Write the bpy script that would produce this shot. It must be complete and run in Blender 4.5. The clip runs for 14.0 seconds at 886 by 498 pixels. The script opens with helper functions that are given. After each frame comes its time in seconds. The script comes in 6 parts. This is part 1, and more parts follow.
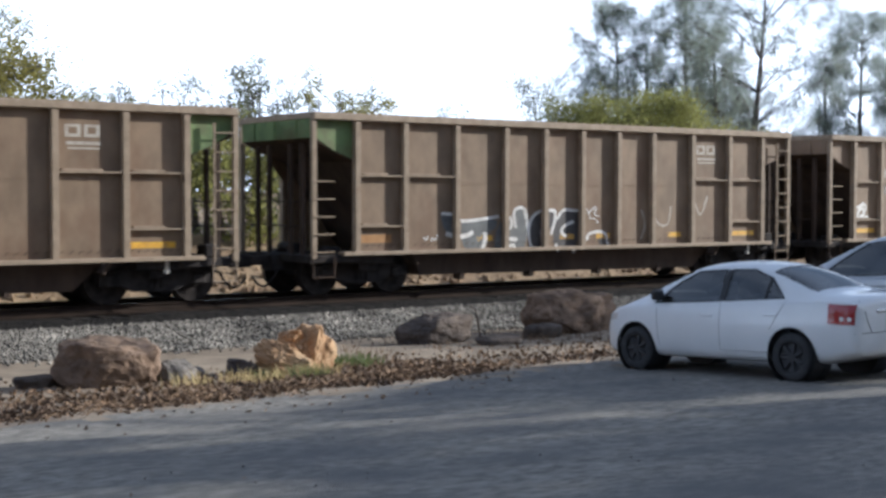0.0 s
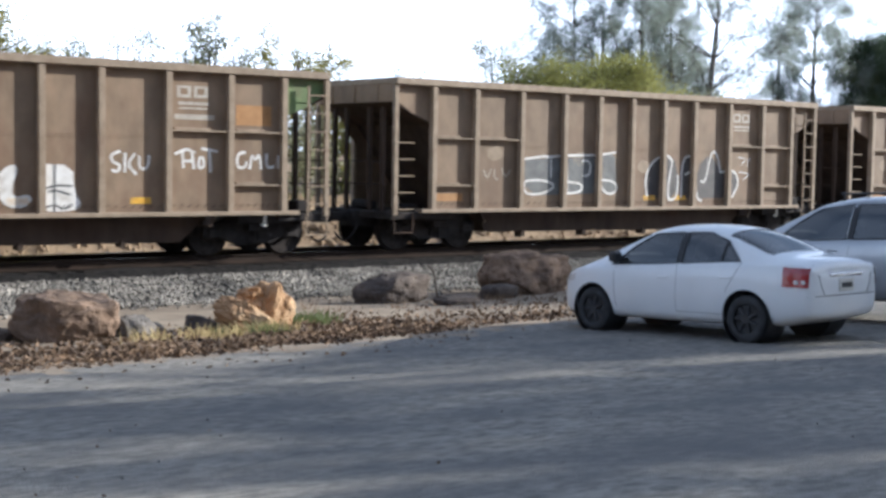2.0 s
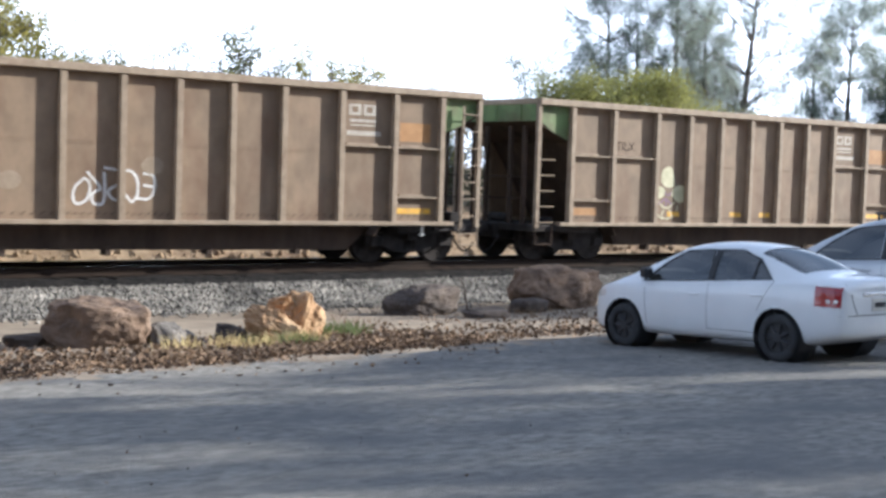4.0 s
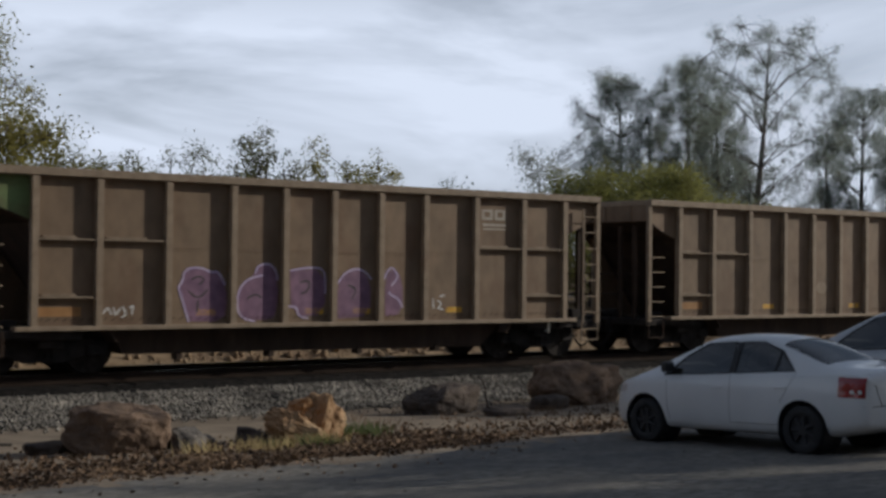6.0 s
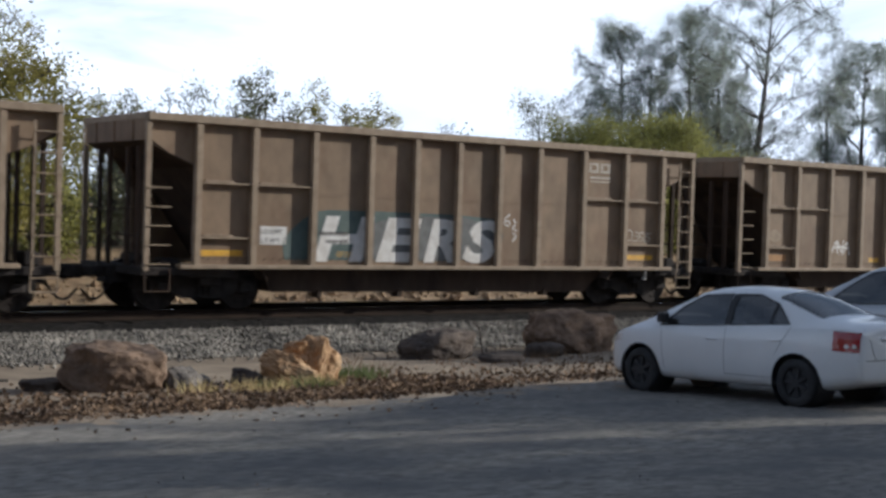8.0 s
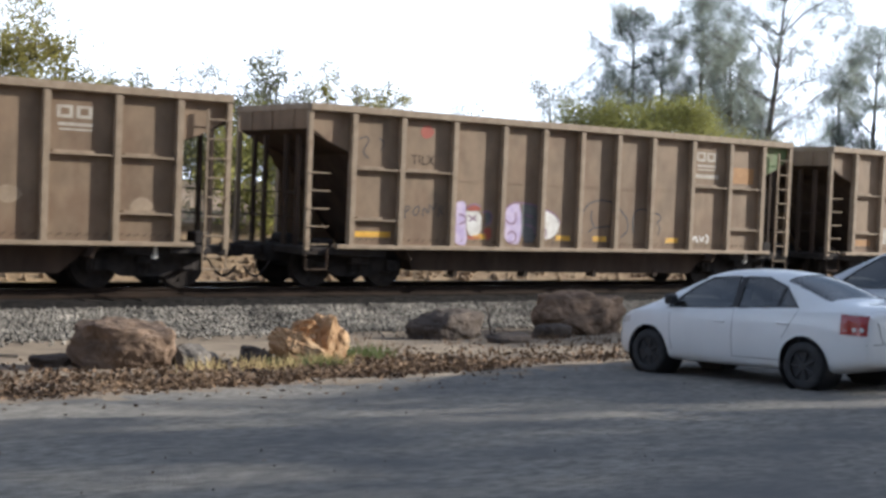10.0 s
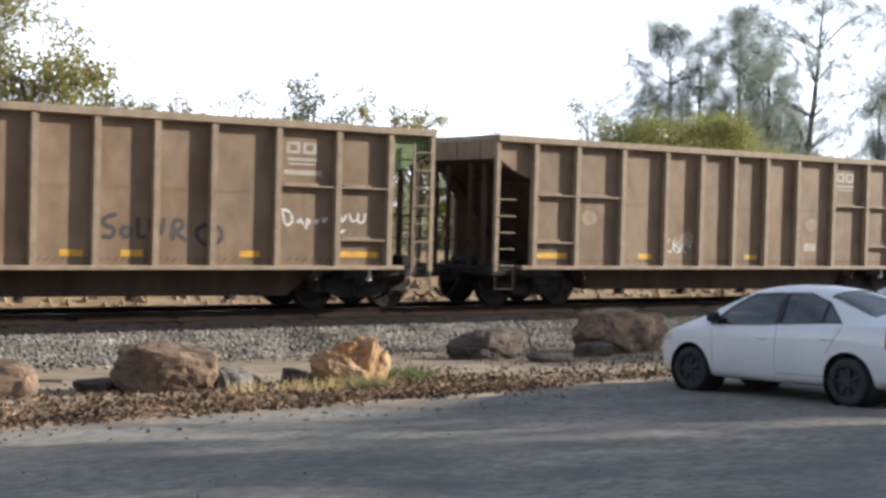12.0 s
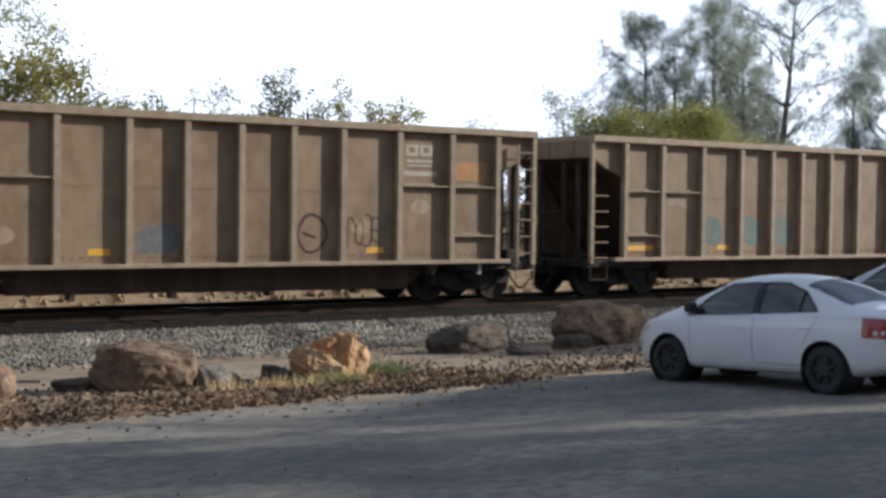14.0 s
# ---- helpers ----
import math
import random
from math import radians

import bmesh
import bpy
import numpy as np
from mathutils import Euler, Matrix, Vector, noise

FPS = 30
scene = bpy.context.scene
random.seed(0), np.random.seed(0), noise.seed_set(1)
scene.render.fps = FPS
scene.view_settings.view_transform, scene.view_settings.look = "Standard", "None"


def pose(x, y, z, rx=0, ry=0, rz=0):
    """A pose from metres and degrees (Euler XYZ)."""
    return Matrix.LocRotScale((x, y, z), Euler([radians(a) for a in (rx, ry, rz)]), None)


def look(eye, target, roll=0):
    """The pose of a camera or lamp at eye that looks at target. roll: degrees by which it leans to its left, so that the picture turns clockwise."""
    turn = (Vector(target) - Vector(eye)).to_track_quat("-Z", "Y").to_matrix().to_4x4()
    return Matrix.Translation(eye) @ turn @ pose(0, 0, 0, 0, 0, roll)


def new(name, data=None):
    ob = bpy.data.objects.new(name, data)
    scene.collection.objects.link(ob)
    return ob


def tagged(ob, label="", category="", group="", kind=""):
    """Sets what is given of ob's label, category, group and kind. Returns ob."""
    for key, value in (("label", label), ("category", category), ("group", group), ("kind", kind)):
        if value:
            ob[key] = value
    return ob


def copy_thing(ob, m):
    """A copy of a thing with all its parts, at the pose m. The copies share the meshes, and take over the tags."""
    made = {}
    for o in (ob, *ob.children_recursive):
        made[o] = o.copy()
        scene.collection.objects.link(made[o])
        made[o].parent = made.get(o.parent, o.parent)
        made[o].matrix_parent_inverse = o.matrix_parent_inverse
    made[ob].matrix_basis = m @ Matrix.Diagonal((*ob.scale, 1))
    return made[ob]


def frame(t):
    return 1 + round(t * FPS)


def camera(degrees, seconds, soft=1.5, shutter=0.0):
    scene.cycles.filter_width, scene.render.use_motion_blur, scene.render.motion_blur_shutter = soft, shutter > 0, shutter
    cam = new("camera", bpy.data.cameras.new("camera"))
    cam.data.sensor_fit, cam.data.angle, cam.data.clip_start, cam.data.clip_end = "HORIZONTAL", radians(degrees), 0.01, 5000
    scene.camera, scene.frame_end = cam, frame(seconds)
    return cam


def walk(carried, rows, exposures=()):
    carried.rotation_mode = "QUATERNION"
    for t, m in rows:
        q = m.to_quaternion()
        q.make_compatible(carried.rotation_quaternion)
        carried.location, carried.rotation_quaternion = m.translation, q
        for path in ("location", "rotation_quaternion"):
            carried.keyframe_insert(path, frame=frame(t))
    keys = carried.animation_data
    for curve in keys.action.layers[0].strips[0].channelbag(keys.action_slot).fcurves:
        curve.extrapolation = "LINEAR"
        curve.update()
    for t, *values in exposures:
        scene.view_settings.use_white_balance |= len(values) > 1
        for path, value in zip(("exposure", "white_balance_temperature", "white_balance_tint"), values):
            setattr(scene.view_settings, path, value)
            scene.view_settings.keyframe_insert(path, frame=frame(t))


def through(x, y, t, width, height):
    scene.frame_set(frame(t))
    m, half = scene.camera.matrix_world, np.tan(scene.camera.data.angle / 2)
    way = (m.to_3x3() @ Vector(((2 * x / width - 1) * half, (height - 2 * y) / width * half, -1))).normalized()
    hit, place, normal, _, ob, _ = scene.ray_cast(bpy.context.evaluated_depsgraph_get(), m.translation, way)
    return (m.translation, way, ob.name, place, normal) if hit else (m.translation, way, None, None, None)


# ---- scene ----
cam = camera(36.0, 14.0, soft=3.0, shutter=0.1)
# seconds, place, yaw, pitch, roll of the hand-held camera
PATH = (
    (0.0, 0.150, 0.014, 2.011, -36.02, -2.11, -0.07),
    (0.5, 0.016, -0.014, 1.994, -35.84, -2.13, 0.19),
    (1.0, -0.020, 0.017, 1.990, -36.84, -2.08, -0.85),
    (1.5, 0.003, 0.004, 1.983, -37.84, -2.45, -0.63),
    (2.0, 0.005, -0.002, 1.983, -37.99, -3.70, -0.93),
    (4.5, -0.024, -0.001, 1.980, -36.18, -2.88, -2.01),
    (5.0, -0.047, -0.022, 2.003, -35.27, -1.52, -0.99),
    (5.5, -0.002, 0.026, 2.008, -35.61, -0.07, -0.52),
    (6.0, -0.049, 0.002, 1.991, -36.02, 0.90, -0.59),
    (6.5, -0.059, 0.007, 1.986, -35.55, 0.12, -1.23),
    (7.0, -0.047, 0.020, 1.977, -36.00, -0.54, -2.00),
    (7.5, -0.038, 0.007, 1.979, -35.53, -0.92, -2.20),
    (8.0, -0.054, 0.022, 1.992, -36.14, -1.38, -1.83),
    (10.5, -0.048, -0.009, 1.973, -35.28, -2.25, -2.59),
    (11.0, -0.067, -0.001, 1.977, -34.73, -2.22, -2.60),
    (11.5, -0.056, -0.010, 1.976, -34.62, -2.17, -2.39),
    (12.0, -0.066, -0.008, 1.994, -34.09, -1.44, -1.51),
    (12.5, -0.052, -0.025, 2.003, -34.21, -1.24, -1.14),
    (13.0, -0.061, 0.008, 2.000, -34.89, -0.89, -0.95),
    (13.5, -0.056, -0.015, 1.990, -35.41, -1.42, -0.31),
    (14.0, -0.067, -0.016, 1.992, -35.04, -1.65, -0.73),
)
# seconds, stops: the phone darkens its picture when the sky fills it
EXPOSURES = tuple((t, e - 0.12, k - 200, 10) for t, e, k in (
    (0.0, 0.75, 5450), (1.0, 0.85, 5450), (1.5, 0.95, 5450), (2.0, 1.1, 5450), (4.5, 1.35, 5500), (5.0, 1.0, 5600), (5.5, 0.5, 5700), (5.8, -0.35, 5900), (6.0, -0.72, 5900), (6.5, -0.55, 5850),
    (7.0, -0.42, 5750), (7.5, 0.0, 5650), (8.0, 0.15, 5650), (10.5, 1.0, 5850), (11.0, 1.05, 5950), (12.0, 1.05, 5950), (13.0, 0.6, 5850), (13.5, 0.25, 5800), (14.0, 0.55, 5800)))
walk(cam, [(t, pose(x, y, z, 90 + pitch, roll, yaw)) for t, x, y, z, yaw, pitch, roll in PATH], exposures=EXPOSURES)

# ---- world and sun ----
SUN_AZ, SUN_EL = -19.0, 20.0   # degrees from +x towards +y, and above the horizon
world = bpy.data.worlds.new("sky")
scene.world = world
world.use_nodes = True
wn, wl = world.node_tree.nodes, world.node_tree.links
wn.clear()
sky = wn.new("ShaderNodeTexSky")
sky.sky_type, sky.sun_disc = "NISHITA", False
sky.sun_elevation, sky.sun_rotation = radians(SUN_EL), radians(90 - SUN_AZ)
sky_bg = wn.new("ShaderNodeBackground")
sky_bg.inputs["Strength"].default_value = 0.05
wl.new(sky.outputs[0], sky_bg.inputs["Color"])
coord = wn.new("ShaderNodeTexCoord")
stretch = wn.new("ShaderNodeMapping")
stretch.inputs["Scale"].default_value = (2.2, 2.2, 9.0)
wl.new(coord.outputs["Generated"], stretch.inputs["Vector"])
puffs = wn.new("ShaderNodeTexNoise")
puffs.inputs["Scale"].default_value, puffs.inputs["Detail"].default_value = 1.3, 6.0
puffs.inputs["Roughness"].default_value, puffs.inputs["Distortion"].default_value = 0.55, 0.4
wl.new(stretch.outputs[0], puffs.inputs["Vector"])
cover = wn.new("ShaderNodeMapRange")
cover.inputs["From Min"].default_value, cover.inputs["From Max"].default_value = 0.14, 0.52
wl.new(puffs.outputs["Fac"], cover.inputs["Value"])
split = wn.new("ShaderNodeSeparateXYZ")
wl.new(coord.outputs["Generated"], split.inputs[0])
veil = wn.new("ShaderNodeMapRange")     # thin high cloud, thickest towards the horizon
veil.inputs["From Min"].default_value, veil.inputs["From Max"].default_value = 0.17, 0.30
veil.inputs["To Min"].default_value, veil.inputs["To Max"].default_value = 1.0, 0.15
wl.new(split.outputs["Z"], veil.inputs["Value"])
amount = wn.new("ShaderNodeMath")
amount.operation = "MULTIPLY"
wl.new(cover.outputs[0], amount.inputs[0])
wl.new(veil.outputs[0], amount.inputs[1])
cloud_bg = wn.new("ShaderNodeBackground")
cloud_bg.inputs["Color"].default_value, cloud_bg.inputs["Strength"].default_value = (0.95, 0.965, 1.0, 1), 1.45
blend = wn.new("ShaderNodeMixShader")
wl.new(amount.outputs[0], blend.inputs[0])
wl.new(sky_bg.outputs[0], blend.inputs[1])
wl.new(cloud_bg.outputs[0], blend.inputs[2])
wl.new(blend.outputs[0], wn.new("ShaderNodeOutputWorld").inputs["Surface"])

sun = new("sun", bpy.data.lights.new("sun", "SUN"))
sun.data.energy, sun.data.angle, sun.data.color = 5.0, radians(0.7), (1.0, 0.86, 0.66)
to_sun = Vector((math.cos(radians(SUN_AZ)) * math.cos(radians(SUN_EL)), math.sin(radians(SUN_AZ)) * math.cos(radians(SUN_EL)), math.sin(radians(SUN_EL))))
sun.matrix_world = look(to_sun * 60, (0, 0, 0))


# ---- materials ----
def surface(name, low, high, rough=0.8, scale=6.0, metal=0.0, bump=0.3, stretch=(1, 1, 1), spread=(0.35, 0.65), stain=None, stain_scale=0.7,
            stain_range=(0.5, 0.7), jitter=0.0, island=False, coat=0.0, fine=12.0, depth=0.01, gloss=0.5):
    """Two tones by noise, a second, larger stain, fine relief, and a shift of value from piece to piece."""
    m = bpy.data.materials.new(name)
    m.use_nodes = True
    n, l = m.node_tree.nodes, m.node_tree.links
    b = n["Principled BSDF"]
    b.inputs["Roughness"].default_value, b.inputs["Metallic"].default_value = rough, metal
    b.inputs["Coat Weight"].default_value, b.inputs["Specular IOR Level"].default_value = coat, gloss
    tc, mp = n.new("ShaderNodeTexCoord"), n.new("ShaderNodeMapping")
    mp.inputs["Scale"].default_value = stretch
    l.new(tc.outputs["Object"], mp.inputs["Vector"])

    def noise_node(s, detail=5.0):
        t = n.new("ShaderNodeTexNoise")
        t.inputs["Scale"].default_value, t.inputs["Detail"].default_value = s, detail
        t.inputs["Roughness"].default_value = 0.6
        l.new(mp.outputs[0], t.inputs["Vector"])
        return t

    grain = noise_node(scale)
    ramp = n.new("ShaderNodeValToRGB")
    ramp.color_ramp.elements[0].position, ramp.color_ramp.elements[1].position = spread
    ramp.color_ramp.elements[0].color, ramp.color_ramp.elements[1].color = (*low, 1), (*high, 1)
    l.new(grain.outputs["Fac"], ramp.inputs[0])
    colour = ramp.outputs[0]
    if stain:
        big = noise_node(stain_scale, 6.0)
        mask = n.new("ShaderNodeMapRange")
        mask.inputs["From Min"].default_value, mask.inputs["From Max"].default_value = stain_range
        l.new(big.outputs["Fac"], mask.inputs["Value"])
        mix = n.new("ShaderNodeMix")
        mix.data_type = "RGBA"
        l.new(mask.outputs[0], mix.inputs["Factor"])
        l.new(colour, mix.inputs["A"])
        mix.inputs["B"].default_value = (*stain, 1)
        colour = mix.outputs["Result"]
    if jitter:
        rnd = n.new("ShaderNodeNewGeometry").outputs["Random Per Island"] if island else n.new("ShaderNodeObjectInfo").outputs["Random"]
        span = n.new("ShaderNodeMapRange")
        span.inputs["To Min"].default_value, span.inputs["To Max"].default_value = 1 - jitter, 1 + jitter
        l.new(rnd, span.inputs["Value"])
        hsv = n.new("ShaderNodeHueSaturation")
        l.new(span.outputs[0], hsv.inputs["Value"])
        l.new(colour, hsv.inputs["Color"])
        colour = hsv.outputs[0]
    l.new(colour, b.inputs["Base Color"])
    if bump:
        tiny = noise_node(scale * fine, 3.0)
        bp = n.new("ShaderNodeBump")
        bp.inputs["Strength"].default_value, bp.inputs["Distance"].default_value = bump, depth
        l.new(tiny.outputs["Fac"], bp.inputs["Height"])
        l.new(bp.outputs[0], b.inputs["Normal"])
    return m


def leaf_material(name, low, high, through=0.35, jitter=0.35):
    m = surface(name, low, high, rough=0.6, scale=0.6, bump=0.0, jitter=jitter, island=True)
    n, l = m.node_tree.nodes, m.node_tree.links
    b = n["Principled BSDF"]
    tr, mx = n.new("ShaderNodeBsdfTranslucent"), n.new("ShaderNodeMixShader")
    l.new(b.inputs["Base Color"].links[0].from_socket, tr.inputs["Color"])
    mx.inputs[0].default_value = through
    l.new(b.outputs[0], mx.inputs[1])
    l.new(tr.outputs[0], mx.inputs[2])
    l.new(mx.outputs[0], n["Material Output"].inputs["Surface"])
    return m


def plain(name, colour, rough=0.5, metal=0.0, coat=0.0):
    return surface(name, tuple(c * 0.88 for c in colour), colour, rough=rough, metal=metal, coat=coat, bump=0.05, scale=3.0)


def glass_material(name, tint):
    """A thin tinted pane: clear through, with its gloss by Fresnel."""
    m = bpy.data.materials.new(name)
    m.use_nodes = True
    n, l = m.node_tree.nodes, m.node_tree.links
    clear, gloss, mx, fr = n.new("ShaderNodeBsdfTransparent"), n.new("ShaderNodeBsdfGlossy"), n.new("ShaderNodeMixShader"), n.new("ShaderNodeFresnel")
    clear.inputs["Color"].default_value = (*tint, 1)
    gloss.inputs["Roughness"].default_value = 0.03
    fr.inputs["IOR"].default_value = 2.3
    l.new(fr.outputs[0], mx.inputs[0])
    l.new(clear.outputs[0], mx.inputs[1])
    l.new(gloss.outputs[0], mx.inputs[2])
    l.new(mx.outputs[0], n["Material Output"].inputs["Surface"])
    return m


STEEL = surface("dusty_brown_steel", (0.168, 0.116, 0.072), (0.238, 0.166, 0.105), rough=0.72, scale=2.2, stretch=(1, 1, 0.6), stain=(0.13, 0.068, 0.036),
                stain_scale=0.9, stain_range=(0.50, 0.80), jitter=0.10, bump=0.15)
RIB = surface("pale_dusty_rib_steel", (0.235, 0.178, 0.12), (0.325, 0.252, 0.178), rough=0.75, scale=5.0, stretch=(1, 1, 0.8), stain=(0.17, 0.095, 0.058),
              stain_scale=1.6, stain_range=(0.6, 0.85), jitter=0.06, bump=0.15)
DARK_STEEL = surface("oily_dark_steel", (0.022, 0.020, 0.020), (0.048, 0.042, 0.040), rough=0.75, scale=4.0, stain=(0.036, 0.026, 0.02), stain_range=(0.55, 0.8), jitter=0.1, gloss=0.1)
# also on the slope sheets and end posts, whose shade is put into this brown
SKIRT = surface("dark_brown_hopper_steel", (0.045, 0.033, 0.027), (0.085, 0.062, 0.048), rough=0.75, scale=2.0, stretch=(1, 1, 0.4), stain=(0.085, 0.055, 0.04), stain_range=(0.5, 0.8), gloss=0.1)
GREEN = surface("faded_green_steel", (0.10, 0.15, 0.055), (0.16, 0.23, 0.085), rough=0.7, scale=2.5, stain=(0.10, 0.075, 0.04), stain_scale=1.2, stain_range=(0.5, 0.75), bump=0.15)
WHEEL_STEEL = surface("worn_wheel_steel", (0.022, 0.019, 0.018), (0.05, 0.042, 0.038), rough=0.6, scale=5.0, metal=0.3, gloss=0.1)
YELLOW = surface("reflective_yellow_paint", (0.55, 0.29, 0.02), (0.72, 0.42, 0.03), rough=0.5, scale=8.0, stain=(0.3, 0.18, 0.07), stain_range=(0.55, 0.75), stain_scale=3.0)
ORANGE = surface("faded_orange_paint", (0.30, 0.15, 0.05), (0.38, 0.20, 0.07), rough=0.7, scale=6.0)
PALE = surface("worn_pale_paint", (0.32, 0.28, 0.23), (0.46, 0.42, 0.36), rough=0.7, scale=6.0)
WHITE_SPRAY = surface("white_spray_paint", (0.56, 0.54, 0.51), (0.72, 0.71, 0.69), rough=0.6, scale=4.0, stain=(0.32, 0.27, 0.22), stain_scale=2.2, stain_range=(0.55, 0.8))
GREY_SPRAY = surface("grey_spray_paint", (0.085, 0.088, 0.09), (0.14, 0.145, 0.145), rough=0.6, scale=4.0)
BLACK_SPRAY = surface("black_spray_paint", (0.035, 0.032, 0.035), (0.07, 0.062, 0.06), rough=0.6, scale=4.0)
PURPLE_SPRAY = surface("purple_spray_paint", (0.16, 0.085, 0.15), (0.25, 0.14, 0.22), rough=0.6, scale=4.0)
LILAC_SPRAY = surface("lilac_spray_paint", (0.40, 0.32, 0.55), (0.58, 0.50, 0.66), rough=0.6, scale=4.0)
TEAL_SPRAY = surface("teal_spray_paint", (0.05, 0.082, 0.082), (0.09, 0.125, 0.115), rough=0.6, scale=3.0)
CREAM_SPRAY = surface("cream_spray_paint", (0.42, 0.40, 0.25), (0.55, 0.52, 0.34), rough=0.6, scale=4.0)
RED_SPRAY = surface("red_spray_paint", (0.28, 0.05, 0.03), (0.36, 0.08, 0.05), rough=0.6, scale=4.0)
RAIL_STEEL = surface("rusty_rail_steel", (0.02, 0.014, 0.011), (0.042, 0.029, 0.022), rough=0.75, scale=6.0, stretch=(0.2, 1, 1), gloss=0.1)
RAIL_TOP = surface("polished_rail_head", (0.45, 0.44, 0.43), (0.6, 0.59, 0.57), rough=0.25, metal=1.0, scale=6.0, stretch=(0.1, 1, 1))
# darker than the loose stones: the shade in their gaps is put into the colour
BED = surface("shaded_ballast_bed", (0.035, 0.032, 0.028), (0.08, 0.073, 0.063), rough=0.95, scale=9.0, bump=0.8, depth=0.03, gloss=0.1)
# a darker tone for the strip of ballast under and between the rails
DARK_BALLAST = surface("dark_track_ballast", (0.012, 0.011, 0.011), (0.032, 0.029, 0.027), rough=0.9, scale=8.0, bump=0.8, depth=0.03, gloss=0.1)
TIE_WOOD = surface("creosoted_tie_wood", (0.012, 0.010, 0.009), (0.03, 0.025, 0.021), rough=0.9, scale=5.0, stretch=(1, 0.2, 1), jitter=0.2, gloss=0.1)
DIRT = surface("dry_dirt", (0.20, 0.155, 0.11), (0.33, 0.265, 0.19), rough=0.95, scale=1.6, stain=(0.15, 0.115, 0.08), stain_scale=0.35, stain_range=(0.5, 0.7), bump=0.6, depth=0.02)
LOT = surface("dusty_gravel_lot", (0.178, 0.165, 0.147), (0.35, 0.325, 0.286), rough=0.92, scale=6.0, stretch=(1, 1.6, 1), stain=(0.165, 0.16, 0.155), stain_scale=0.45,
              stain_range=(0.42, 0.68), bump=0.9, fine=6.0, depth=0.03, gloss=0.2)
STONE = surface("grey_ballast_stone", (0.075, 0.068, 0.06), (0.245, 0.225, 0.195), rough=0.9, scale=1.5, jitter=0.55, island=True, bump=0.0)
BANK = surface("pale_rubble_bank", (0.20, 0.135, 0.075), (0.36, 0.26, 0.155), rough=0.95, scale=1.8, stain=(0.15, 0.09, 0.05), stain_scale=0.6, stain_range=(0.5, 0.7), bump=0.8, depth=0.05)
BROWN_ROCK = surface("reddish_brown_rock", (0.10, 0.066, 0.044), (0.225, 0.15, 0.10), rough=0.9, scale=3.0, stain=(0.27, 0.19, 0.135), stain_scale=2.0, stain_range=(0.52, 0.72), bump=0.9, depth=0.02)
GOLD_ROCK = surface("golden_ochre_rock", (0.32, 0.185, 0.09), (0.50, 0.32, 0.17), rough=0.9, scale=3.5, stain=(0.50, 0.36, 0.22), stain_scale=2.2, stain_range=(0.52, 0.7), bump=0.9, depth=0.02)
DARK_ROCK = surface("dark_grey_brown_rock", (0.055, 0.042, 0.035), (0.13, 0.10, 0.08), rough=0.9, scale=3.0, bump=0.9, depth=0.02)
GREY_ROCK = surface("grey_rock", (0.09, 0.08, 0.072), (0.20, 0.18, 0.16), rough=0.9, scale=4.0, bump=0.9, depth=0.02)
LITTER = surface("dry_leaf_litter", (0.085, 0.056, 0.038), (0.25, 0.172, 0.11), rough=0.85, scale=1.5, jitter=0.5, island=True, bump=0.0, gloss=0.2)
STRAW = surface("dry_grass", (0.34, 0.25, 0.11), (0.52, 0.42, 0.20), rough=0.85, scale=1.5, jitter=0.35, island=True, bump=0.0)
GRASS = leaf_material("green_grass", (0.07, 0.10, 0.025), (0.14, 0.18, 0.05))
# leaf tones paler than real foliage: haze and glare are put into the colour
OAK_LEAF = leaf_material("yellow_green_oak_leaf", (0.18, 0.17, 0.045), (0.33, 0.295, 0.09), through=0.65)
COTTON_LEAF = leaf_material("grey_green_leaf", (0.15, 0.16, 0.10), (0.27, 0.265, 0.16), through=0.65)
BUSH_LEAF = leaf_material("olive_bush_leaf", (0.18, 0.185, 0.06), (0.32, 0.315, 0.10), through=0.65)
PINE_LEAF = leaf_material("grey_green_pine_needle", (0.18, 0.21, 0.185), (0.32, 0.36, 0.305), through=0.7, jitter=0.25)
DARK_LEAF = leaf_material("dark_green_leaf", (0.035, 0.06, 0.03), (0.08, 0.11, 0.05), through=0.3)
BARK = surface("grey_brown_bark", (0.07, 0.058, 0.05), (0.16, 0.135, 0.115), rough=0.95, scale=5.0, stretch=(1, 1, 0.2), bump=0.9, depth=0.03)
CAR_WHITE = surface("white_car_paint", (0.72, 0.73, 0.74), (0.80, 0.81, 0.82), rough=0.35, scale=0.8, coat=0.6, bump=0.0)
CAR_SILVER = surface("silver_car_paint", (0.42, 0.43, 0.45), (0.50, 0.51, 0.53), rough=0.35, metal=0.5, scale=0.8, coat=0.6, bump=0.0)
TYRE = surface("black_tyre_rubber", (0.022, 0.022, 0.024), (0.045, 0.045, 0.047), rough=0.85, scale=8.0)
RIM = surface("dull_dark_steel_rim", (0.03, 0.03, 0.033), (0.06, 0.06, 0.064), rough=0.6, metal=0.3, scale=6.0)
TRIM = plain("black_plastic_trim", (0.02, 0.02, 0.022), rough=0.5)
CABIN = plain("dark_grey_cabin", (0.06, 0.062, 0.066), rough=0.8)
SEAT = plain("grey_seat_cloth", (0.2, 0.2, 0.205), rough=0.9)
CHROME = plain("chrome", (0.7, 0.7, 0.7), rough=0.12, metal=1.0)
RED_LENS = plain("red_lamp_lens", (0.32, 0.012, 0.018), rough=0.12, coat=0.8)
CLEAR_LENS = plain("clear_lamp_lens", (0.75, 0.72, 0.7), rough=0.1, coat=0.8)
GLASS = glass_material("tinted_car_glass", (0.30, 0.34, 0.36))
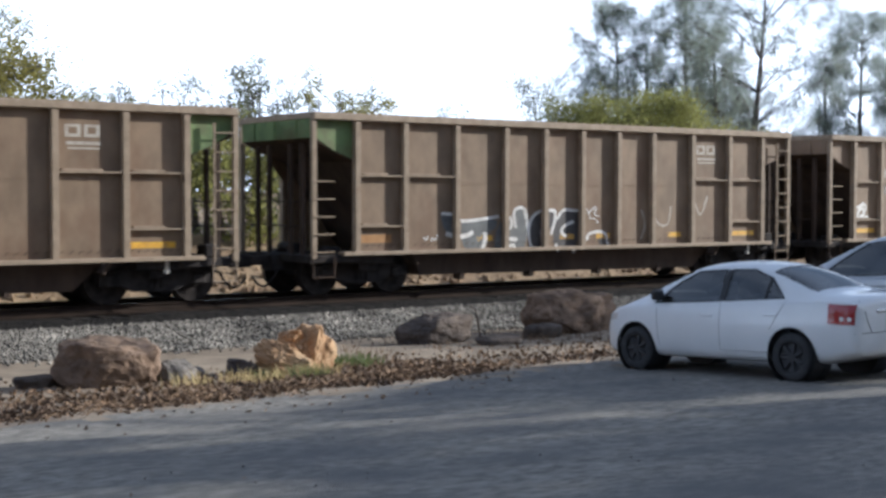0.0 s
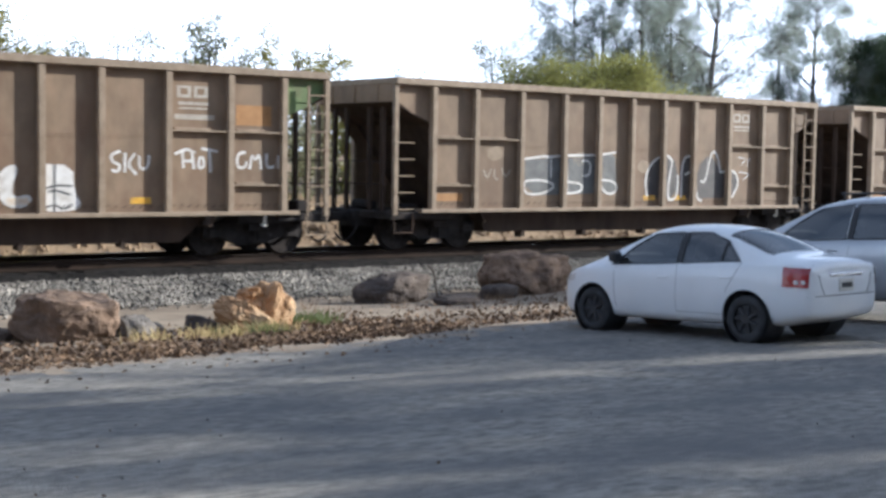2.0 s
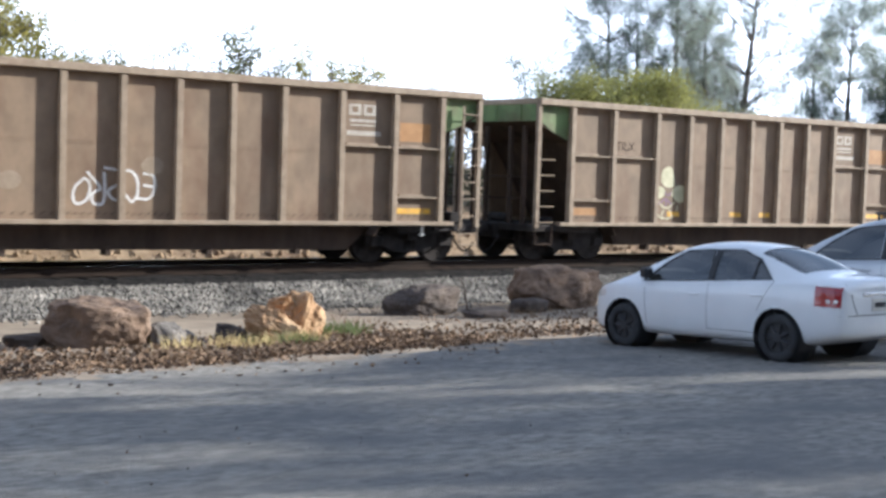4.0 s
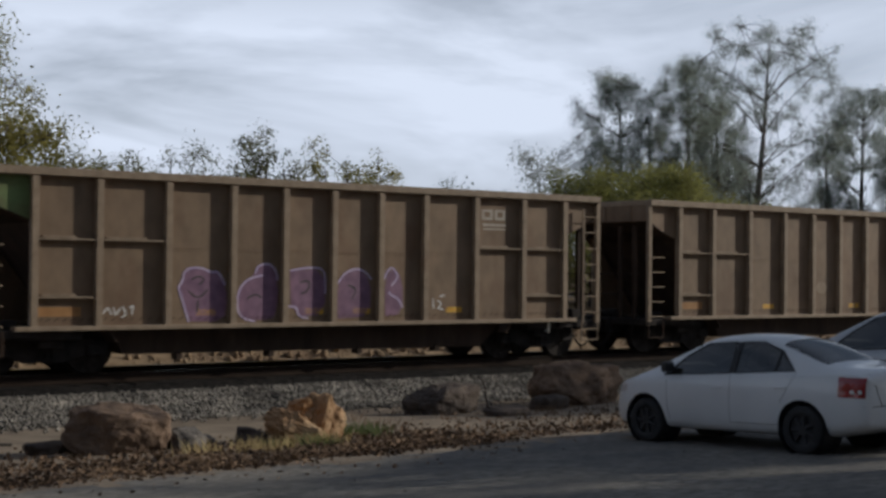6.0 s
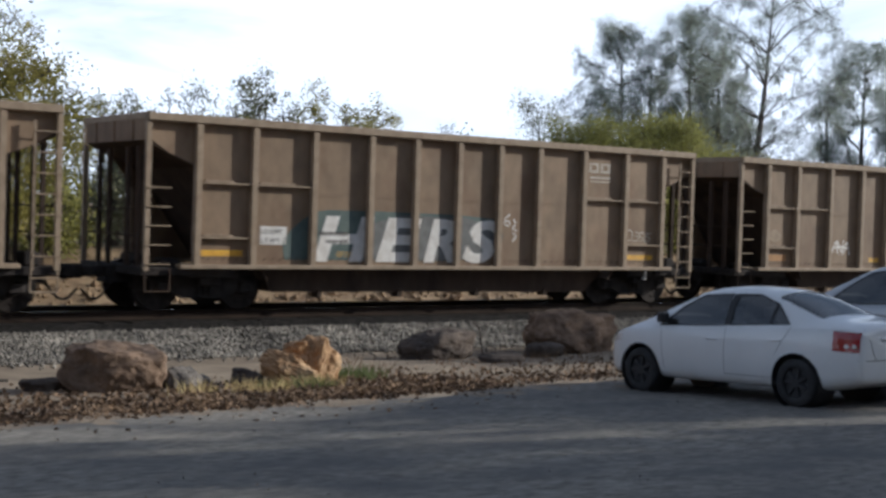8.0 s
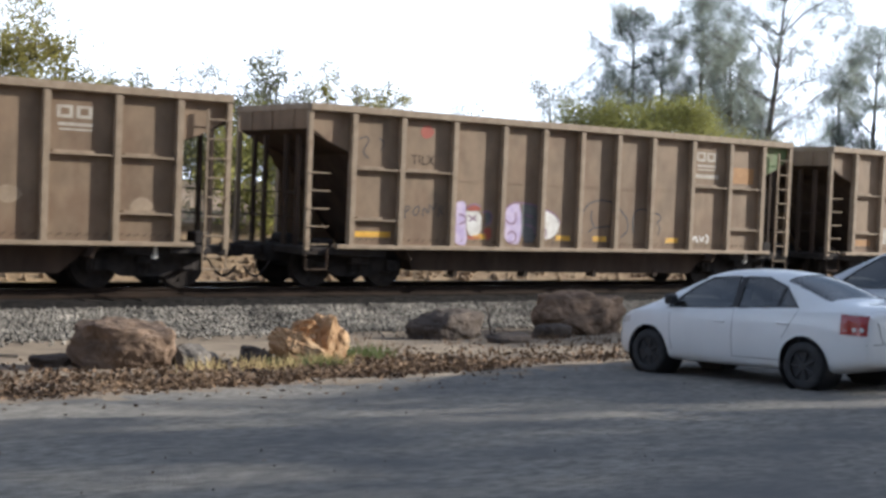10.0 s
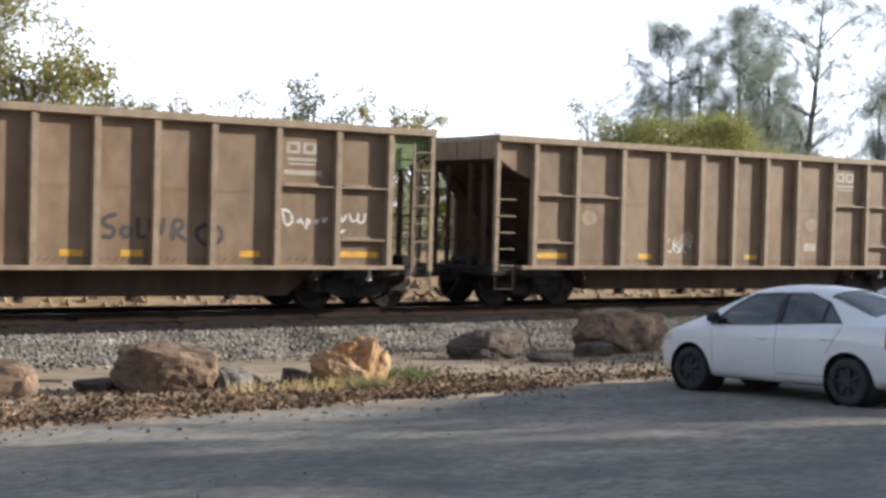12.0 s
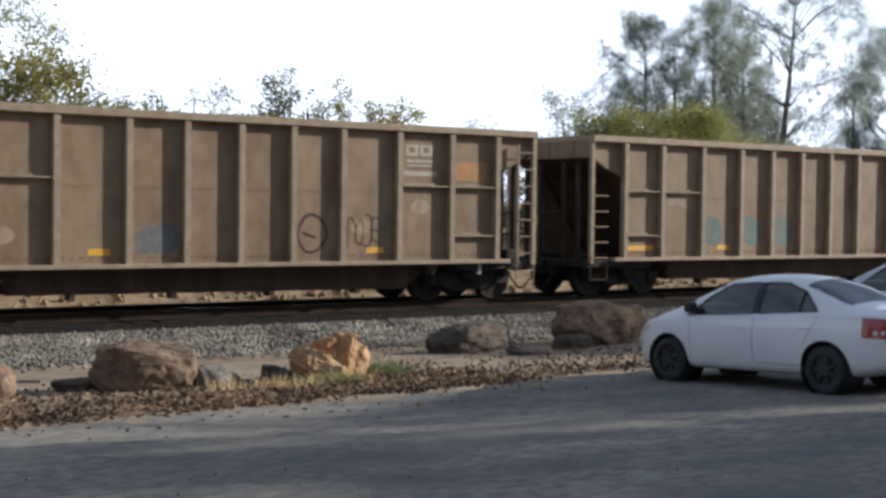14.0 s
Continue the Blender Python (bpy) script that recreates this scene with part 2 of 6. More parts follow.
PRIVACY_GLASS = glass_material("privacy_car_glass", (0.12, 0.14, 0.16))
IRON = surface("rusty_iron", (0.03, 0.022, 0.018), (0.075, 0.05, 0.036), rough=0.8, scale=10.0)
PIPE = surface("black_hose", (0.02, 0.018, 0.016), (0.05, 0.04, 0.032), rough=0.7, scale=8.0)
WHITE_METAL = plain("white_painted_metal", (0.7, 0.68, 0.62), rough=0.5)


# ---- mesh helpers ----
def finish(name, bm, material, parent=None, label="", smooth=False):
    me = bpy.data.meshes.new(name)
    bm.normal_update()
    bm.to_mesh(me)
    bm.free()
    for m in (material if isinstance(material, (list, tuple)) else (material,)):
        me.materials.append(m)
    if smooth:
        me.shade_smooth()
    ob = new(name, me)
    if parent:
        ob.parent = parent
    return tagged(ob, label)


def part(name, bm, material, parent, label="", smooth=False):
    return finish(name, bm, material, parent, label, smooth)


def thing(name, label, category, at=(0, 0, 0), turn=0.0, group="", kind=""):
    ob = new(name)
    ob.empty_display_size = 0.3
    ob.matrix_world = pose(*at, 0, 0, turn)
    return tagged(ob, label, category, group, kind)


def box(bm, lo, hi, bevel=0.0):
    r = bmesh.ops.create_cube(bm, size=1.0)
    for v in r["verts"]:
        v.co = Vector([a + (c + 0.5) * (b - a) for a, b, c in zip(lo, hi, v.co)])
    if bevel:
        edges = list({e for v in r["verts"] for e in v.link_edges})
        bmesh.ops.bevel(bm, geom=edges, offset=bevel, segments=1, affect="EDGES")


def bar(bm, a, b, r, sides=6, r2=None):
    """A round bar from a to b."""
    a, b = Vector(a), Vector(b)
    d = b - a
    m = Matrix.Translation((a + b) / 2) @ d.to_track_quat("Z", "Y").to_matrix().to_4x4()
    bmesh.ops.create_cone(bm, cap_ends=True, segments=sides, radius1=r, radius2=r if r2 is None else r2, depth=d.length, matrix=m)


def prism(bm, outline, y0, y1):
    """The outline, points of x and z, drawn out from y0 to y1."""
    a = [bm.verts.new((x, y0, z)) for x, z in outline]
    b = [bm.verts.new((x, y1, z)) for x, z in outline]
    n = len(outline)
    bm.faces.new(a)
    bm.faces.new(b[::-1])
    for i in range(n):
        bm.faces.new((a[i], b[i], b[(i + 1) % n], a[(i + 1) % n]))
    bmesh.ops.recalc_face_normals(bm, faces=bm.faces)


def made(f, *args, **kw):
    bm = bmesh.new()
    f(bm, *args, **kw)
    return bm


def mesh_object(name, verts, faces, material, smooth=False):
    me = bpy.data.meshes.new(name)
    me.from_pydata(verts, [], faces)
    me.materials.append(material)
    if smooth:
        me.shade_smooth()
    return new(name, me)


def rand(seed):
    return np.random.default_rng(seed)


# ---- ground, track ----
def ground_z(x, y):
    """The lot falls gently to the track; beyond it the land rises in a low bank."""
    y = np.asarray(y, float)
    z = np.where(y < 21.0, 0.30 - 0.045 * np.maximum(y, -20), -0.645)
    z = np.where(y > 31.8, -0.645 + 0.30 * np.minimum(y - 31.8, 5.0), z)
    return z + np.where(y > 37.5, 0.01 * (np.minimum(y, 400) - 37.5), 0)


def make_ground():
    xs = np.unique(np.concatenate([np.linspace(-1500, -30, 12), np.arange(-30, 0, 1.0), np.arange(0, 22, 0.25), np.arange(22, 70, 1.0), np.linspace(70, 1500, 12)]))
    ys = np.unique(np.concatenate([np.linspace(-600, -20, 8), np.arange(-20, 13, 0.5), np.arange(13, 16.5, 0.1), np.arange(16.5, 60, 0.5), np.linspace(60, 2500, 14)]))
    X, Y = np.meshgrid(xs, ys)
    Z = ground_z(X, Y)
    rough = np.array([noise.noise((x * 0.35, y * 0.35, 0)) + 0.5 * noise.noise((x * 1.1, y * 1.1, 3)) for x, y in zip(X.ravel(), Y.ravel())]).reshape(X.shape)
    Z += rough * np.where((Y > 14.2) & (Y < 21.5), 0.035, np.where(Y > 28.5, 0.10, 0.012))
    nx = len(xs)
    faces = [(j * nx + i, j * nx + i + 1, (j + 1) * nx + i + 1, (j + 1) * nx + i) for j in range(len(ys) - 1) for i in range(nx - 1)]
    ob = mesh_object("ground", np.stack([X, Y, Z], -1).reshape(-1, 3).tolist(), faces, LOT, smooth=True)
    ob.data.materials.append(DIRT)
    ob.data.materials.append(BANK)
    kinds = []
    for a, b, c, d in faces:
        x, y = (X.ravel()[a] + X.ravel()[c]) / 2, (Y.ravel()[a] + Y.ravel()[c]) / 2
        edge = 13.75 + 0.065 * (min(max(x, 0), 20) - 4) + 0.3 * noise.noise((x * 0.4, 0, 7)) + 0.5 * noise.noise((x * 1.3, y * 1.7, 9)) + 0.35 * noise.noise((x * 3.1, y * 3.5, 4))
        kinds.append(0 if y < edge else 1 if y < 28.5 else 2)
    ob.data.polygons.foreach_set("material_index", kinds)
    tagged(ob, "grey dusty gravel lot falling to a dry dirt verge", "ground", kind="structure")


TRACK_Y, NEAR_RAIL, FAR_RAIL = 25.33, 24.58, 26.08
X0, X1 = -60.0, 130.0


def make_track():
    bm = bmesh.new()
    prof = [(21.75, -0.70), (22.1, -0.60), (23.35, -0.40), (23.8, -0.34), (23.98, -0.19), (26.68, -0.19), (26.9, -0.34), (27.3, -0.42), (28.9, -0.72)]
    xs = np.arange(X0, X1 + 0.1, 0.8)
    grid = [[bm.verts.new((x, y + 0.10 * noise.noise((x * 0.5, y, 1)), z + 0.03 * noise.noise((x * 1.2, y * 1.7, 5)))) for y, z in prof] for x in xs]
    for a, b in zip(grid, grid[1:]):
        for i in range(len(prof) - 1):
            bm.faces.new((a[i], b[i], b[i + 1], a[i + 1]))
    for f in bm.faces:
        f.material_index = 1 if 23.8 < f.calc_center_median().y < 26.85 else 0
    bed = finish("ballast_bed", bm, [BED, DARK_BALLAST], smooth=True)
    tagged(bed, "grey crushed stone ballast under the railway track", "ballast", kind="structure")
    # loose stones on the near shoulder
    r = rand(3)
    base = np.array([(1, 0, 0), (-1, 0, 0), (0, 1, 0), (0, -1, 0), (0, 0, 1), (0, 0, -1), (0.6, 0.6, 0.6), (-0.6, -0.5, 0.6)], float)
    tri = np.array([(0, 2, 6), (2, 4, 6), (4, 0, 6), (2, 1, 4), (1, 3, 7), (3, 4, 7), (4, 1, 7), (3, 0, 4), (2, 0, 5), (1, 2, 5), (3, 1, 5), (0, 3, 5)])
    n = 38000
    px = r.uniform(4.0, 34.0, n)
    py = 21.7 + 2.12 * r.uniform(0, 1, n) ** 0.9
    spill = r.uniform(0, 1, n) < 0.05
    py[spill] -= r.uniform(0, 0.9, spill.sum())
    pz = np.interp(py, [20.5, 21.75, 22.1, 23.35, 23.8, 23.98, 25], [-0.62, -0.645, -0.60, -0.40, -0.34, -0.19, -0.19])
    size = r.uniform(0.020, 0.044, n)
    verts = base[None] * r.uniform(0.6, 1.35, (n, len(base), 1)) * size[:, None, None] * r.uniform(0.7, 1.3, (n, 1, 3))
    verts += np.stack([px, py, pz + 0.012], -1)[:, None]
    faces = tri[None] + (np.arange(n) * len(base))[:, None, None]
    ob = mesh_object("ballast_stones", verts.reshape(-1, 3).tolist(), faces.reshape(-1, 3).tolist(), STONE)
    tagged(ob, "loose angular grey ballast stones on the track shoulder", "stones", kind="stuff")
    # ties
    bm = bmesh.new()
    box(bm, (-0.115, -1.3, -0.40), (0.115, 1.3, -0.185), 0.015)
    tie = finish("railway_tie", bm, TIE_WOOD)
    tagged(tie, "dark creosoted wooden railway tie in ballast", "railway tie", "ties of the track")
    for i, x in enumerate(np.arange(-22, 74, 0.55)):
        m = pose(x, TRACK_Y, 0, 0, 0, random.uniform(-1, 1))
        if i == 0:
            tie.matrix_world = m
        else:
            copy_thing(tie, m)
    prof = [(-0.075, -0.185), (0.075, -0.185), (0.075, -0.17), (0.012, -0.145), (0.010, -0.045), (0.036, -0.035), (0.036, -0.006), (0.028, 0.0),
            (-0.028, 0.0), (-0.036, -0.006), (-0.036, -0.035), (-0.010, -0.045), (-0.012, -0.145), (-0.075, -0.17)]
    for y in (NEAR_RAIL, FAR_RAIL):
        bm = bmesh.new()
        a = [bm.verts.new((X0, y + p, q)) for p, q in prof]
        b = [bm.verts.new((X1, y + p, q)) for p, q in prof]
        for i in range(len(prof)):
            f = bm.faces.new((a[i], a[(i + 1) % len(prof)], b[(i + 1) % len(prof)], b[i]))
            f.material_index = 1 if i in (6, 7, 8) else 0
        bmesh.ops.recalc_face_normals(bm, faces=bm.faces)
        rail = finish("rail", bm, [RAIL_STEEL, RAIL_TOP])
        tagged(rail, "rusty steel rail with a polished head", "rail", "rails of the track", "structure")


make_ground()
make_track()

# ---- the train ----
CAR_PITCH = 16.20
POSTS = [-6.2, -5.0, -3.64, -2.28, -1.13, 0.0, 1.14, 2.28, 3.64, 4.98, 6.2]
ODD_POSTS = [-6.2, -4.87, -3.41, -2.25, -1.10, 0.04, 1.18, 2.31, 3.44, 4.89, 6.2]   # one car of another make
END = 7.27          # half length of the box at the top
SHEET, FACE = -1.46, -1.60
SILL_Z, TOP_Z = 0.92, 3.76


def panel_outline(i):
    a, b = POSTS[i] + 0.001, POSTS[i + 1] - 0.001
    return [(a, SILL_Z), (b, SILL_Z), (b, TOP_Z - 0.12), (a, TOP_Z - 0.12)]


def make_car():
    car = thing("hopper_car", "weathered brown open-top steel hopper car on rails", "hopper car", group="cars of the freight train")
    for i in range(10):
        bm = made(prism, panel_outline(i), SHEET, SHEET + 0.012)
        if 1 < i < 8:       # lap seam across the sheet
            box(bm, (POSTS[i] + 0.05, SHEET - 0.006, 2.36), (POSTS[i + 1] - 0.05, SHEET, 2.375))
            for k in range(6):
                x = POSTS[i] + 0.14 + k * 0.09
                box(bm, (x, SHEET - 0.007, 2.30), (x + 0.035, SHEET, 2.325))
        part("side_panel", bm, STEEL, car)
        # fasteners in a slanting row at the panel's foot
        bm = bmesh.new()
        a, b = POSTS[i] + 0.14, POSTS[i + 1] - 0.14
        for k in range(7):
            x = a + (b - a) * k / 6
            prism(bm, [(x - 0.055, 1.00), (x - 0.035, 1.00), (x + 0.055, 1.06), (x + 0.035, 1.06)], SHEET - 0.012, SHEET)
        tagged(part("lower_strip", bm, SKIRT, car), kind="stuff")
    for x in POSTS:
        bm = bmesh.new()
        prism(bm, [(x - 0.062, SILL_Z - 0.01), (x + 0.062, SILL_Z - 0.01), (x + 0.062, TOP_Z - 0.10), (x - 0.062, TOP_Z - 0.10)], FACE, SHEET + 0.01)
        for k in range(14):     # rivets on the rib's face
            z = SILL_Z + 0.15 + k * 0.185
            box(bm, (x - 0.045, FACE - 0.008, z), (x - 0.025, FACE + 0.004, z + 0.02))
        part("side_post", bm, RIB, car)
    shelves = [(0, 2.50), (0, 1.45), (1, 2.50), (8, 2.50), (9, 2.50), (9, 1.45)]
    for i, z in shelves:
        a, b = POSTS[i] + 0.06, POSTS[i + 1] - 0.06
        bm = bmesh.new()
        box(bm, (a, FACE + 0.015, z - 0.03), (b, SHEET, z))
        box(bm, (a + 0.1, SHEET - 0.04, z), (b - 0.35, SHEET, z + 0.05))
        for k in range(6):
            x = a + 0.14 + k * (b - a - 0.6) / 5
            box(bm, (x, SHEET - 0.05, z + 0.012), (x + 0.03, SHEET - 0.03, z + 0.04))
        part("stiffener", bm, RIB, car)
    # top chord and side sill
    bm = bmesh.new()
    box(bm, (-END, FACE - 0.03, TOP_Z - 0.15), (END, SHEET + 0.05, TOP_Z), 0.012)
    part("top_chord", bm, RIB, car)
    bm = bmesh.new()
    box(bm, (-6.55, FACE - 0.02, SILL_Z - 0.085), (6.55, SHEET + 0.1, SILL_Z), 0.01)
    part("side_sill", bm, RIB, car)
    # far side
    bm = bmesh.new()
    prism(bm, [(-6.2, SILL_Z), (6.2, SILL_Z), (6.2, 2.3), (END, TOP_Z), (-END, TOP_Z), (-6.2, 2.3)], -SHEET, -SHEET - 0.012)
    part("far_side_sheet", bm, STEEL, car)
    for x in POSTS:
        part("far_side_post", made(box, (x - 0.062, -SHEET, SILL_Z), (x + 0.062, -FACE, TOP_Z - 0.1)), RIB, car)
    bm = bmesh.new()
    box(bm, (-END, -SHEET - 0.05, TOP_Z - 0.15), (END, -FACE + 0.03, TOP_Z), 0.012)
    box(bm, (-6.55, -SHEET - 0.1, SILL_Z - 0.085), (6.55, -FACE + 0.02, SILL_Z), 0.01)
    part("far_chord", bm, RIB, car)
    for s, side in ((-1, "left"), (1, "right")):
        # side sheet at the end, cut along the slope
        out = [(s * 6.2, TOP_Z - 0.12), (s * (END - 0.02), TOP_Z - 0.12), (s * (END - 0.02), TOP_Z - 0.44), (s * (END - 0.5), TOP_Z - 0.74), (s * 6.2, 2.80)]
        part("end_side_sheet", made(prism, out, SHEET, SHEET + 0.012), STEEL, car)
        # upright band of the end, and the sloping sheet below it
        bm = bmesh.new()
        prism(bm, [(s * END, TOP_Z - 0.02), (s * END, TOP_Z - 0.52), (s * (END - 0.03), TOP_Z - 0.52), (s * (END - 0.03), TOP_Z - 0.02)], SHEET + 0.012, -SHEET - 0.012)
        for y in (-0.9, 0.0, 0.9):
            xa, xb = sorted((s * END, s * (END + 0.03)))
            box(bm, (xa, y - 0.04, TOP_Z - 0.52), (xb, y + 0.04, TOP_Z - 0.13))
        part("end_sheet", bm, STEEL, car)
        # darker than the other sheets: the shade below the car's end is in its colour
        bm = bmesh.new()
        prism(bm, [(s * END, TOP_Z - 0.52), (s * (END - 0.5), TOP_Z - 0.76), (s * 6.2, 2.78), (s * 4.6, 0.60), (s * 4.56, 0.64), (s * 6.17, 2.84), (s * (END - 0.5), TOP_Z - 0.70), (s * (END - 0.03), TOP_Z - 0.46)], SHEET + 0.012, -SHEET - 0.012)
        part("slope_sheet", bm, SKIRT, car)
        bm = bmesh.new()
        box(bm, (min(s * (END - 0.10), s * (END + 0.02)), -1.55, TOP_Z - 0.13), (max(s * (END - 0.10), s * (END + 0.02)), 1.55, TOP_Z + 0.0), 0.01)
        part("end_chord", bm, RIB, car)
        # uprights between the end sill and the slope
        # uprights share the slope's dark brown, with the shade in the colour
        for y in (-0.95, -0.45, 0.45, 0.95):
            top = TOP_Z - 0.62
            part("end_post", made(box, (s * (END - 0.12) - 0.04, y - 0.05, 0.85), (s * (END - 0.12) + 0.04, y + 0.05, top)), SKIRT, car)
        for z in (1.45, 1.95):
            part("grab_iron", made(bar, (s * END, -1.25, z), (s * END, 1.25, z), 0.014), SKIRT, car)
        # corner post and the ladder on the side
        part("corner_post", made(box, (s * (END - 0.04) - 0.05, FACE + 0.02, 0.80), (s * (END - 0.04) + 0.05, FACE + 0.12, TOP_Z - 0.14)), RIB, car)
        part("corner_post", made(box, (s * (END - 0.04) - 0.05, -FACE - 0.12, 0.80), (s * (END - 0.04) + 0.05, -FACE - 0.02, TOP_Z - 0.14)), RIB, car)
        inner = END - 0.50
        bm = bmesh.new()
        if s > 0:
            box(bm, (inner - 0.02, FACE + 0.01, 0.80), (inner + 0.02, FACE + 0.05, TOP_Z - 0.3))
        else:       # flat bar behind the corner post, which carries the rungs
            box(bm, (0.065 - END, FACE + 0.03, 0.80), (0.085 - END, FACE + 0.07, 2.35))
        ladder = part("ladder", bm, RIB if s > 0 else SKIRT, car)
        for k in range(8 if s > 0 else 5):
            z = 1.05 + 0.37 * k if s > 0 else 0.92 + 0.36 * k
            if z < TOP_Z - 0.2:
                part("rung", made(bar, (s * inner, FACE + 0.0, z), (s * (END - 0.02), FACE + 0.0, z), 0.014), RIB, ladder)
        bm = bmesh.new()
        xa, xb = s * (inner - 0.02), s * (END - 0.02)
        bar(bm, (xa, FACE + 0.05, 0.85), (xa, FACE + 0.05, 0.40), 0.016)
        bar(bm, (xb, FACE + 0.05, 0.85), (xb, FACE + 0.05, 0.40), 0.016)
        bar(bm, (xa, FACE + 0.05, 0.41), (xb, FACE + 0.05, 0.41), 0.016)
        if s > 0:
            bar(bm, (xa, FACE + 0.05, 0.66), (xb, FACE + 0.05, 0.66), 0.014)
        part("stirrup", bm, SKIRT if s < 0 else RIB, car)
        # end sill, platform, draft gear and coupler
        bm = bmesh.new()
        xa, xb = sorted((s * 6.1, s * (END + 0.04)))
        box(bm, (xa, -1.5, 0.70), (xb, 1.5, 0.86), 0.015)
        xa, xb = sorted((s * 4.5, s * (END + 0.2)))
        box(bm, (xa, -0.28, 0.50), (xb, 0.28, 0.84), 0.02)
        part("end_sill", bm, DARK_STEEL, car)
        bm = bmesh.new()
        xa, xb = sorted((s * (END + 0.1), s * (END + 0.62)))
        box(bm, (xa, -0.10, 0.62), (xb, 0.10, 0.82), 0.03)
        xa, xb = sorted((s * (END + 0.55), s * (END + 0.84)))
        box(bm, (xa, -0.19 if s > 0 else -0.05, 0.58), (xb, 0.05 if s > 0 else 0.19, 0.86), 0.05)
        part("coupler", bm, DARK_STEEL, car)
        bm = bmesh.new()    # air hose, hanging in a loop
        pts = [(s * (END + 0.15 + 0.62 * q), -0.42, 0.62 - 0.42 * math.sin(math.pi * min(1, q * 0.78 + 0.05))) for q in np.linspace(0, 1, 9)]
        for p, q in zip(pts, pts[1:]):
            bar(bm, p, q, 0.024)
        part("air_hose", bm, DARK_STEEL, car)
        # brake gear on the platform
        bm = bmesh.new()
        if s > 0:
            bar(bm, (s * 6.55, -0.2, 1.0), (s * 6.55, 0.5, 1.0), 0.16, 10)
            part("brake_valve", made(box, (6.75, -1.2, 0.86), (7.05, -0.8, 1.12), 0.03), DARK_STEEL, car)
        else:
            part("brake_valve", made(box, (-6.75, -1.15, 0.86), (-6.35, -0.85, 1.02), 0.03), DARK_STEEL, car)
            bar(bm, (-6.6, 0.2, 0.95), (-6.6, 0.9, 0.95), 0.12, 10)
        part("air_reservoir", bm, DARK_STEEL, car)
    for tx in (-5.78, 5.78):     # cross bearers over the trucks
        bm = bmesh.new()
        box(bm, (tx - 0.55, -1.42, 0.66), (tx + 0.55, 1.42, 0.84), 0.02)
        box(bm, (tx - 0.22, -1.30, 0.50), (tx + 0.22, 1.30, 0.66), 0.02)
        # added dark sheet, no bearer: stands for the gloom between sill and wheels
        box(bm, (tx - 1.2, -0.95, 0.45), (tx + 1.2, -0.90, 0.84))
        part("body_bolster", bm, DARK_STEEL, car)
    part("brake_cylinder", made(bar, (5.85, FACE + 0.22, 0.60), (5.85, FACE + 0.22, 0.82), 0.055, 10), WHITE_METAL, car, "short white cylinder under the sill")
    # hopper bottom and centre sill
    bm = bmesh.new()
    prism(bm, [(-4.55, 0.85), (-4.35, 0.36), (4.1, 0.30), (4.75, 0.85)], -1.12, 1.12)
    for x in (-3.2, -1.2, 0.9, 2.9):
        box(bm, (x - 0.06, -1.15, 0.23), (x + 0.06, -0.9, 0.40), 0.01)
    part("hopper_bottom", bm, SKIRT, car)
    part("centre_sill", made(box, (-5.0, -0.3, 0.45), (5.0, 0.3, 0.83)), DARK_STEEL, car)
    # trucks
    for tx in (-5.78, 5.78):
        bm = bmesh.new()
        for y in (-0.99, 0.99):
            prism(bm, [(tx - 1.13, 0.36), (tx - 1.13, 0.60), (tx - 0.75, 0.66), (tx - 0.35, 0.80), (tx + 0.35, 0.80), (tx + 0.75, 0.66), (tx + 1.13, 0.60),
                       (tx + 1.13, 0.36), (tx + 0.78, 0.40), (tx + 0.42, 0.24), (tx - 0.42, 0.24), (tx - 0.78, 0.40)], y - 0.07, y + 0.07)
            for dx in (-0.09, 0.0, 0.09):
                bar(bm, (tx + dx * 1.3, y * 1.08, 0.30), (tx + dx * 1.3, y * 1.08, 0.60), 0.035, 8)
            for dx in (-0.89, 0.89):
                box(bm, (tx + dx - 0.15, y * 1.06 - 0.08, 0.34), (tx + dx + 0.15, y * 1.06 + 0.08, 0.58), 0.04)
        box(bm, (tx - 0.2, -1.0, 0.44), (tx + 0.2, 1.0, 0.70), 0.03)
        truck = part("truck", bm, DARK_STEEL, car)
        for dx in (-0.89, 0.89):
            bm = bmesh.new()
            for s in (-1, 1):
                turn = pose(0, 0, 0, 90, 0, 0)
                for y, rad, w in ((s * 0.75, 0.457, 0.13), (s * 0.665, 0.485, 0.03), (s * 0.80, 0.17, 0.10)):
                    bmesh.ops.create_cone(bm, cap_ends=True, segments=28, radius1=rad, radius2=rad, depth=w, matrix=Matrix.Translation((0, y, 0)) @ turn)
                for q in range(6):
                    a = q * math.pi / 3
                    box(bm, (math.cos(a) * 0.3 - 0.03, s * 0.80, math.sin(a) * 0.3 - 0.03), (math.cos(a) * 0.3 + 0.03, s * 0.83, math.sin(a) * 0.3 + 0.03))
            bar(bm, (0, -1.08, 0), (0, 1.08, 0), 0.085, 12)
            axle = part("wheelset", bm, WHEEL_STEEL, truck)
            axle.location = (tx + dx, 0, 0.457)
    return car


def smooth_line(pts, rounds=2):
    pts = [Vector((*p, 0)) for p in pts]
    for _ in range(rounds):
        out = [pts[0]]
        for a, b in zip(pts, pts[1:]):
            out += [a * 0.75 + b * 0.25, a * 0.25 + b * 0.75]
        pts = out + [pts[-1]]
    return pts


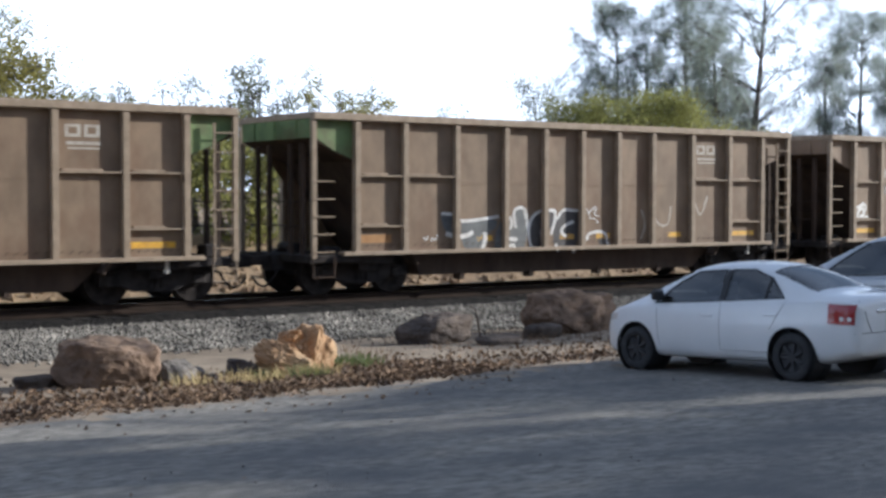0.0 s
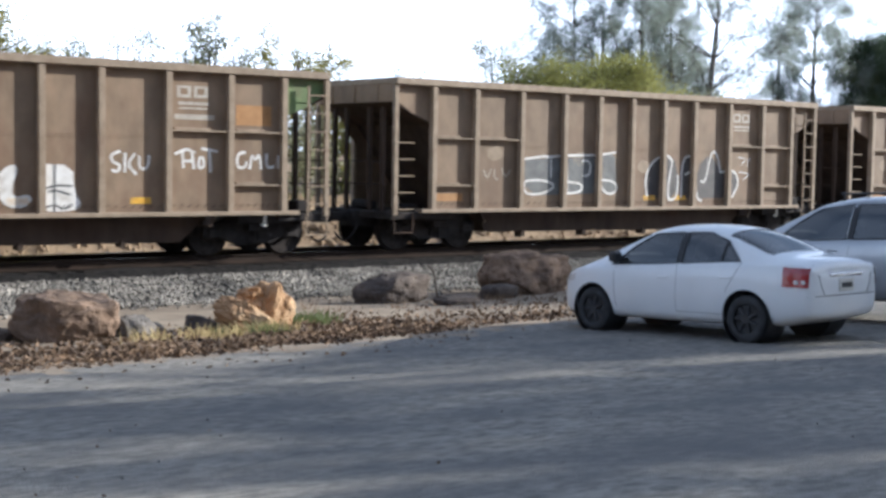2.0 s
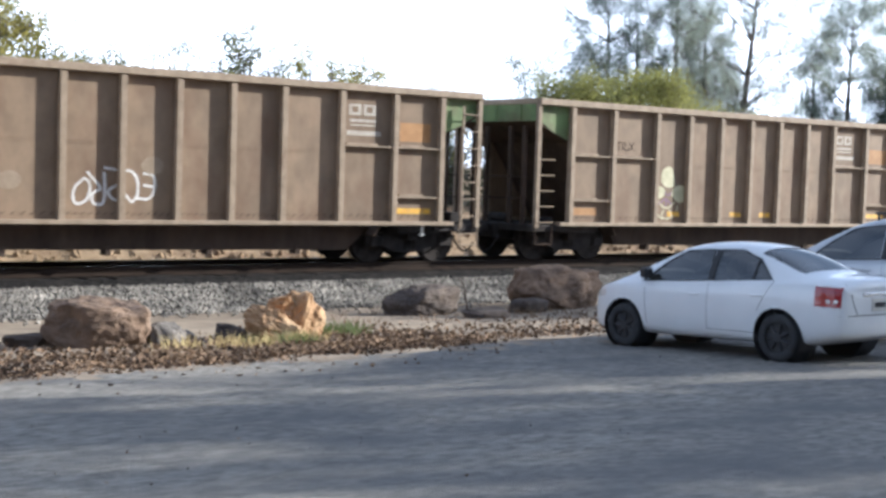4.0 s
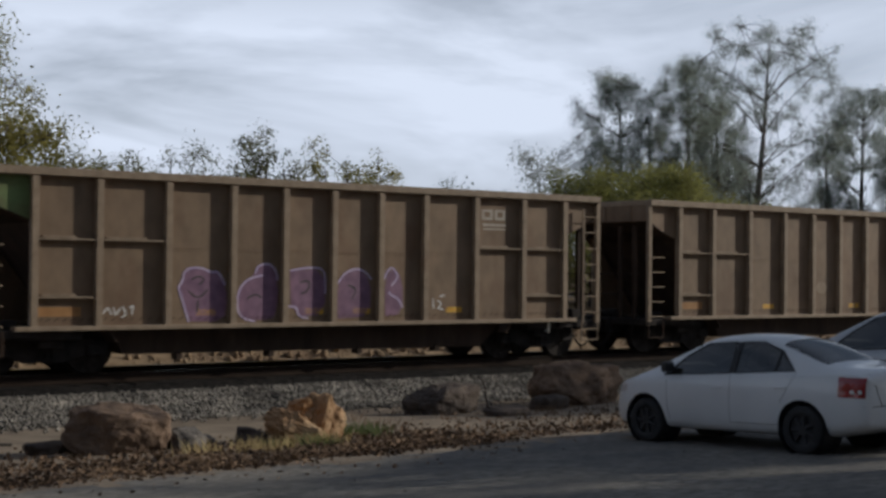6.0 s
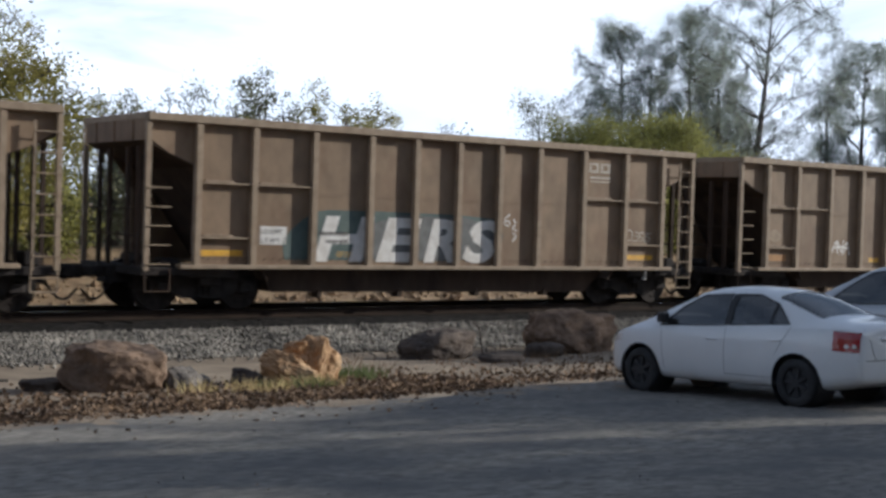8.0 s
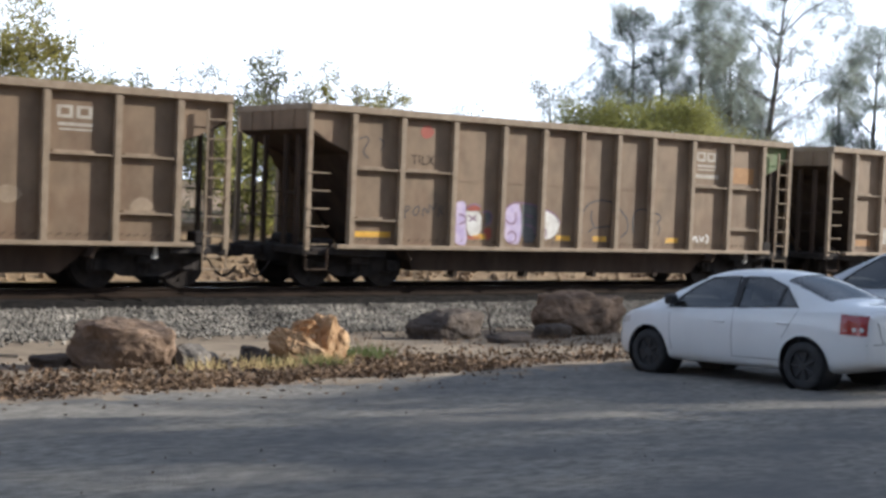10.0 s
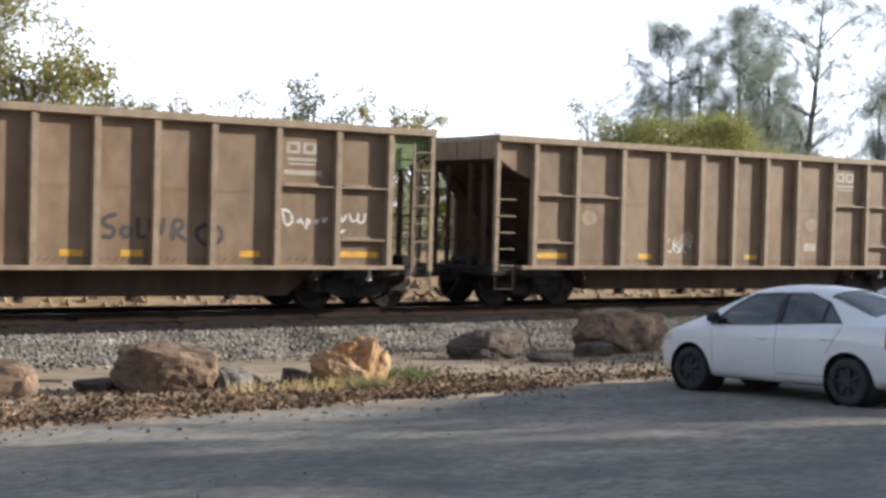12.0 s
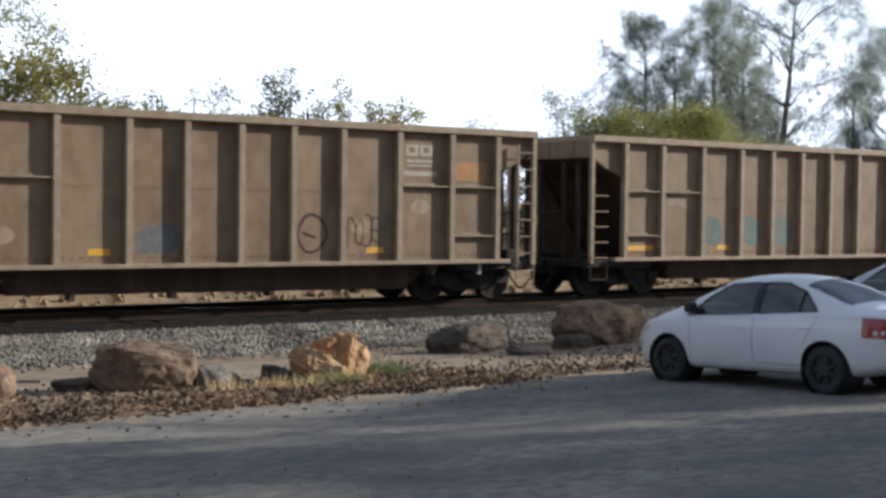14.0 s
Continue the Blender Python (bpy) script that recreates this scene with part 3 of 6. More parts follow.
def ribbon(bm, pts, width, y, rounds=2):
    """A painted stroke on the side sheet along points of x and z."""
    pts = smooth_line(pts, rounds)
    left, right = [], []
    for i, p in enumerate(pts):
        d = (pts[min(i + 1, len(pts) - 1)] - pts[max(i - 1, 0)]).normalized()
        n = Vector((-d.y, d.x, 0)) * width / 2
        left.append(bm.verts.new((p.x + n.x, y, p.y + n.y)))
        right.append(bm.verts.new((p.x - n.x, y, p.y - n.y)))
    for i in range(len(pts) - 1):
        bm.faces.new((left[i], left[i + 1], right[i + 1], right[i]))


def strokes(car, name, lines, width, material, layer=1, label="", rounds=2):
    for pts in lines:
        bm = bmesh.new()
        ribbon(bm, pts, width, SHEET - 0.004 * layer, rounds)
        part(name, bm, material, car, label)


def patch(car, name, outline, material, layer=1, label="", rounds=2):
    """A filled painted shape."""
    bm = bmesh.new()
    pts = smooth_line(list(outline) + [outline[0]], rounds) if rounds else [Vector((*p, 0)) for p in outline]
    if rounds:
        pts = pts[:-1]
    bm.faces.new([bm.verts.new((p.x, SHEET - 0.004 * layer, p.y)) for p in pts])
    bmesh.ops.triangulate(bm, faces=bm.faces[:])
    return part(name, bm, material, car, label)


def lettering(car, name, words, x, z, size, material, layer=1, label="", fat=0.0, shear=0.0, wide=1.0):
    """Flat letters on the side sheet; x, z is the lower left corner."""
    cu = bpy.data.curves.new(name, "FONT")
    cu.body, cu.size, cu.offset, cu.shear, cu.resolution_u = words, size, fat, shear, 3
    tmp = bpy.data.objects.new(name, cu)
    scene.collection.objects.link(tmp)
    me = bpy.data.meshes.new_from_object(tmp.evaluated_get(bpy.context.evaluated_depsgraph_get()))
    bpy.data.objects.remove(tmp)
    me.transform(Matrix.Translation((x, SHEET - 0.004 * layer, z)) @ pose(0, 0, 0, 90, 0, 0) @ Matrix.Diagonal((wide, 1, 1, 1)))
    me.materials.clear()
    me.materials.append(material)
    ob = new(name, me)
    ob.parent = car
    return tagged(ob, label)


GLYPHS = ([[(0.9, 0.9), (0.2, 0.85), (0.1, 0.6), (0.8, 0.45), (0.85, 0.1), (0.1, 0.05)]],
          [[(0.15, 0.0), (0.2, 1.0)], [(0.85, 0.95), (0.25, 0.5), (0.9, 0.0)]],
          [[(0.1, 0.0), (0.15, 0.95), (0.8, 0.9), (0.7, 0.55), (0.2, 0.5), (0.9, 0.0)]],
          [[(0.8, 0.95), (0.15, 0.9), (0.1, 0.05), (0.9, 0.1)], [(0.15, 0.5), (0.7, 0.55)]],
          [[(0.5, 1.0), (0.05, 0.6), (0.3, 0.0), (0.9, 0.2), (0.85, 0.8), (0.5, 1.0)]],
          [[(0.0, 0.0), (0.45, 1.0), (0.9, 0.0)], [(0.15, 0.4), (0.85, 0.45)]],
          [[(0.05, 0.95), (0.95, 0.9)], [(0.5, 0.95), (0.45, 0.0), (0.2, 0.1)]],
          [[(0.1, 0.0), (0.1, 0.95), (0.75, 0.8), (0.2, 0.5), (0.85, 0.3), (0.1, 0.0)]],
          [[(0.1, 0.9), (0.15, 0.1), (0.8, 0.05), (0.9, 1.0)]])


def scribble(seed, x, z, w, h, letters):
    """A quick hand-style tag within a box: hooked and looping strokes, leaning and overlapping."""
    r = rand(seed)
    out, step = [], w / letters
    for i in range(letters):
        lean, grow, up = r.uniform(0.05, 0.3), r.uniform(0.85, 1.25), r.uniform(-0.1, 0.12)
        flip, turn = r.integers(2), r.integers(2)
        for line in GLYPHS[int(r.integers(len(GLYPHS)))]:
            out.append([(x + (i - 0.1) * step + step * 1.3 * ((1 - p if flip else p) + lean * q), z + h * (up + grow * (1 - q if turn else q))) for p, q in line])
    return out


def mark_plate(car, strong):
    """The faded white mark on panel eight: two block shapes over three bars."""
    x, m = POSTS[8] + 0.22, PALE
    bm = bmesh.new()
    y = SHEET - 0.004
    def rect(x0, z0, x1, z1):
        bm.faces.new([bm.verts.new(p) for p in ((x0, y, z0), (x1, y, z0), (x1, y, z1), (x0, y, z1))])
    for q in (0.0, 0.36):
        rect(x + q, 3.12, x + q + 0.30, 3.18)
        rect(x + q, 3.30, x + q + 0.30, 3.35)
        rect(x + q, 3.18, x + q + 0.07, 3.30)
        rect(x + q + 0.23, 3.18, x + q + 0.30, 3.30)
    rect(x + 0.02, 2.98, x + 0.68, 3.04)
    rect(x + 0.05, 2.90, x + 0.66, 2.935)
    if strong:
        rect(x - 0.05, 2.70, x + 0.80, 2.80)
    part("painted_mark", bm, m, car, "faded white painted bars")


def stripe(car, i, frac=0.45, w=0.5, z=1.08, h=0.12, material=None):
    a, b = POSTS[i] + 0.07, POSTS[i + 1] - 0.07
    x = a + (b - a) * frac
    patch(car, "reflector_stripe", [(x, z), (min(x + w, b), z), (min(x + w, b), z + h), (x, z + h)], material or YELLOW, 1, "yellow reflective stripe", 0)


def blob(x, z, w, h, seed, n=10):
    r = rand(seed)
    return [(x + w / 2 * (1 + math.cos(a) * (0.85 + 0.25 * r.uniform())), z + h / 2 * (1 + math.sin(a) * (0.85 + 0.25 * r.uniform())))
            for a in np.linspace(0, 2 * math.pi, n, endpoint=False)]


def closed(pts):
    return list(pts) + [pts[0]]


def bubble(car, x, z, w, h, seed, fill, line, layer=1):
    """A bubble letter: a filled uneven shape with an outline and inner strokes."""
    r = rand(seed)
    n = 12
    o = [(x + w / 2 + w / 2 * math.copysign(abs(math.cos(a)) ** 0.6, math.cos(a)) * r.uniform(0.72, 1.12), z + h / 2 + h / 2 * math.copysign(abs(math.sin(a)) ** 0.6, math.sin(a)) * r.uniform(0.75, 1.08))
         for a in np.linspace(0.2, 0.2 + 2 * math.pi, n, endpoint=False)]
    if fill:
        patch(car, "graffiti_fill", o, fill, layer, "spray-painted graffiti fill")
    inner = [[(x + w * r.uniform(0.2, 0.8), z + h * r.uniform(0.2, 0.8)) for _ in range(3)] for _ in range(3)]
    strokes(car, "spray_stroke", [closed(o)] + inner, 0.038, line, layer + 1, "spray-painted graffiti outline")


def dress(k, car):
    """What sets each car apart: stripes, numbers, faded marks and graffiti."""
    r = rand(100 + k)
    base = {-1: (2, 6, 9), 0: (2, 4, 5, 7, 9), 1: (0, 2, 5, 7), 2: (5, 6), 3: (9,), 4: (2, 4, 5, 9), 5: (2, 4, 5, 7), 6: (2, 5), 7: (0, 2, 4, 5, 9), 8: (3, 6), 9: (0, 2, 4, 5, 7),
            10: (2, 4, 5, 7, 9), 11: (0, 5, 2), 12: (2, 7), 13: (0, 2), 14: (3, 5)}[k]
    for i in base:
        stripe(car, i, 0.05 if i in (0, 9) else 0.45, 0.9 if i in (0, 9) else 0.42)
    if 0 not in base:
        stripe(car, 0, 0.03, 0.8, 1.09, 0.17, ORANGE)
    mark_plate(car, k in (1, 3, 4, 9, 10, 12))
    if k in (1, 3, 4, 9, 12):
        patch(car, "faded_patch", [(5.15, 2.62), (5.95, 2.62), (5.95, 3.02), (5.15, 3.02)], ORANGE, 1, "faded orange paint patch", 0)
    P = POSTS
    if k == -1:
        bubble(car, -1.7, 1.05, 1.5, 1.1, 5, PALE, GREY_SPRAY)
        bubble(car, -0.2, 1.05, 1.2, 1.0, 6, WHITE_SPRAY, GREY_SPRAY)
    if k == 0:
        patch(car, "graffiti_fill", [(-4.00, 1.68), (-3.59, 1.66), (-3.52, 1.48), (-2.44, 1.60), (-2.49, 1.33), (-2.72, 1.29), (-2.85, 0.89), (-3.25, 0.86), (-3.48, 1.04), (-3.31, 1.13), (-3.14, 1.28), (-3.67, 1.20), (-3.91, 1.31), (-4.00, 1.54)], GREY_SPRAY, 1, "grey spray-painted letter fill", 1)
        patch(car, "graffiti_fill", [(-2.55, 0.97), (-2.47, 1.38), (-2.25, 1.63), (-2.10, 1.61), (-2.02, 1.40), (-2.19, 1.30), (-1.97, 1.32), (-1.98, 1.73), (-1.71, 1.82), (-1.54, 1.51), (-1.61, 1.11), (-1.68, 0.86), (-2.45, 0.85)], GREY_SPRAY, 1, "grey spray-painted letter fill", 1)
        patch(car, "graffiti_fill", [(-1.48, 0.88), (-1.57, 1.17), (-1.54, 1.51), (-1.34, 1.72), (-0.78, 1.74), (-0.74, 1.56), (-0.88, 1.31), (-1.08, 1.31), (-1.18, 1.16), (-1.12, 0.91)], BLACK_SPRAY, 1, "black spray-painted letter fill", 1)
        patch(car, "graffiti_fill", [(-0.74, 1.53), (-0.54, 1.76), (0.08, 1.74), (0.14, 1.19), (-0.06, 1.06), (-0.20, 0.81), (-0.75, 0.80), (-0.85, 1.15)], BLACK_SPRAY, 1, "black spray-painted letter fill", 1)
        patch(car, "graffiti_fill", [(0.59, 1.17), (0.85, 1.23), (0.85, 0.92), (0.60, 0.90)], BLACK_SPRAY, 1, "black spray-painted letter fill", 1)
        strokes(car, "spray_stroke", [[(-4.00, 1.69), (-3.57, 1.67), (-3.52, 1.50), (-2.82, 1.57), (-2.42, 1.62)], [(-2.34, 1.54), (-2.16, 1.64), (-2.04, 1.52), (-2.06, 1.37), (-2.19, 1.33)], [(-1.93, 1.35), (-2.02, 1.77), (-1.70, 1.84), (-1.61, 1.62), (-1.58, 1.34)], [(-1.44, 0.86), (-1.57, 1.13), (-1.52, 1.54), (-1.25, 1.75), (-0.77, 1.75)], [(-0.77, 1.75), (-0.77, 1.50), (-0.85, 1.33), (-0.88, 1.19)]], 0.07, WHITE_SPRAY, 2, "white spray outline")
        strokes(car, "spray_stroke", [[(-0.72, 1.53), (-0.54, 1.78), (-0.20, 1.74), (0.11, 1.74), (0.14, 1.13), (0.22, 1.05)], [(-0.20, 1.49), (-0.54, 1.38), (-0.58, 1.21), (-0.41, 1.15)], [(0.22, 1.05), (0.25, 1.22), (0.82, 1.26), (0.88, 0.87), (1.08, 0.86)], [(-0.75, 0.98), (-0.68, 0.80)], [(-2.06, 1.01), (-2.13, 0.84)]], 0.07, WHITE_SPRAY, 2, "white spray outline")
        strokes(car, "spray_stroke", [[(-2.00, 1.01), (-1.96, 0.84)]], 0.07, WHITE_SPRAY, 2, "white spray outline")
        strokes(car, "spray_stroke", [[(-3.88, 1.26), (-3.61, 1.18), (-3.31, 1.20), (-3.14, 1.28)], [(-3.59, 1.66), (-3.55, 1.51)], [(-2.82, 1.27), (-2.78, 1.12), (-2.90, 0.86)], [(0.08, 1.71), (0.11, 1.19)], [(-1.67, 1.79), (-1.62, 1.57)]], 0.1, WHITE_SPRAY, 2, "white spray highlight")
        strokes(car, "spray_stroke", [[(-0.13, 0.89), (-0.23, 0.78)]], 0.1, WHITE_SPRAY, 2, "white spray highlight")
        patch(car, "graffiti_fill", [(-2.17, 1.16), (-1.86, 1.15), (-1.91, 1.04), (-2.10, 1.06)], WHITE_SPRAY, 2, "white spray highlight", 1)
        patch(car, "graffiti_fill", [(-1.22, 1.31), (-1.04, 1.16), (-1.06, 0.99), (-1.18, 0.97)], WHITE_SPRAY, 2, "white spray highlight", 1)
        strokes(car, "spray_stroke", [[(0.20, 1.78), (0.31, 1.60), (0.25, 1.69), (0.48, 1.83)], [(0.51, 1.80), (0.42, 1.64), (0.59, 1.61)], [(0.28, 1.57), (0.51, 1.54), (0.56, 1.42)], [(-4.47, 1.19), (-4.40, 1.11), (-4.35, 1.21)], [(-4.28, 1.10), (-4.24, 1.19), (-4.17, 1.10), (-4.10, 1.23)]], 0.03, WHITE_SPRAY, 2, "white spray tag")
        strokes(car, "spray_stroke", [[(1.98, 1.75), (2.13, 1.40), (1.97, 1.04)], [(2.43, 1.89), (2.46, 1.40), (2.90, 1.33), (2.98, 1.83)], [(3.78, 2.01), (4.02, 1.50), (4.27, 2.08)]], 0.05, PALE, 1, "faint pale spray tag")
    if k == 1:
        patch(car, "number_plate", [(-4.83, 2.60), (-3.95, 2.60), (-3.95, 2.86), (-4.83, 2.86)], PALE, 1, "pale painted panel", 0)
        lettering(car, "reporting_mark", "TILX", -4.70, 2.63, 0.30, BLACK_SPRAY, 2, "dark painted reporting mark", fat=0.008)
        patch(car, "number_plate", [(-4.83, 2.15), (-3.95, 2.15), (-3.95, 2.40), (-4.83, 2.40)], PALE, 1, "pale painted panel", 0)
        lettering(car, "reporting_mark", "51036", -4.80, 2.17, 0.29, BLACK_SPRAY, 2, "dark painted car number", fat=0.008)
        strokes(car, "spray_stroke", [[(-6.21, 1.66), (-6.01, 1.76), (-5.75, 1.83), (-5.66, 1.91)], [(-6.17, 1.51), (-6.00, 1.46), (-5.90, 1.63), (-5.79, 1.78), (-5.66, 1.70)], [(-5.92, 1.43), (-5.75, 1.58), (-5.59, 1.48), (-5.47, 1.55)], [(-6.24, 1.78), (-6.15, 1.50)], [(-5.64, 1.89), (-5.56, 1.73), (-5.71, 1.56)]], 0.1, WHITE_SPRAY, 1, "white spray tag")
        strokes(car, "spray_stroke", [[(-3.57, 1.69), (-3.39, 1.85), (-3.30, 1.89)], [(-3.58, 1.51), (-3.43, 1.58), (-3.25, 1.60), (-3.15, 1.74), (-3.34, 1.77)], [(-3.19, 1.71), (-3.07, 1.85), (-2.91, 1.94), (-2.88, 1.85), (-3.01, 1.69), (-3.07, 1.56), (-2.82, 1.56), (-2.78, 1.74), (-2.98, 1.69)], [(-2.20, 1.88), (-2.12, 1.92), (-2.08, 1.67), (-2.24, 1.78)], [(-2.23, 1.48), (-2.07, 1.46), (-1.90, 1.56), (-1.93, 1.71), (-2.03, 1.78)]], 0.075, WHITE_SPRAY, 1, "white spray tag")
        strokes(car, "spray_stroke", [[(-1.90, 1.75), (-1.65, 1.86), (-1.67, 1.68), (-1.88, 1.67)]], 0.075, WHITE_SPRAY, 1, "white spray tag")
        strokes(car, "spray_stroke", [[(-3.39, 1.44), (-3.00, 1.30)], [(-3.27, 1.27), (-3.31, 1.03), (-3.19, 1.09)], [(-2.98, 1.47), (-3.00, 1.25)], [(-2.86, 1.47), (-2.86, 1.27)], [(-3.25, 1.03), (-2.76, 1.05)]], 0.028, WHITE_SPRAY, 1, "thin white spray tag")
        strokes(car, "spray_stroke", [[(-2.16, 1.43), (-1.85, 1.36)], [(-2.03, 1.35), (-2.07, 1.06)], [(-1.88, 1.41), (-1.93, 1.04)], [(-1.75, 1.33), (-1.75, 1.04)], [(-1.67, 1.41), (-1.63, 1.03), (-2.05, 1.04)]], 0.028, WHITE_SPRAY, 1, "thin white spray tag")
        patch(car, "graffiti_fill", [(0.40, 1.20), (0.36, 1.58), (0.53, 1.77), (0.73, 1.80), (0.71, 1.56), (0.59, 1.40), (0.68, 1.20), (0.93, 1.27), (1.02, 1.16), (0.83, 1.01), (0.54, 1.03)], WHITE_SPRAY, 1, "white spray-painted letter fill", 1)
        patch(car, "graffiti_fill", [(1.09, 1.81), (1.77, 1.80), (1.79, 1.30), (1.95, 1.07), (1.79, 0.95), (1.13, 0.94)], WHITE_SPRAY, 1, "white spray-painted letter fill", 1)
        strokes(car, "spray_stroke", [[(1.42, 1.80), (1.41, 0.94)], [(1.18, 1.35), (1.45, 1.43), (1.75, 1.41)], [(1.29, 1.30), (1.43, 1.34), (1.72, 1.25)], [(1.24, 1.02), (1.45, 1.08), (1.56, 0.97), (1.75, 1.08)]], 0.04, GREY_SPRAY, 2, "grey spray outline")
        strokes(car, "spray_stroke", [[(2.70, 2.07), (2.49, 1.99), (2.55, 1.85), (2.71, 1.81), (2.64, 1.67), (2.52, 1.72)], [(2.79, 2.04), (2.79, 1.67)], [(3.00, 2.03), (2.83, 1.83), (3.02, 1.63)], [(3.08, 1.99), (3.08, 1.73), (3.26, 1.75), (3.28, 2.00)], [(3.82, 2.03), (4.06, 2.14), (4.25, 2.06)]], 0.055, WHITE_SPRAY, 1, "white spray tag")
        strokes(car, "spray_stroke", [[(3.98, 2.08), (4.00, 1.76)], [(4.18, 2.07), (4.23, 1.74)], [(3.98, 1.90), (4.21, 1.90)], [(4.35, 1.96), (4.31, 1.76), (4.45, 1.78), (4.43, 1.98), (4.33, 1.96)], [(4.38, 2.15), (4.75, 2.09)]], 0.055, WHITE_SPRAY, 1, "white spray tag")
        strokes(car, "spray_stroke", [[(4.56, 2.12), (4.59, 1.69)], [(5.37, 2.09), (5.18, 2.06), (5.18, 1.77), (5.38, 1.79), (5.39, 1.91)], [(5.46, 1.75), (5.51, 2.07), (5.59, 1.91), (5.68, 2.09), (5.73, 1.76)], [(5.85, 2.07), (5.84, 1.78), (6.03, 1.81)], [(6.13, 2.04), (6.10, 1.76), (6.30, 1.78)]], 0.055, WHITE_SPRAY, 1, "white spray tag")
    if k == 2:
        patch(car, "graffiti_fill", [(-3.48, 2.05), (-1.06, 2.14), (-0.49, 2.24), (-0.55, 1.84), (-0.41, 1.26), (-0.92, 1.26), (-2.16, 1.23), (-3.42, 1.21)], GREY_SPRAY, 1, "grey spray-painted fill", 1)
        strokes(car, "spray_stroke", [[(-3.51, 2.05), (-2.77, 2.14)], [(-2.77, 2.11), (-2.19, 2.16), (-1.07, 2.18), (-0.49, 2.26)], [(-3.43, 1.55), (-2.90, 1.58), (-2.44, 1.45), (-2.80, 1.26), (-3.33, 1.22), (-3.49, 1.36), (-3.43, 1.55)], [(-2.64, 2.09), (-2.63, 1.62)], [(-2.13, 2.10), (-2.09, 1.25)]], 0.055, WHITE_SPRAY, 2, "white spray outline")
        strokes(car, "spray_stroke", [[(-2.11, 1.25), (-1.61, 1.29), (-1.61, 1.49), (-2.08, 1.53)], [(-1.06, 2.14), (-1.00, 1.42), (-0.74, 1.22), (-0.42, 1.29), (-0.46, 1.54), (-0.99, 1.59)], [(-1.63, 2.04), (-1.35, 2.04), (-1.34, 1.70), (-1.58, 1.67)]], 0.055, WHITE_SPRAY, 2, "white spray outline")
        patch(car, "graffiti_fill", [(0.67, 1.14), (0.57, 1.71), (0.88, 2.14), (1.44, 2.22), (1.72, 2.01), (1.80, 1.14)], BLACK_SPRAY, 1, "black spray-painted fill", 1)
        patch(car, "graffiti_fill", [(1.90, 1.14), (1.91, 2.15), (2.29, 2.22), (2.46, 1.87), (2.44, 1.14)], BLACK_SPRAY, 1, "black spray-painted fill", 1)
        patch(car, "graffiti_fill", [(2.53, 1.11), (2.50, 1.94), (3.01, 2.29), (3.43, 1.80), (3.97, 1.88), (4.15, 1.51), (3.87, 1.13)], BLACK_SPRAY, 1, "black spray-painted fill", 1)
        strokes(car, "spray_stroke", [[(0.65, 1.17), (0.55, 1.64), (0.82, 2.07), (1.33, 2.25), (1.55, 2.08)], [(1.55, 2.08), (1.41, 1.43), (1.42, 1.05), (1.76, 1.14), (1.77, 1.72)], [(1.90, 1.14), (1.91, 2.15), (2.29, 2.23), (2.37, 1.87), (2.03, 1.72)], [(2.41, 2.01), (2.49, 1.11), (2.71, 1.05)], [(2.64, 1.58), (2.82, 1.50), (3.01, 2.32), (3.23, 2.35), (3.41, 1.80)]], 0.06, WHITE_SPRAY, 2, "white spray outline")
        strokes(car, "spray_stroke", [[(3.41, 1.80), (3.97, 1.88), (4.17, 1.51), (3.89, 1.13)], [(1.14, 1.79), (1.32, 1.57)]], 0.06, WHITE_SPRAY, 2, "white spray outline")
        strokes(car, "spray_stroke", [[(4.10, 2.21), (4.47, 2.16), (4.24, 2.01)], [(4.56, 2.19), (4.48, 1.95)], [(4.16, 1.81), (4.63, 1.77), (4.35, 1.61)]], 0.03, WHITE_SPRAY, 1, "white spray tag")
        strokes(car, "spray_stroke", [[(-4.70, 1.80), (-4.59, 1.57), (-4.47, 1.81)], [(-4.37, 1.81), (-4.39, 1.60), (-4.26, 1.58)], [(-4.16, 1.84), (-4.05, 1.60), (-3.89, 1.79)]], 0.03, PALE, 1, "faint pale spray tag")
    if k == 3:
        strokes(car, "spray_stroke", scribble(72, -2.1, 1.2, 1.6, 0.6, 5), 0.05, WHITE_SPRAY, label="white spray tag")
    if k == 4:
        patch(car, "graffiti_fill", [(-3.14, 1.96), (-3.12, 2.21), (-2.94, 2.33), (-2.76, 2.30), (-2.69, 2.09), (-2.62, 1.84), (-2.82, 1.79), (-3.02, 1.81)], CREAM_SPRAY, 1, "cream spray-painted lobe", 1)
        patch(car, "graffiti_fill", [(-3.39, 1.64), (-3.31, 1.81), (-3.09, 1.83), (-2.95, 1.69), (-3.09, 1.52), (-3.31, 1.52)], CREAM_SPRAY, 1, "cream spray-painted lobe", 1)
        patch(car, "graffiti_fill", [(-2.77, 1.62), (-2.68, 1.82), (-2.39, 1.88), (-2.20, 1.74), (-2.24, 1.46), (-2.52, 1.41)], CREAM_SPRAY, 1, "cream spray-painted lobe", 1)
        strokes(car, "spray_stroke", [[(-3.31, 1.47), (-3.35, 1.24), (-3.15, 1.05), (-2.87, 1.01), (-2.58, 1.12), (-2.52, 1.35)], [(-3.22, 1.45), (-2.93, 1.24), (-2.63, 1.43)], [(-3.02, 1.24), (-3.08, 1.08)], [(-2.81, 1.26), (-2.70, 1.07)]], 0.04, CREAM_SPRAY, 1, "cream spray outline")
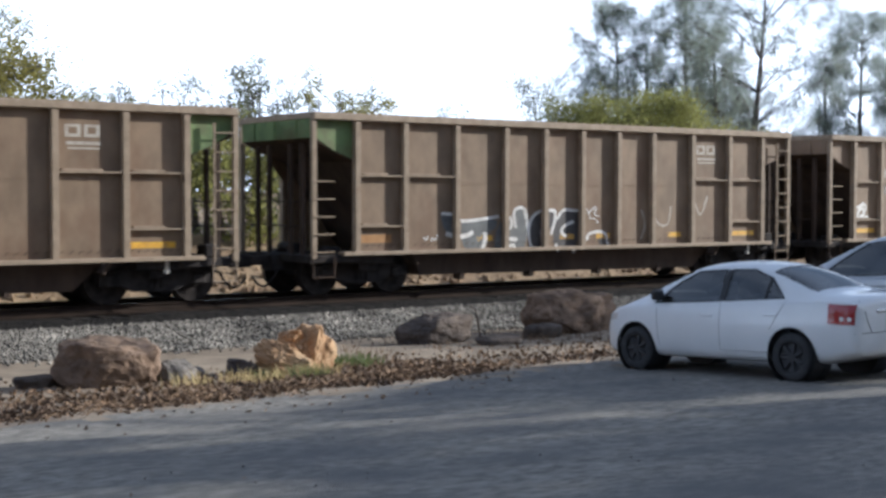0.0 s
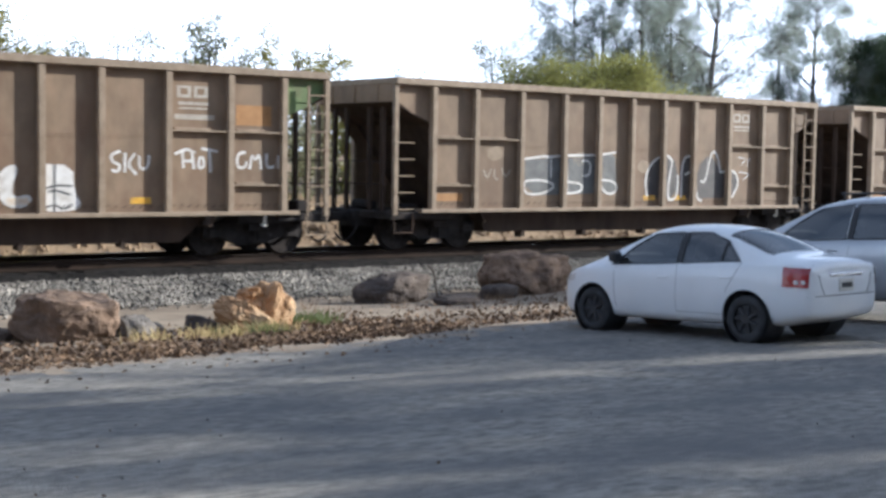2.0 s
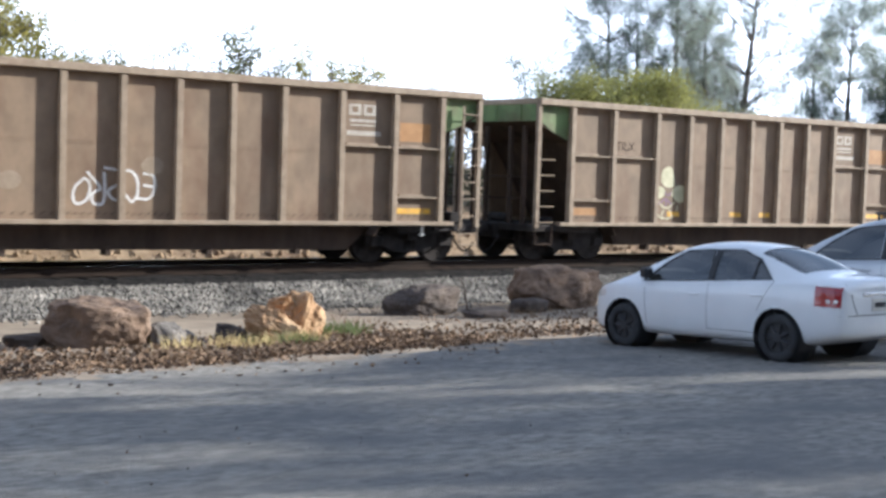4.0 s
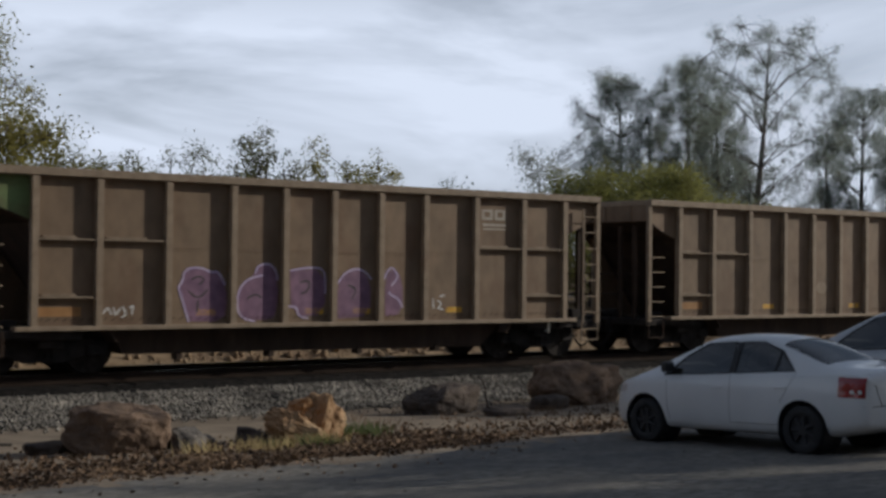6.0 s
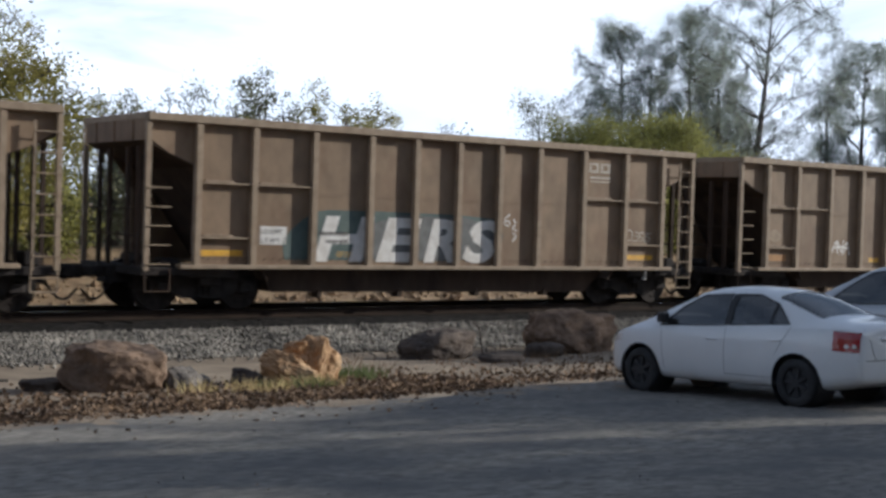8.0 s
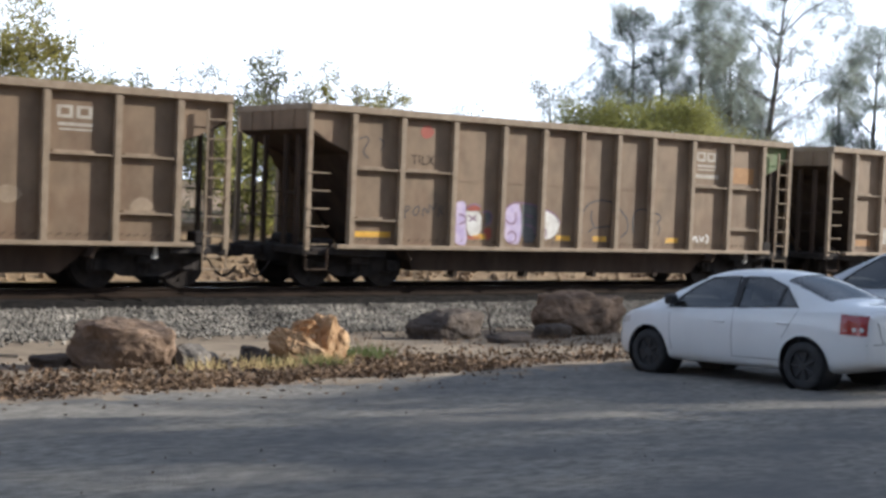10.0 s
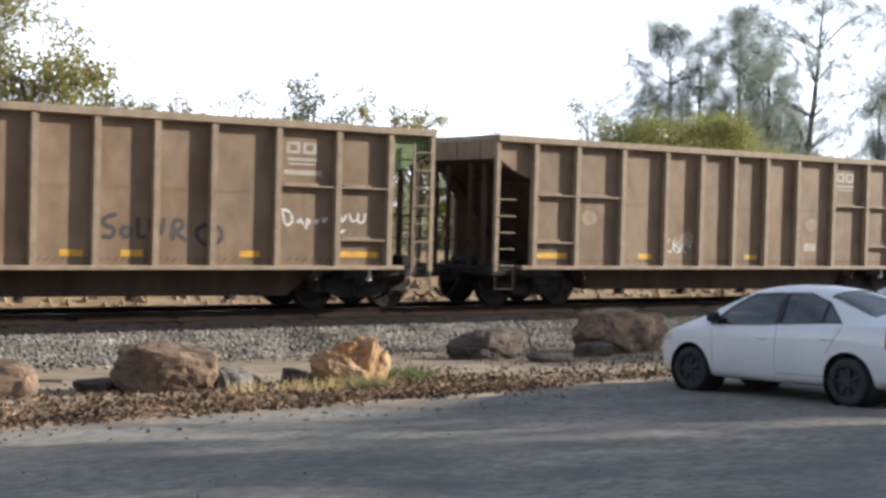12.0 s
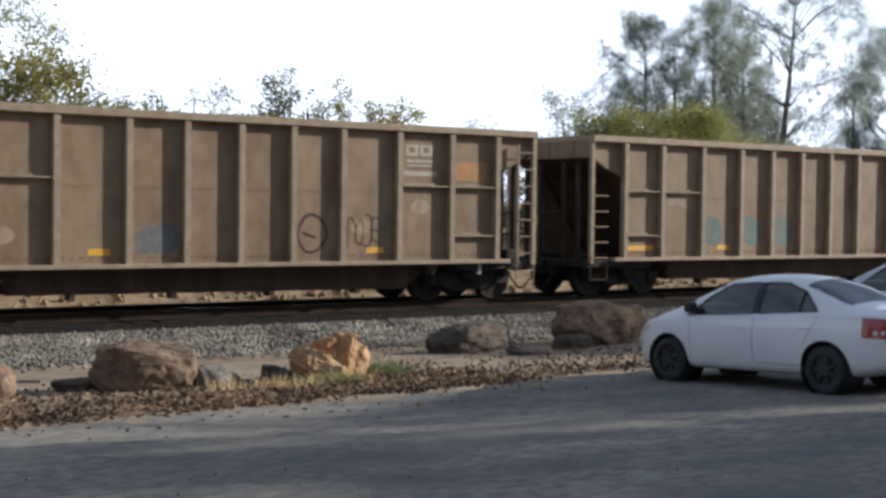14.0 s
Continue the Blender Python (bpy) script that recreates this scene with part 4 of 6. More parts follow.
        strokes(car, "spray_stroke", [[(-3.00, 1.69), (-2.91, 1.58), (-2.77, 1.67)], [(-3.19, 1.39), (-2.95, 1.54), (-2.75, 1.37)], [(-2.95, 1.54), (-2.93, 1.33)]], 0.04, PURPLE_SPRAY, 2, "purple spray strokes")
        lettering(car, "reporting_mark", "TILX", -4.72, 2.66, 0.30, SKIRT, 1, "faded reporting mark")
    if k == 5:
        patch(car, "graffiti_fill", [(-3.17, 0.97), (-3.33, 1.44), (-3.40, 1.65), (-3.30, 1.73), (-3.29, 1.91), (-3.13, 1.99), (-2.87, 1.97), (-2.72, 1.89), (-2.56, 1.93), (-2.41, 1.66), (-2.35, 1.39), (-2.43, 0.96)], PURPLE_SPRAY, 1, "purple spray-painted letter fill", 1)
        patch(car, "graffiti_fill", [(-2.13, 1.28), (-2.08, 1.63), (-1.77, 1.83), (-1.71, 2.05), (-1.40, 2.08), (-1.24, 1.72), (-1.26, 1.16), (-1.38, 0.97), (-2.01, 0.99)], PURPLE_SPRAY, 1, "purple spray-painted letter fill", 1)
        patch(car, "graffiti_fill", [(-0.98, 1.94), (-0.16, 2.01), (-0.14, 1.06), (-0.93, 1.03)], PURPLE_SPRAY, 1, "purple spray-painted letter fill", 1)
        patch(car, "graffiti_fill", [(0.15, 0.98), (0.14, 1.72), (0.34, 1.93), (0.66, 2.02), (0.94, 1.79), (0.95, 1.02)], PURPLE_SPRAY, 1, "purple spray-painted letter fill", 1)
        patch(car, "graffiti_fill", [(1.32, 1.02), (1.31, 1.82), (1.51, 2.04), (1.75, 1.79), (1.76, 1.06)], PURPLE_SPRAY, 1, "purple spray-painted letter fill", 1)
        strokes(car, "spray_stroke", [[(-3.17, 0.97), (-3.33, 1.44), (-3.40, 1.65), (-3.30, 1.72), (-3.29, 1.91), (-3.13, 2.00), (-2.87, 1.99), (-2.72, 1.90), (-2.56, 1.94), (-2.41, 1.66)], [(-1.75, 1.90), (-1.70, 2.05), (-1.46, 2.10), (-1.29, 1.97), (-1.26, 1.76)], [(-1.58, 1.86), (-1.89, 1.80), (-2.10, 1.61), (-2.16, 1.28), (-2.07, 1.03), (-1.76, 0.95)], [(-0.98, 1.95), (-0.62, 2.02), (-0.16, 2.02), (-0.15, 1.49)], [(-1.00, 1.24), (-0.81, 1.23), (-0.78, 1.04), (-0.54, 1.00)]], 0.04, LILAC_SPRAY, 2, "lilac spray outline")
        strokes(car, "spray_stroke", [[(0.14, 1.70), (0.32, 1.93), (0.59, 2.02), (0.80, 1.96), (0.97, 1.79)], [(1.29, 1.79), (1.36, 1.97), (1.50, 2.06), (1.65, 1.85), (1.47, 1.66)], [(1.41, 1.54), (1.44, 1.46), (1.66, 1.39), (1.76, 1.19)]], 0.04, LILAC_SPRAY, 2, "lilac spray outline")
        strokes(car, "spray_stroke", [[(-3.12, 1.77), (-2.98, 1.84), (-2.84, 1.78), (-2.96, 1.67)], [(-3.19, 1.55), (-2.98, 1.39), (-2.77, 1.58)], [(-2.98, 1.37), (-3.00, 1.15)], [(-1.94, 1.39), (-1.74, 1.50), (-1.61, 1.41)], [(-0.75, 1.72), (-0.51, 1.77), (-0.55, 1.55), (-0.72, 1.49)]], 0.035, BLACK_SPRAY, 2, "dark spray strokes")
        strokes(car, "spray_stroke", [[(0.39, 1.67), (0.62, 1.59), (0.49, 1.38)]], 0.035, BLACK_SPRAY, 2, "dark spray strokes")
        strokes(car, "spray_stroke", [[(-4.88, 1.13), (-4.79, 1.27), (-4.72, 1.11)], [(-4.68, 1.25), (-4.64, 1.08), (-4.55, 1.23)], [(-4.51, 1.27), (-4.42, 1.12), (-4.52, 1.06)], [(-4.37, 1.24), (-4.28, 1.29), (-4.33, 1.12)], [(2.55, 1.39), (2.56, 1.17)]], 0.035, WHITE_SPRAY, 2, "white spray tag")
        strokes(car, "spray_stroke", [[(2.67, 1.34), (2.80, 1.27), (2.65, 1.17), (2.83, 1.15)], [(2.73, 1.42), (2.85, 1.46)]], 0.035, WHITE_SPRAY, 2, "white spray tag")
    if k == 7:
        patch(car, "graffiti_fill", [(-4.24, 1.02), (-4.31, 1.45), (-3.66, 1.98), (-3.15, 2.06), (1.04, 2.02), (1.36, 1.80), (1.26, 1.02)], TEAL_SPRAY, 1, "dark teal spray-painted ground", 1)
        patch(car, "graffiti_fill", [(-2.72, 1.03), (-2.29, 1.98), (1.18, 1.96), (1.04, 1.03)], GREY_SPRAY, 2, "grey spray-painted ground", 1)
        lettering(car, "graffiti_letter", "H", -3.62, 1.04, 1.22, WHITE_SPRAY, 3, "white spray-painted block letter", fat=0.05, shear=0.22, wide=1.45)
        lettering(car, "graffiti_letter", "E", -2.11, 1.04, 1.22, WHITE_SPRAY, 3, "white spray-painted block letter", fat=0.05, shear=0.22, wide=1.50)
        lettering(car, "graffiti_letter", "R", -0.87, 1.04, 1.22, WHITE_SPRAY, 3, "white spray-painted block letter", fat=0.05, shear=0.22, wide=1.20)
        lettering(car, "graffiti_letter", "S", 0.20, 1.04, 1.22, WHITE_SPRAY, 3, "white spray-painted block letter", fat=0.05, shear=0.22, wide=1.45)
        strokes(car, "spray_stroke", [[(1.52, 2.08), (1.36, 1.97), (1.39, 1.82), (1.52, 1.82), (1.51, 1.94), (1.38, 1.91)], [(1.61, 1.98), (1.71, 1.85), (1.58, 1.78), (1.72, 1.70)], [(1.62, 1.67), (1.72, 1.57), (1.60, 1.47)]], 0.035, WHITE_SPRAY, 1, "white spray numeral and tag")
        patch(car, "number_plate", [(-4.80, 1.32), (-4.20, 1.32), (-4.20, 1.68), (-4.80, 1.68)], WHITE_SPRAY, 1, "white stencilled data panel", 0)
        lettering(car, "stencil", "LD LMT", -4.78, 1.53, 0.14, BLACK_SPRAY, 2, "dark stencil lettering")
        lettering(car, "stencil", "LT WT", -4.78, 1.35, 0.14, BLACK_SPRAY, 2, "dark stencil lettering")
        patch(car, "stencil_bar", [(-3.45, 1.52), (-2.75, 1.52), (-2.75, 1.60), (-3.45, 1.60)], BLACK_SPRAY, 3, "dark stencil bar", 0)
        patch(car, "stencil_bar", [(-3.30, 1.36), (-2.75, 1.36), (-2.75, 1.44), (-3.30, 1.44)], BLACK_SPRAY, 3, "dark stencil bar", 0)
        strokes(car, "spray_stroke", scribble(91, 5.1, 1.5, 0.8, 0.25, 4), 0.03, PALE, label="faint spray tag")
    if k == 8:
        strokes(car, "spray_stroke", scribble(92, -3.4, 1.3, 0.7, 0.5, 3), 0.045, WHITE_SPRAY, label="white spray tag")
    if k == 9:
        patch(car, "graffiti_fill", [(-3.55, 1.06), (-3.62, 1.69), (-3.51, 1.88), (-3.25, 1.91), (-3.22, 1.75), (-3.25, 1.54), (-3.13, 0.96), (-3.36, 0.93)], LILAC_SPRAY, 1, "lilac spray-painted fill", 1)
        patch(car, "graffiti_fill", [(-2.14, 1.14), (-2.22, 1.57), (-2.11, 1.80), (-1.88, 1.91), (-1.67, 1.87), (-1.63, 0.99), (-1.96, 0.98)], LILAC_SPRAY, 1, "lilac spray-painted fill", 1)
        patch(car, "graffiti_fill", [(-3.21, 1.68), (-2.78, 1.70), (-2.78, 1.16), (-3.16, 1.15)], WHITE_SPRAY, 1, "white spray-painted fill", 1)
        patch(car, "graffiti_fill", [(-1.15, 1.75), (-0.95, 1.78), (-0.62, 1.63), (-0.51, 1.46), (-0.60, 1.23), (-0.85, 1.09), (-1.09, 1.17)], WHITE_SPRAY, 1, "white spray-painted fill", 1)
        patch(car, "graffiti_fill", [(-3.20, 1.81), (-3.02, 1.84), (-2.81, 1.77), (-2.82, 1.71), (-3.19, 1.69)], RED_SPRAY, 1, "red spray-painted fill", 1)
        patch(car, "graffiti_fill", [(-3.16, 1.14), (-2.78, 1.15), (-2.80, 1.07), (-3.15, 1.07)], RED_SPRAY, 1, "red spray-painted fill", 1)
        patch(car, "graffiti_fill", [(-2.71, 1.31), (-2.49, 1.35), (-2.50, 1.08), (-2.67, 1.05)], RED_SPRAY, 1, "red spray-painted fill", 1)
        patch(car, "graffiti_fill", [(-2.69, 1.67), (-2.50, 1.71), (-2.49, 1.40), (-2.65, 1.38)], GREY_SPRAY, 1, "grey spray-painted fill", 1)
        patch(car, "graffiti_fill", [(-1.66, 1.87), (-1.39, 1.93), (-1.16, 1.78), (-1.16, 1.05), (-1.62, 0.99)], GREY_SPRAY, 1, "grey spray-painted fill", 1)
        strokes(car, "spray_stroke", [[(-3.22, 1.75), (-3.02, 1.87), (-2.82, 1.80)], [(-3.41, 1.62), (-3.25, 1.59), (-3.19, 1.47), (-3.38, 1.40)], [(-3.16, 1.60), (-2.92, 1.48)], [(-2.93, 1.60), (-3.12, 1.47)], [(-2.76, 1.66), (-2.64, 1.72), (-2.50, 1.64), (-2.51, 1.42), (-2.69, 1.40)]], 0.035, PURPLE_SPRAY, 2, "purple spray outline")
        strokes(car, "spray_stroke", [[(-2.16, 1.58), (-2.11, 1.80), (-1.88, 1.92), (-1.57, 1.91), (-1.26, 1.88), (-1.10, 1.76)], [(-2.10, 1.52), (-1.98, 1.42), (-1.80, 1.48), (-1.83, 1.70)], [(-2.05, 1.20), (-1.91, 1.29), (-1.79, 1.20), (-1.80, 1.04), (-1.99, 1.00)], [(-1.56, 1.65), (-1.31, 1.60)], [(-1.55, 1.43), (-1.28, 1.38), (-1.23, 1.22)]], 0.035, PURPLE_SPRAY, 2, "purple spray outline")
        strokes(car, "spray_stroke", [[(-1.10, 1.77), (-0.92, 1.78), (-0.62, 1.66), (-0.50, 1.48)], [(-1.08, 1.33), (-0.99, 1.36), (-0.90, 1.28), (-0.92, 1.14)]], 0.035, PURPLE_SPRAY, 2, "purple spray outline")
        strokes(car, "spray_stroke", [[(0.18, 1.25), (0.13, 1.71), (0.34, 1.97), (0.74, 2.07), (1.15, 2.00), (1.36, 1.84), (1.61, 1.62), (1.65, 1.35), (1.40, 1.19)], [(0.45, 1.81), (0.44, 1.55), (0.57, 1.43), (0.35, 1.28)], [(0.57, 1.40), (1.04, 1.45)], [(1.81, 1.29), (1.75, 1.62), (1.88, 1.86), (2.14, 1.89), (2.36, 1.76), (2.23, 1.54), (2.42, 1.49), (2.39, 1.24)], [(2.41, 1.96), (2.46, 1.31)]], 0.04, BLACK_SPRAY, 1, "black spray outline")
        strokes(car, "spray_stroke", [[(2.46, 1.79), (2.65, 1.77), (2.73, 1.65), (2.56, 1.57), (2.71, 1.43), (2.63, 1.25)]], 0.04, BLACK_SPRAY, 1, "black spray outline")
        strokes(car, "spray_stroke", [[(-4.83, 1.48), (-4.82, 1.77), (-4.67, 1.73), (-4.80, 1.62)], [(-4.63, 1.63), (-4.50, 1.80), (-4.44, 1.66), (-4.56, 1.53), (-4.63, 1.63)], [(-4.37, 1.54), (-4.35, 1.78), (-4.21, 1.56), (-4.20, 1.81)], [(-4.16, 1.79), (-4.09, 1.67), (-4.01, 1.84)], [(-3.95, 1.55), (-3.94, 1.80), (-3.83, 1.74), (-3.91, 1.68), (-3.82, 1.57)]], 0.03, BLACK_SPRAY, 1, "black spray tag")
        strokes(car, "spray_stroke", [[(-6.04, 3.09), (-5.84, 3.18), (-5.78, 3.06), (-5.95, 2.85), (-5.79, 2.71)], [(-5.54, 3.14), (-5.41, 3.08), (-5.47, 2.88)]], 0.03, BLACK_SPRAY, 1, "black spray tag")
        strokes(car, "spray_stroke", [[(3.84, 1.12), (3.92, 1.29), (4.02, 1.10)], [(4.07, 1.27), (4.15, 1.10), (4.23, 1.25)], [(4.29, 1.30), (4.42, 1.20), (4.30, 1.08)]], 0.05, WHITE_SPRAY, 1, "white spray tag")
        lettering(car, "reporting_mark", "TILX", -4.72, 2.64, 0.30, SKIRT, 1, "faded reporting mark")
        patch(car, "faded_patch", blob(-4.5, 3.2, 0.35, 0.3, 5), RED_SPRAY, 1, "red paint patch")
    if k == 10:
        strokes(car, "spray_stroke", [[(0.42, 1.85), (0.17, 1.77), (0.18, 1.64), (0.40, 1.60), (0.35, 1.42), (0.15, 1.44)], [(0.60, 1.64), (0.49, 1.53), (0.60, 1.41), (0.71, 1.52), (0.64, 1.64)], [(0.84, 1.79), (0.83, 1.42), (0.99, 1.45)], [(1.07, 1.79), (1.10, 1.46), (1.29, 1.48), (1.34, 1.80)], [(1.52, 1.38), (1.51, 1.77), (1.73, 1.75), (1.70, 1.59), (1.51, 1.56), (1.81, 1.38)]], 0.085, BLACK_SPRAY, 1, "smudged black spray tag")
        strokes(car, "spray_stroke", [[(1.97, 1.56), (2.13, 1.69), (2.43, 1.67), (2.55, 1.48), (2.38, 1.30), (2.09, 1.32), (1.97, 1.56)]], 0.085, BLACK_SPRAY, 1, "smudged black spray tag")
        strokes(car, "spray_stroke", [[(3.80, 1.96), (3.87, 1.68), (4.05, 1.78), (3.95, 2.00), (3.77, 2.01)], [(4.13, 1.74), (4.20, 1.86), (4.26, 1.72)], [(4.33, 1.64), (4.33, 1.86), (4.43, 1.79), (4.36, 1.73)], [(4.51, 1.80), (4.61, 1.84), (4.54, 1.73)], [(4.69, 1.87), (4.74, 1.76), (4.81, 1.89)]], 0.045, WHITE_SPRAY, 1, "white spray tag")
        strokes(car, "spray_stroke", [[(5.10, 1.97), (5.15, 1.76), (5.25, 1.95)], [(5.31, 1.97), (5.36, 1.79), (5.47, 1.84)], [(5.52, 1.98), (5.50, 1.79), (5.66, 1.79), (5.68, 1.98)], [(5.11, 1.58), (5.21, 1.63)]], 0.045, WHITE_SPRAY, 1, "white spray tag")
        patch(car, "faded_patch", [(-4.8, 1.15), (-4.0, 1.15), (-4.05, 1.6), (-4.8, 1.6)], PALE, 1, "faded pale patch", 0)
    if k == 11:
        strokes(car, "spray_stroke", scribble(98, -2.15, 1.25, 0.85, 0.32, 4), 0.028, WHITE_SPRAY, label="thin white spray tag")
        patch(car, "faded_patch", [(2.7, 1.3), (3.1, 1.3), (3.1, 1.5), (2.7, 1.5)], PALE, 1, "faded pale patch", 0)
    if k == 12:
        strokes(car, "spray_stroke", [closed(blob(1.25, 1.1, 0.7, 0.75, 9)), [(1.4, 1.5), (1.7, 1.4)]], 0.06, SKIRT, label="faint dark spray ring")
        strokes(car, "spray_stroke", scribble(99, 2.4, 1.2, 0.8, 0.6, 4), 0.035, SKIRT, label="faint dark tag")
        patch(car, "faded_patch", [(-2.15, 1.1), (-1.2, 1.1), (-1.25, 1.7), (-2.1, 1.6)], GREY_SPRAY, 1, "faded blue-grey patch", 1)
    if k == 13:
        lettering(car, "reporting_mark", "5093", -4.78, 2.17, 0.29, PALE, 1, "pale painted car number")
        for i in (2, 3, 4):
            patch(car, "faded_patch", [(P[i] + 0.1, 1.3), (P[i] + 0.75, 1.1), (P[i] + 0.85, 1.8), (P[i] + 0.1, 2.0)], TEAL_SPRAY, 1, "faded green patch", 1)
    if k in (2, 3, 6, 8, 11, 12, 14):
        for i in r.choice(10, 3, replace=False):
            x = P[i] + 0.15 + r.uniform(0, 0.4)
            patch(car, "faded_patch", blob(x, r.uniform(1.2, 2.0), 0.5, 0.35, int(k * 10 + i)), RIB, 1, "worn pale patch")


GREEN_LEFT, GREEN_RIGHT = (0, 4, 5, 12), (-1, 1, 3, 9, 10, 11)


def recolour(ob, material):
    ob.material_slots[0].link = "OBJECT"
    ob.material_slots[0].material = material


def fit_odd_posts(car):
    """Move the ribs of the odd car to its own spacing, with the shelves between them."""
    posts = [p for p in car.children if p.name.split(".")[0] == "side_post"]
    for p in posts:
        x = (p.bound_box[0][0] + p.bound_box[6][0]) / 2
        i = min(range(11), key=lambda q: abs(POSTS[q] - x))
        p.location.x = ODD_POSTS[i] - POSTS[i]
    for p in car.children:
        if p.name.split(".")[0] == "stiffener":
            a, b = p.bound_box[0][0], p.bound_box[6][0]
            i = min(range(10), key=lambda q: abs(POSTS[q] + 0.06 - a))
            wide = (ODD_POSTS[i + 1] - ODD_POSTS[i] - 0.12) / (b - a)
            p.scale.x, p.location.x = wide, ODD_POSTS[i] + 0.06 - a * wide


def make_train():
    first = make_car()
    cars = [(-1, first)] + [(k, copy_thing(first, Matrix())) for k in range(0, 15)]
    for k, car in cars:
        for p in car.children:
            kind = p.name.split(".")[0]
            if kind in ("end_sheet", "end_side_sheet"):
                xs = [v[0] for v in p.bound_box]
                if (max(xs) < 0 and k in GREEN_LEFT) or (min(xs) > 0 and k in GREEN_RIGHT):
                    recolour(p, GREEN)
        if k == 4:
            fit_odd_posts(car)
            even = list(POSTS)
            POSTS[:] = ODD_POSTS
            dress(k, car)
            POSTS[:] = even
        else:
            dress(k, car)
    return cars


TRAIN = make_train()
for (k, car), words in zip(TRAIN, ("with pale bubble graffiti", "with black and white block graffiti", "with a white number panel and white tags", "with white outlined grey graffiti",
                                   "with an orange patch and green end", "with a cream graffiti shape", "with purple bubble graffiti", "with bare dusty panels",
                                   "with white and teal block graffiti", "with one white tag", "with lilac and black graffiti", "with a black tag and white tags", "with one thin white tag",
                                   "with a faint dark ring", "with faded green patches", "with worn pale patches")):
    tagged(car, "weathered brown hopper car " + words)


# ---- parked cars ----
def lerp_table(table, x):
    xs = [r[0] for r in table]
    return [float(np.interp(x, xs, [r[i] for r in table])) for i in range(1, len(table[0]))]


def evaluated(ob):
    me = bpy.data.meshes.new_from_object(ob.evaluated_get(bpy.context.evaluated_depsgraph_get()))
    return me


def make_body(stations, low, belt_of):
    """Rings along the car's length. stations: x, half width, top z, shoulder half width, roof edge half width, roof edge drop."""
    bm = bmesh.new()
    rings = []
    for x, w, zt, ye, drop, zl in stations:
        belt = min(belt_of(x), zt - drop - 0.02)
        h = belt - zl
        half = [(0.0, zl), (0.55 * w, zl), (0.90 * w, zl + 0.015), (0.975 * w, zl + 0.20 * h), (w, zl + 0.45 * h), (0.995 * w, zl + 0.72 * h), (0.955 * w, belt - 0.01), (0.93 * w, belt + 0.015),
                (0.5 * (0.92 * w + ye) + 0.012, 0.5 * (belt + zt - drop)), (ye, zt - drop), (ye * 0.72, zt - drop * 0.22), (0.0, zt)]
        ring = [bm.verts.new((x, y, z)) for y, z in half] + [bm.verts.new((x, -y, z)) for y, z in half[-2:0:-1]]
        rings.append(ring)
    n = len(rings[0])
    for a, b in zip(rings, rings[1:]):
        for i in range(n):
            bm.faces.new((a[i], a[(i + 1) % n], b[(i + 1) % n], b[i]))
    for ring, flip in ((rings[0], False), (rings[-1], True)):
        c = bm.verts.new(sum((v.co for v in ring), Vector()) / n)
        for i in range(n):
            bm.faces.new((ring[i], ring[(i + 1) % n], c) if flip else (ring[(i + 1) % n], ring[i], c))
    bmesh.ops.recalc_face_normals(bm, faces=bm.faces)
    return bm


def inside(poly, x, z):
    hit = False
    for (x0, z0), (x1, z1) in zip(poly, poly[1:] + poly[:1]):
        if (z0 > z) != (z1 > z) and x < (x1 - x0) * (z - z0) / (z1 - z0) + x0:
            hit = not hit
    return hit


def nearest(poly, x, z):
    best = None
    for a, b in zip(poly, poly[1:] + poly[:1]):
        a, b, p = Vector(a), Vector(b), Vector((x, z))
        d = b - a
        q = a + d * max(0, min(1, (p - a).dot(d) / d.length_squared))
        if best is None or (q - p).length < (best - p).length:
            best = q
    return best


def take_out(bm, poly, axes, keep):
    """Snap the skin to an outline seen along one axis, and take out the faces within it. Returns them as a mesh of their own."""
    i, j = axes
    lo = [min(p[k] for p in poly) - 0.03 for k in (0, 1)]
    hi = [max(p[k] for p in poly) + 0.03 for k in (0, 1)]
    near = [v for v in bm.verts if keep(v.co) and lo[0] < v.co[i] < hi[0] and lo[1] < v.co[j] < hi[1]]
    for v in near:
        q = nearest(poly, v.co[i], v.co[j])
        if (q - Vector((v.co[i], v.co[j]))).length < 0.016:
            v.co[i], v.co[j] = q
    gone = []
    for f in {f for v in near for f in v.link_faces}:
        c = f.calc_center_median()
        if keep(c) and inside(poly, c[i], c[j]):
            gone.append(f)
    out, made_of = bmesh.new(), {}
    for f in gone:
        for v in f.verts:
            if v not in made_of:
                made_of[v] = out.verts.new(v.co)
        out.faces.new([made_of[v] for v in f.verts])
    bmesh.ops.delete(bm, geom=gone, context="FACES")
    return out


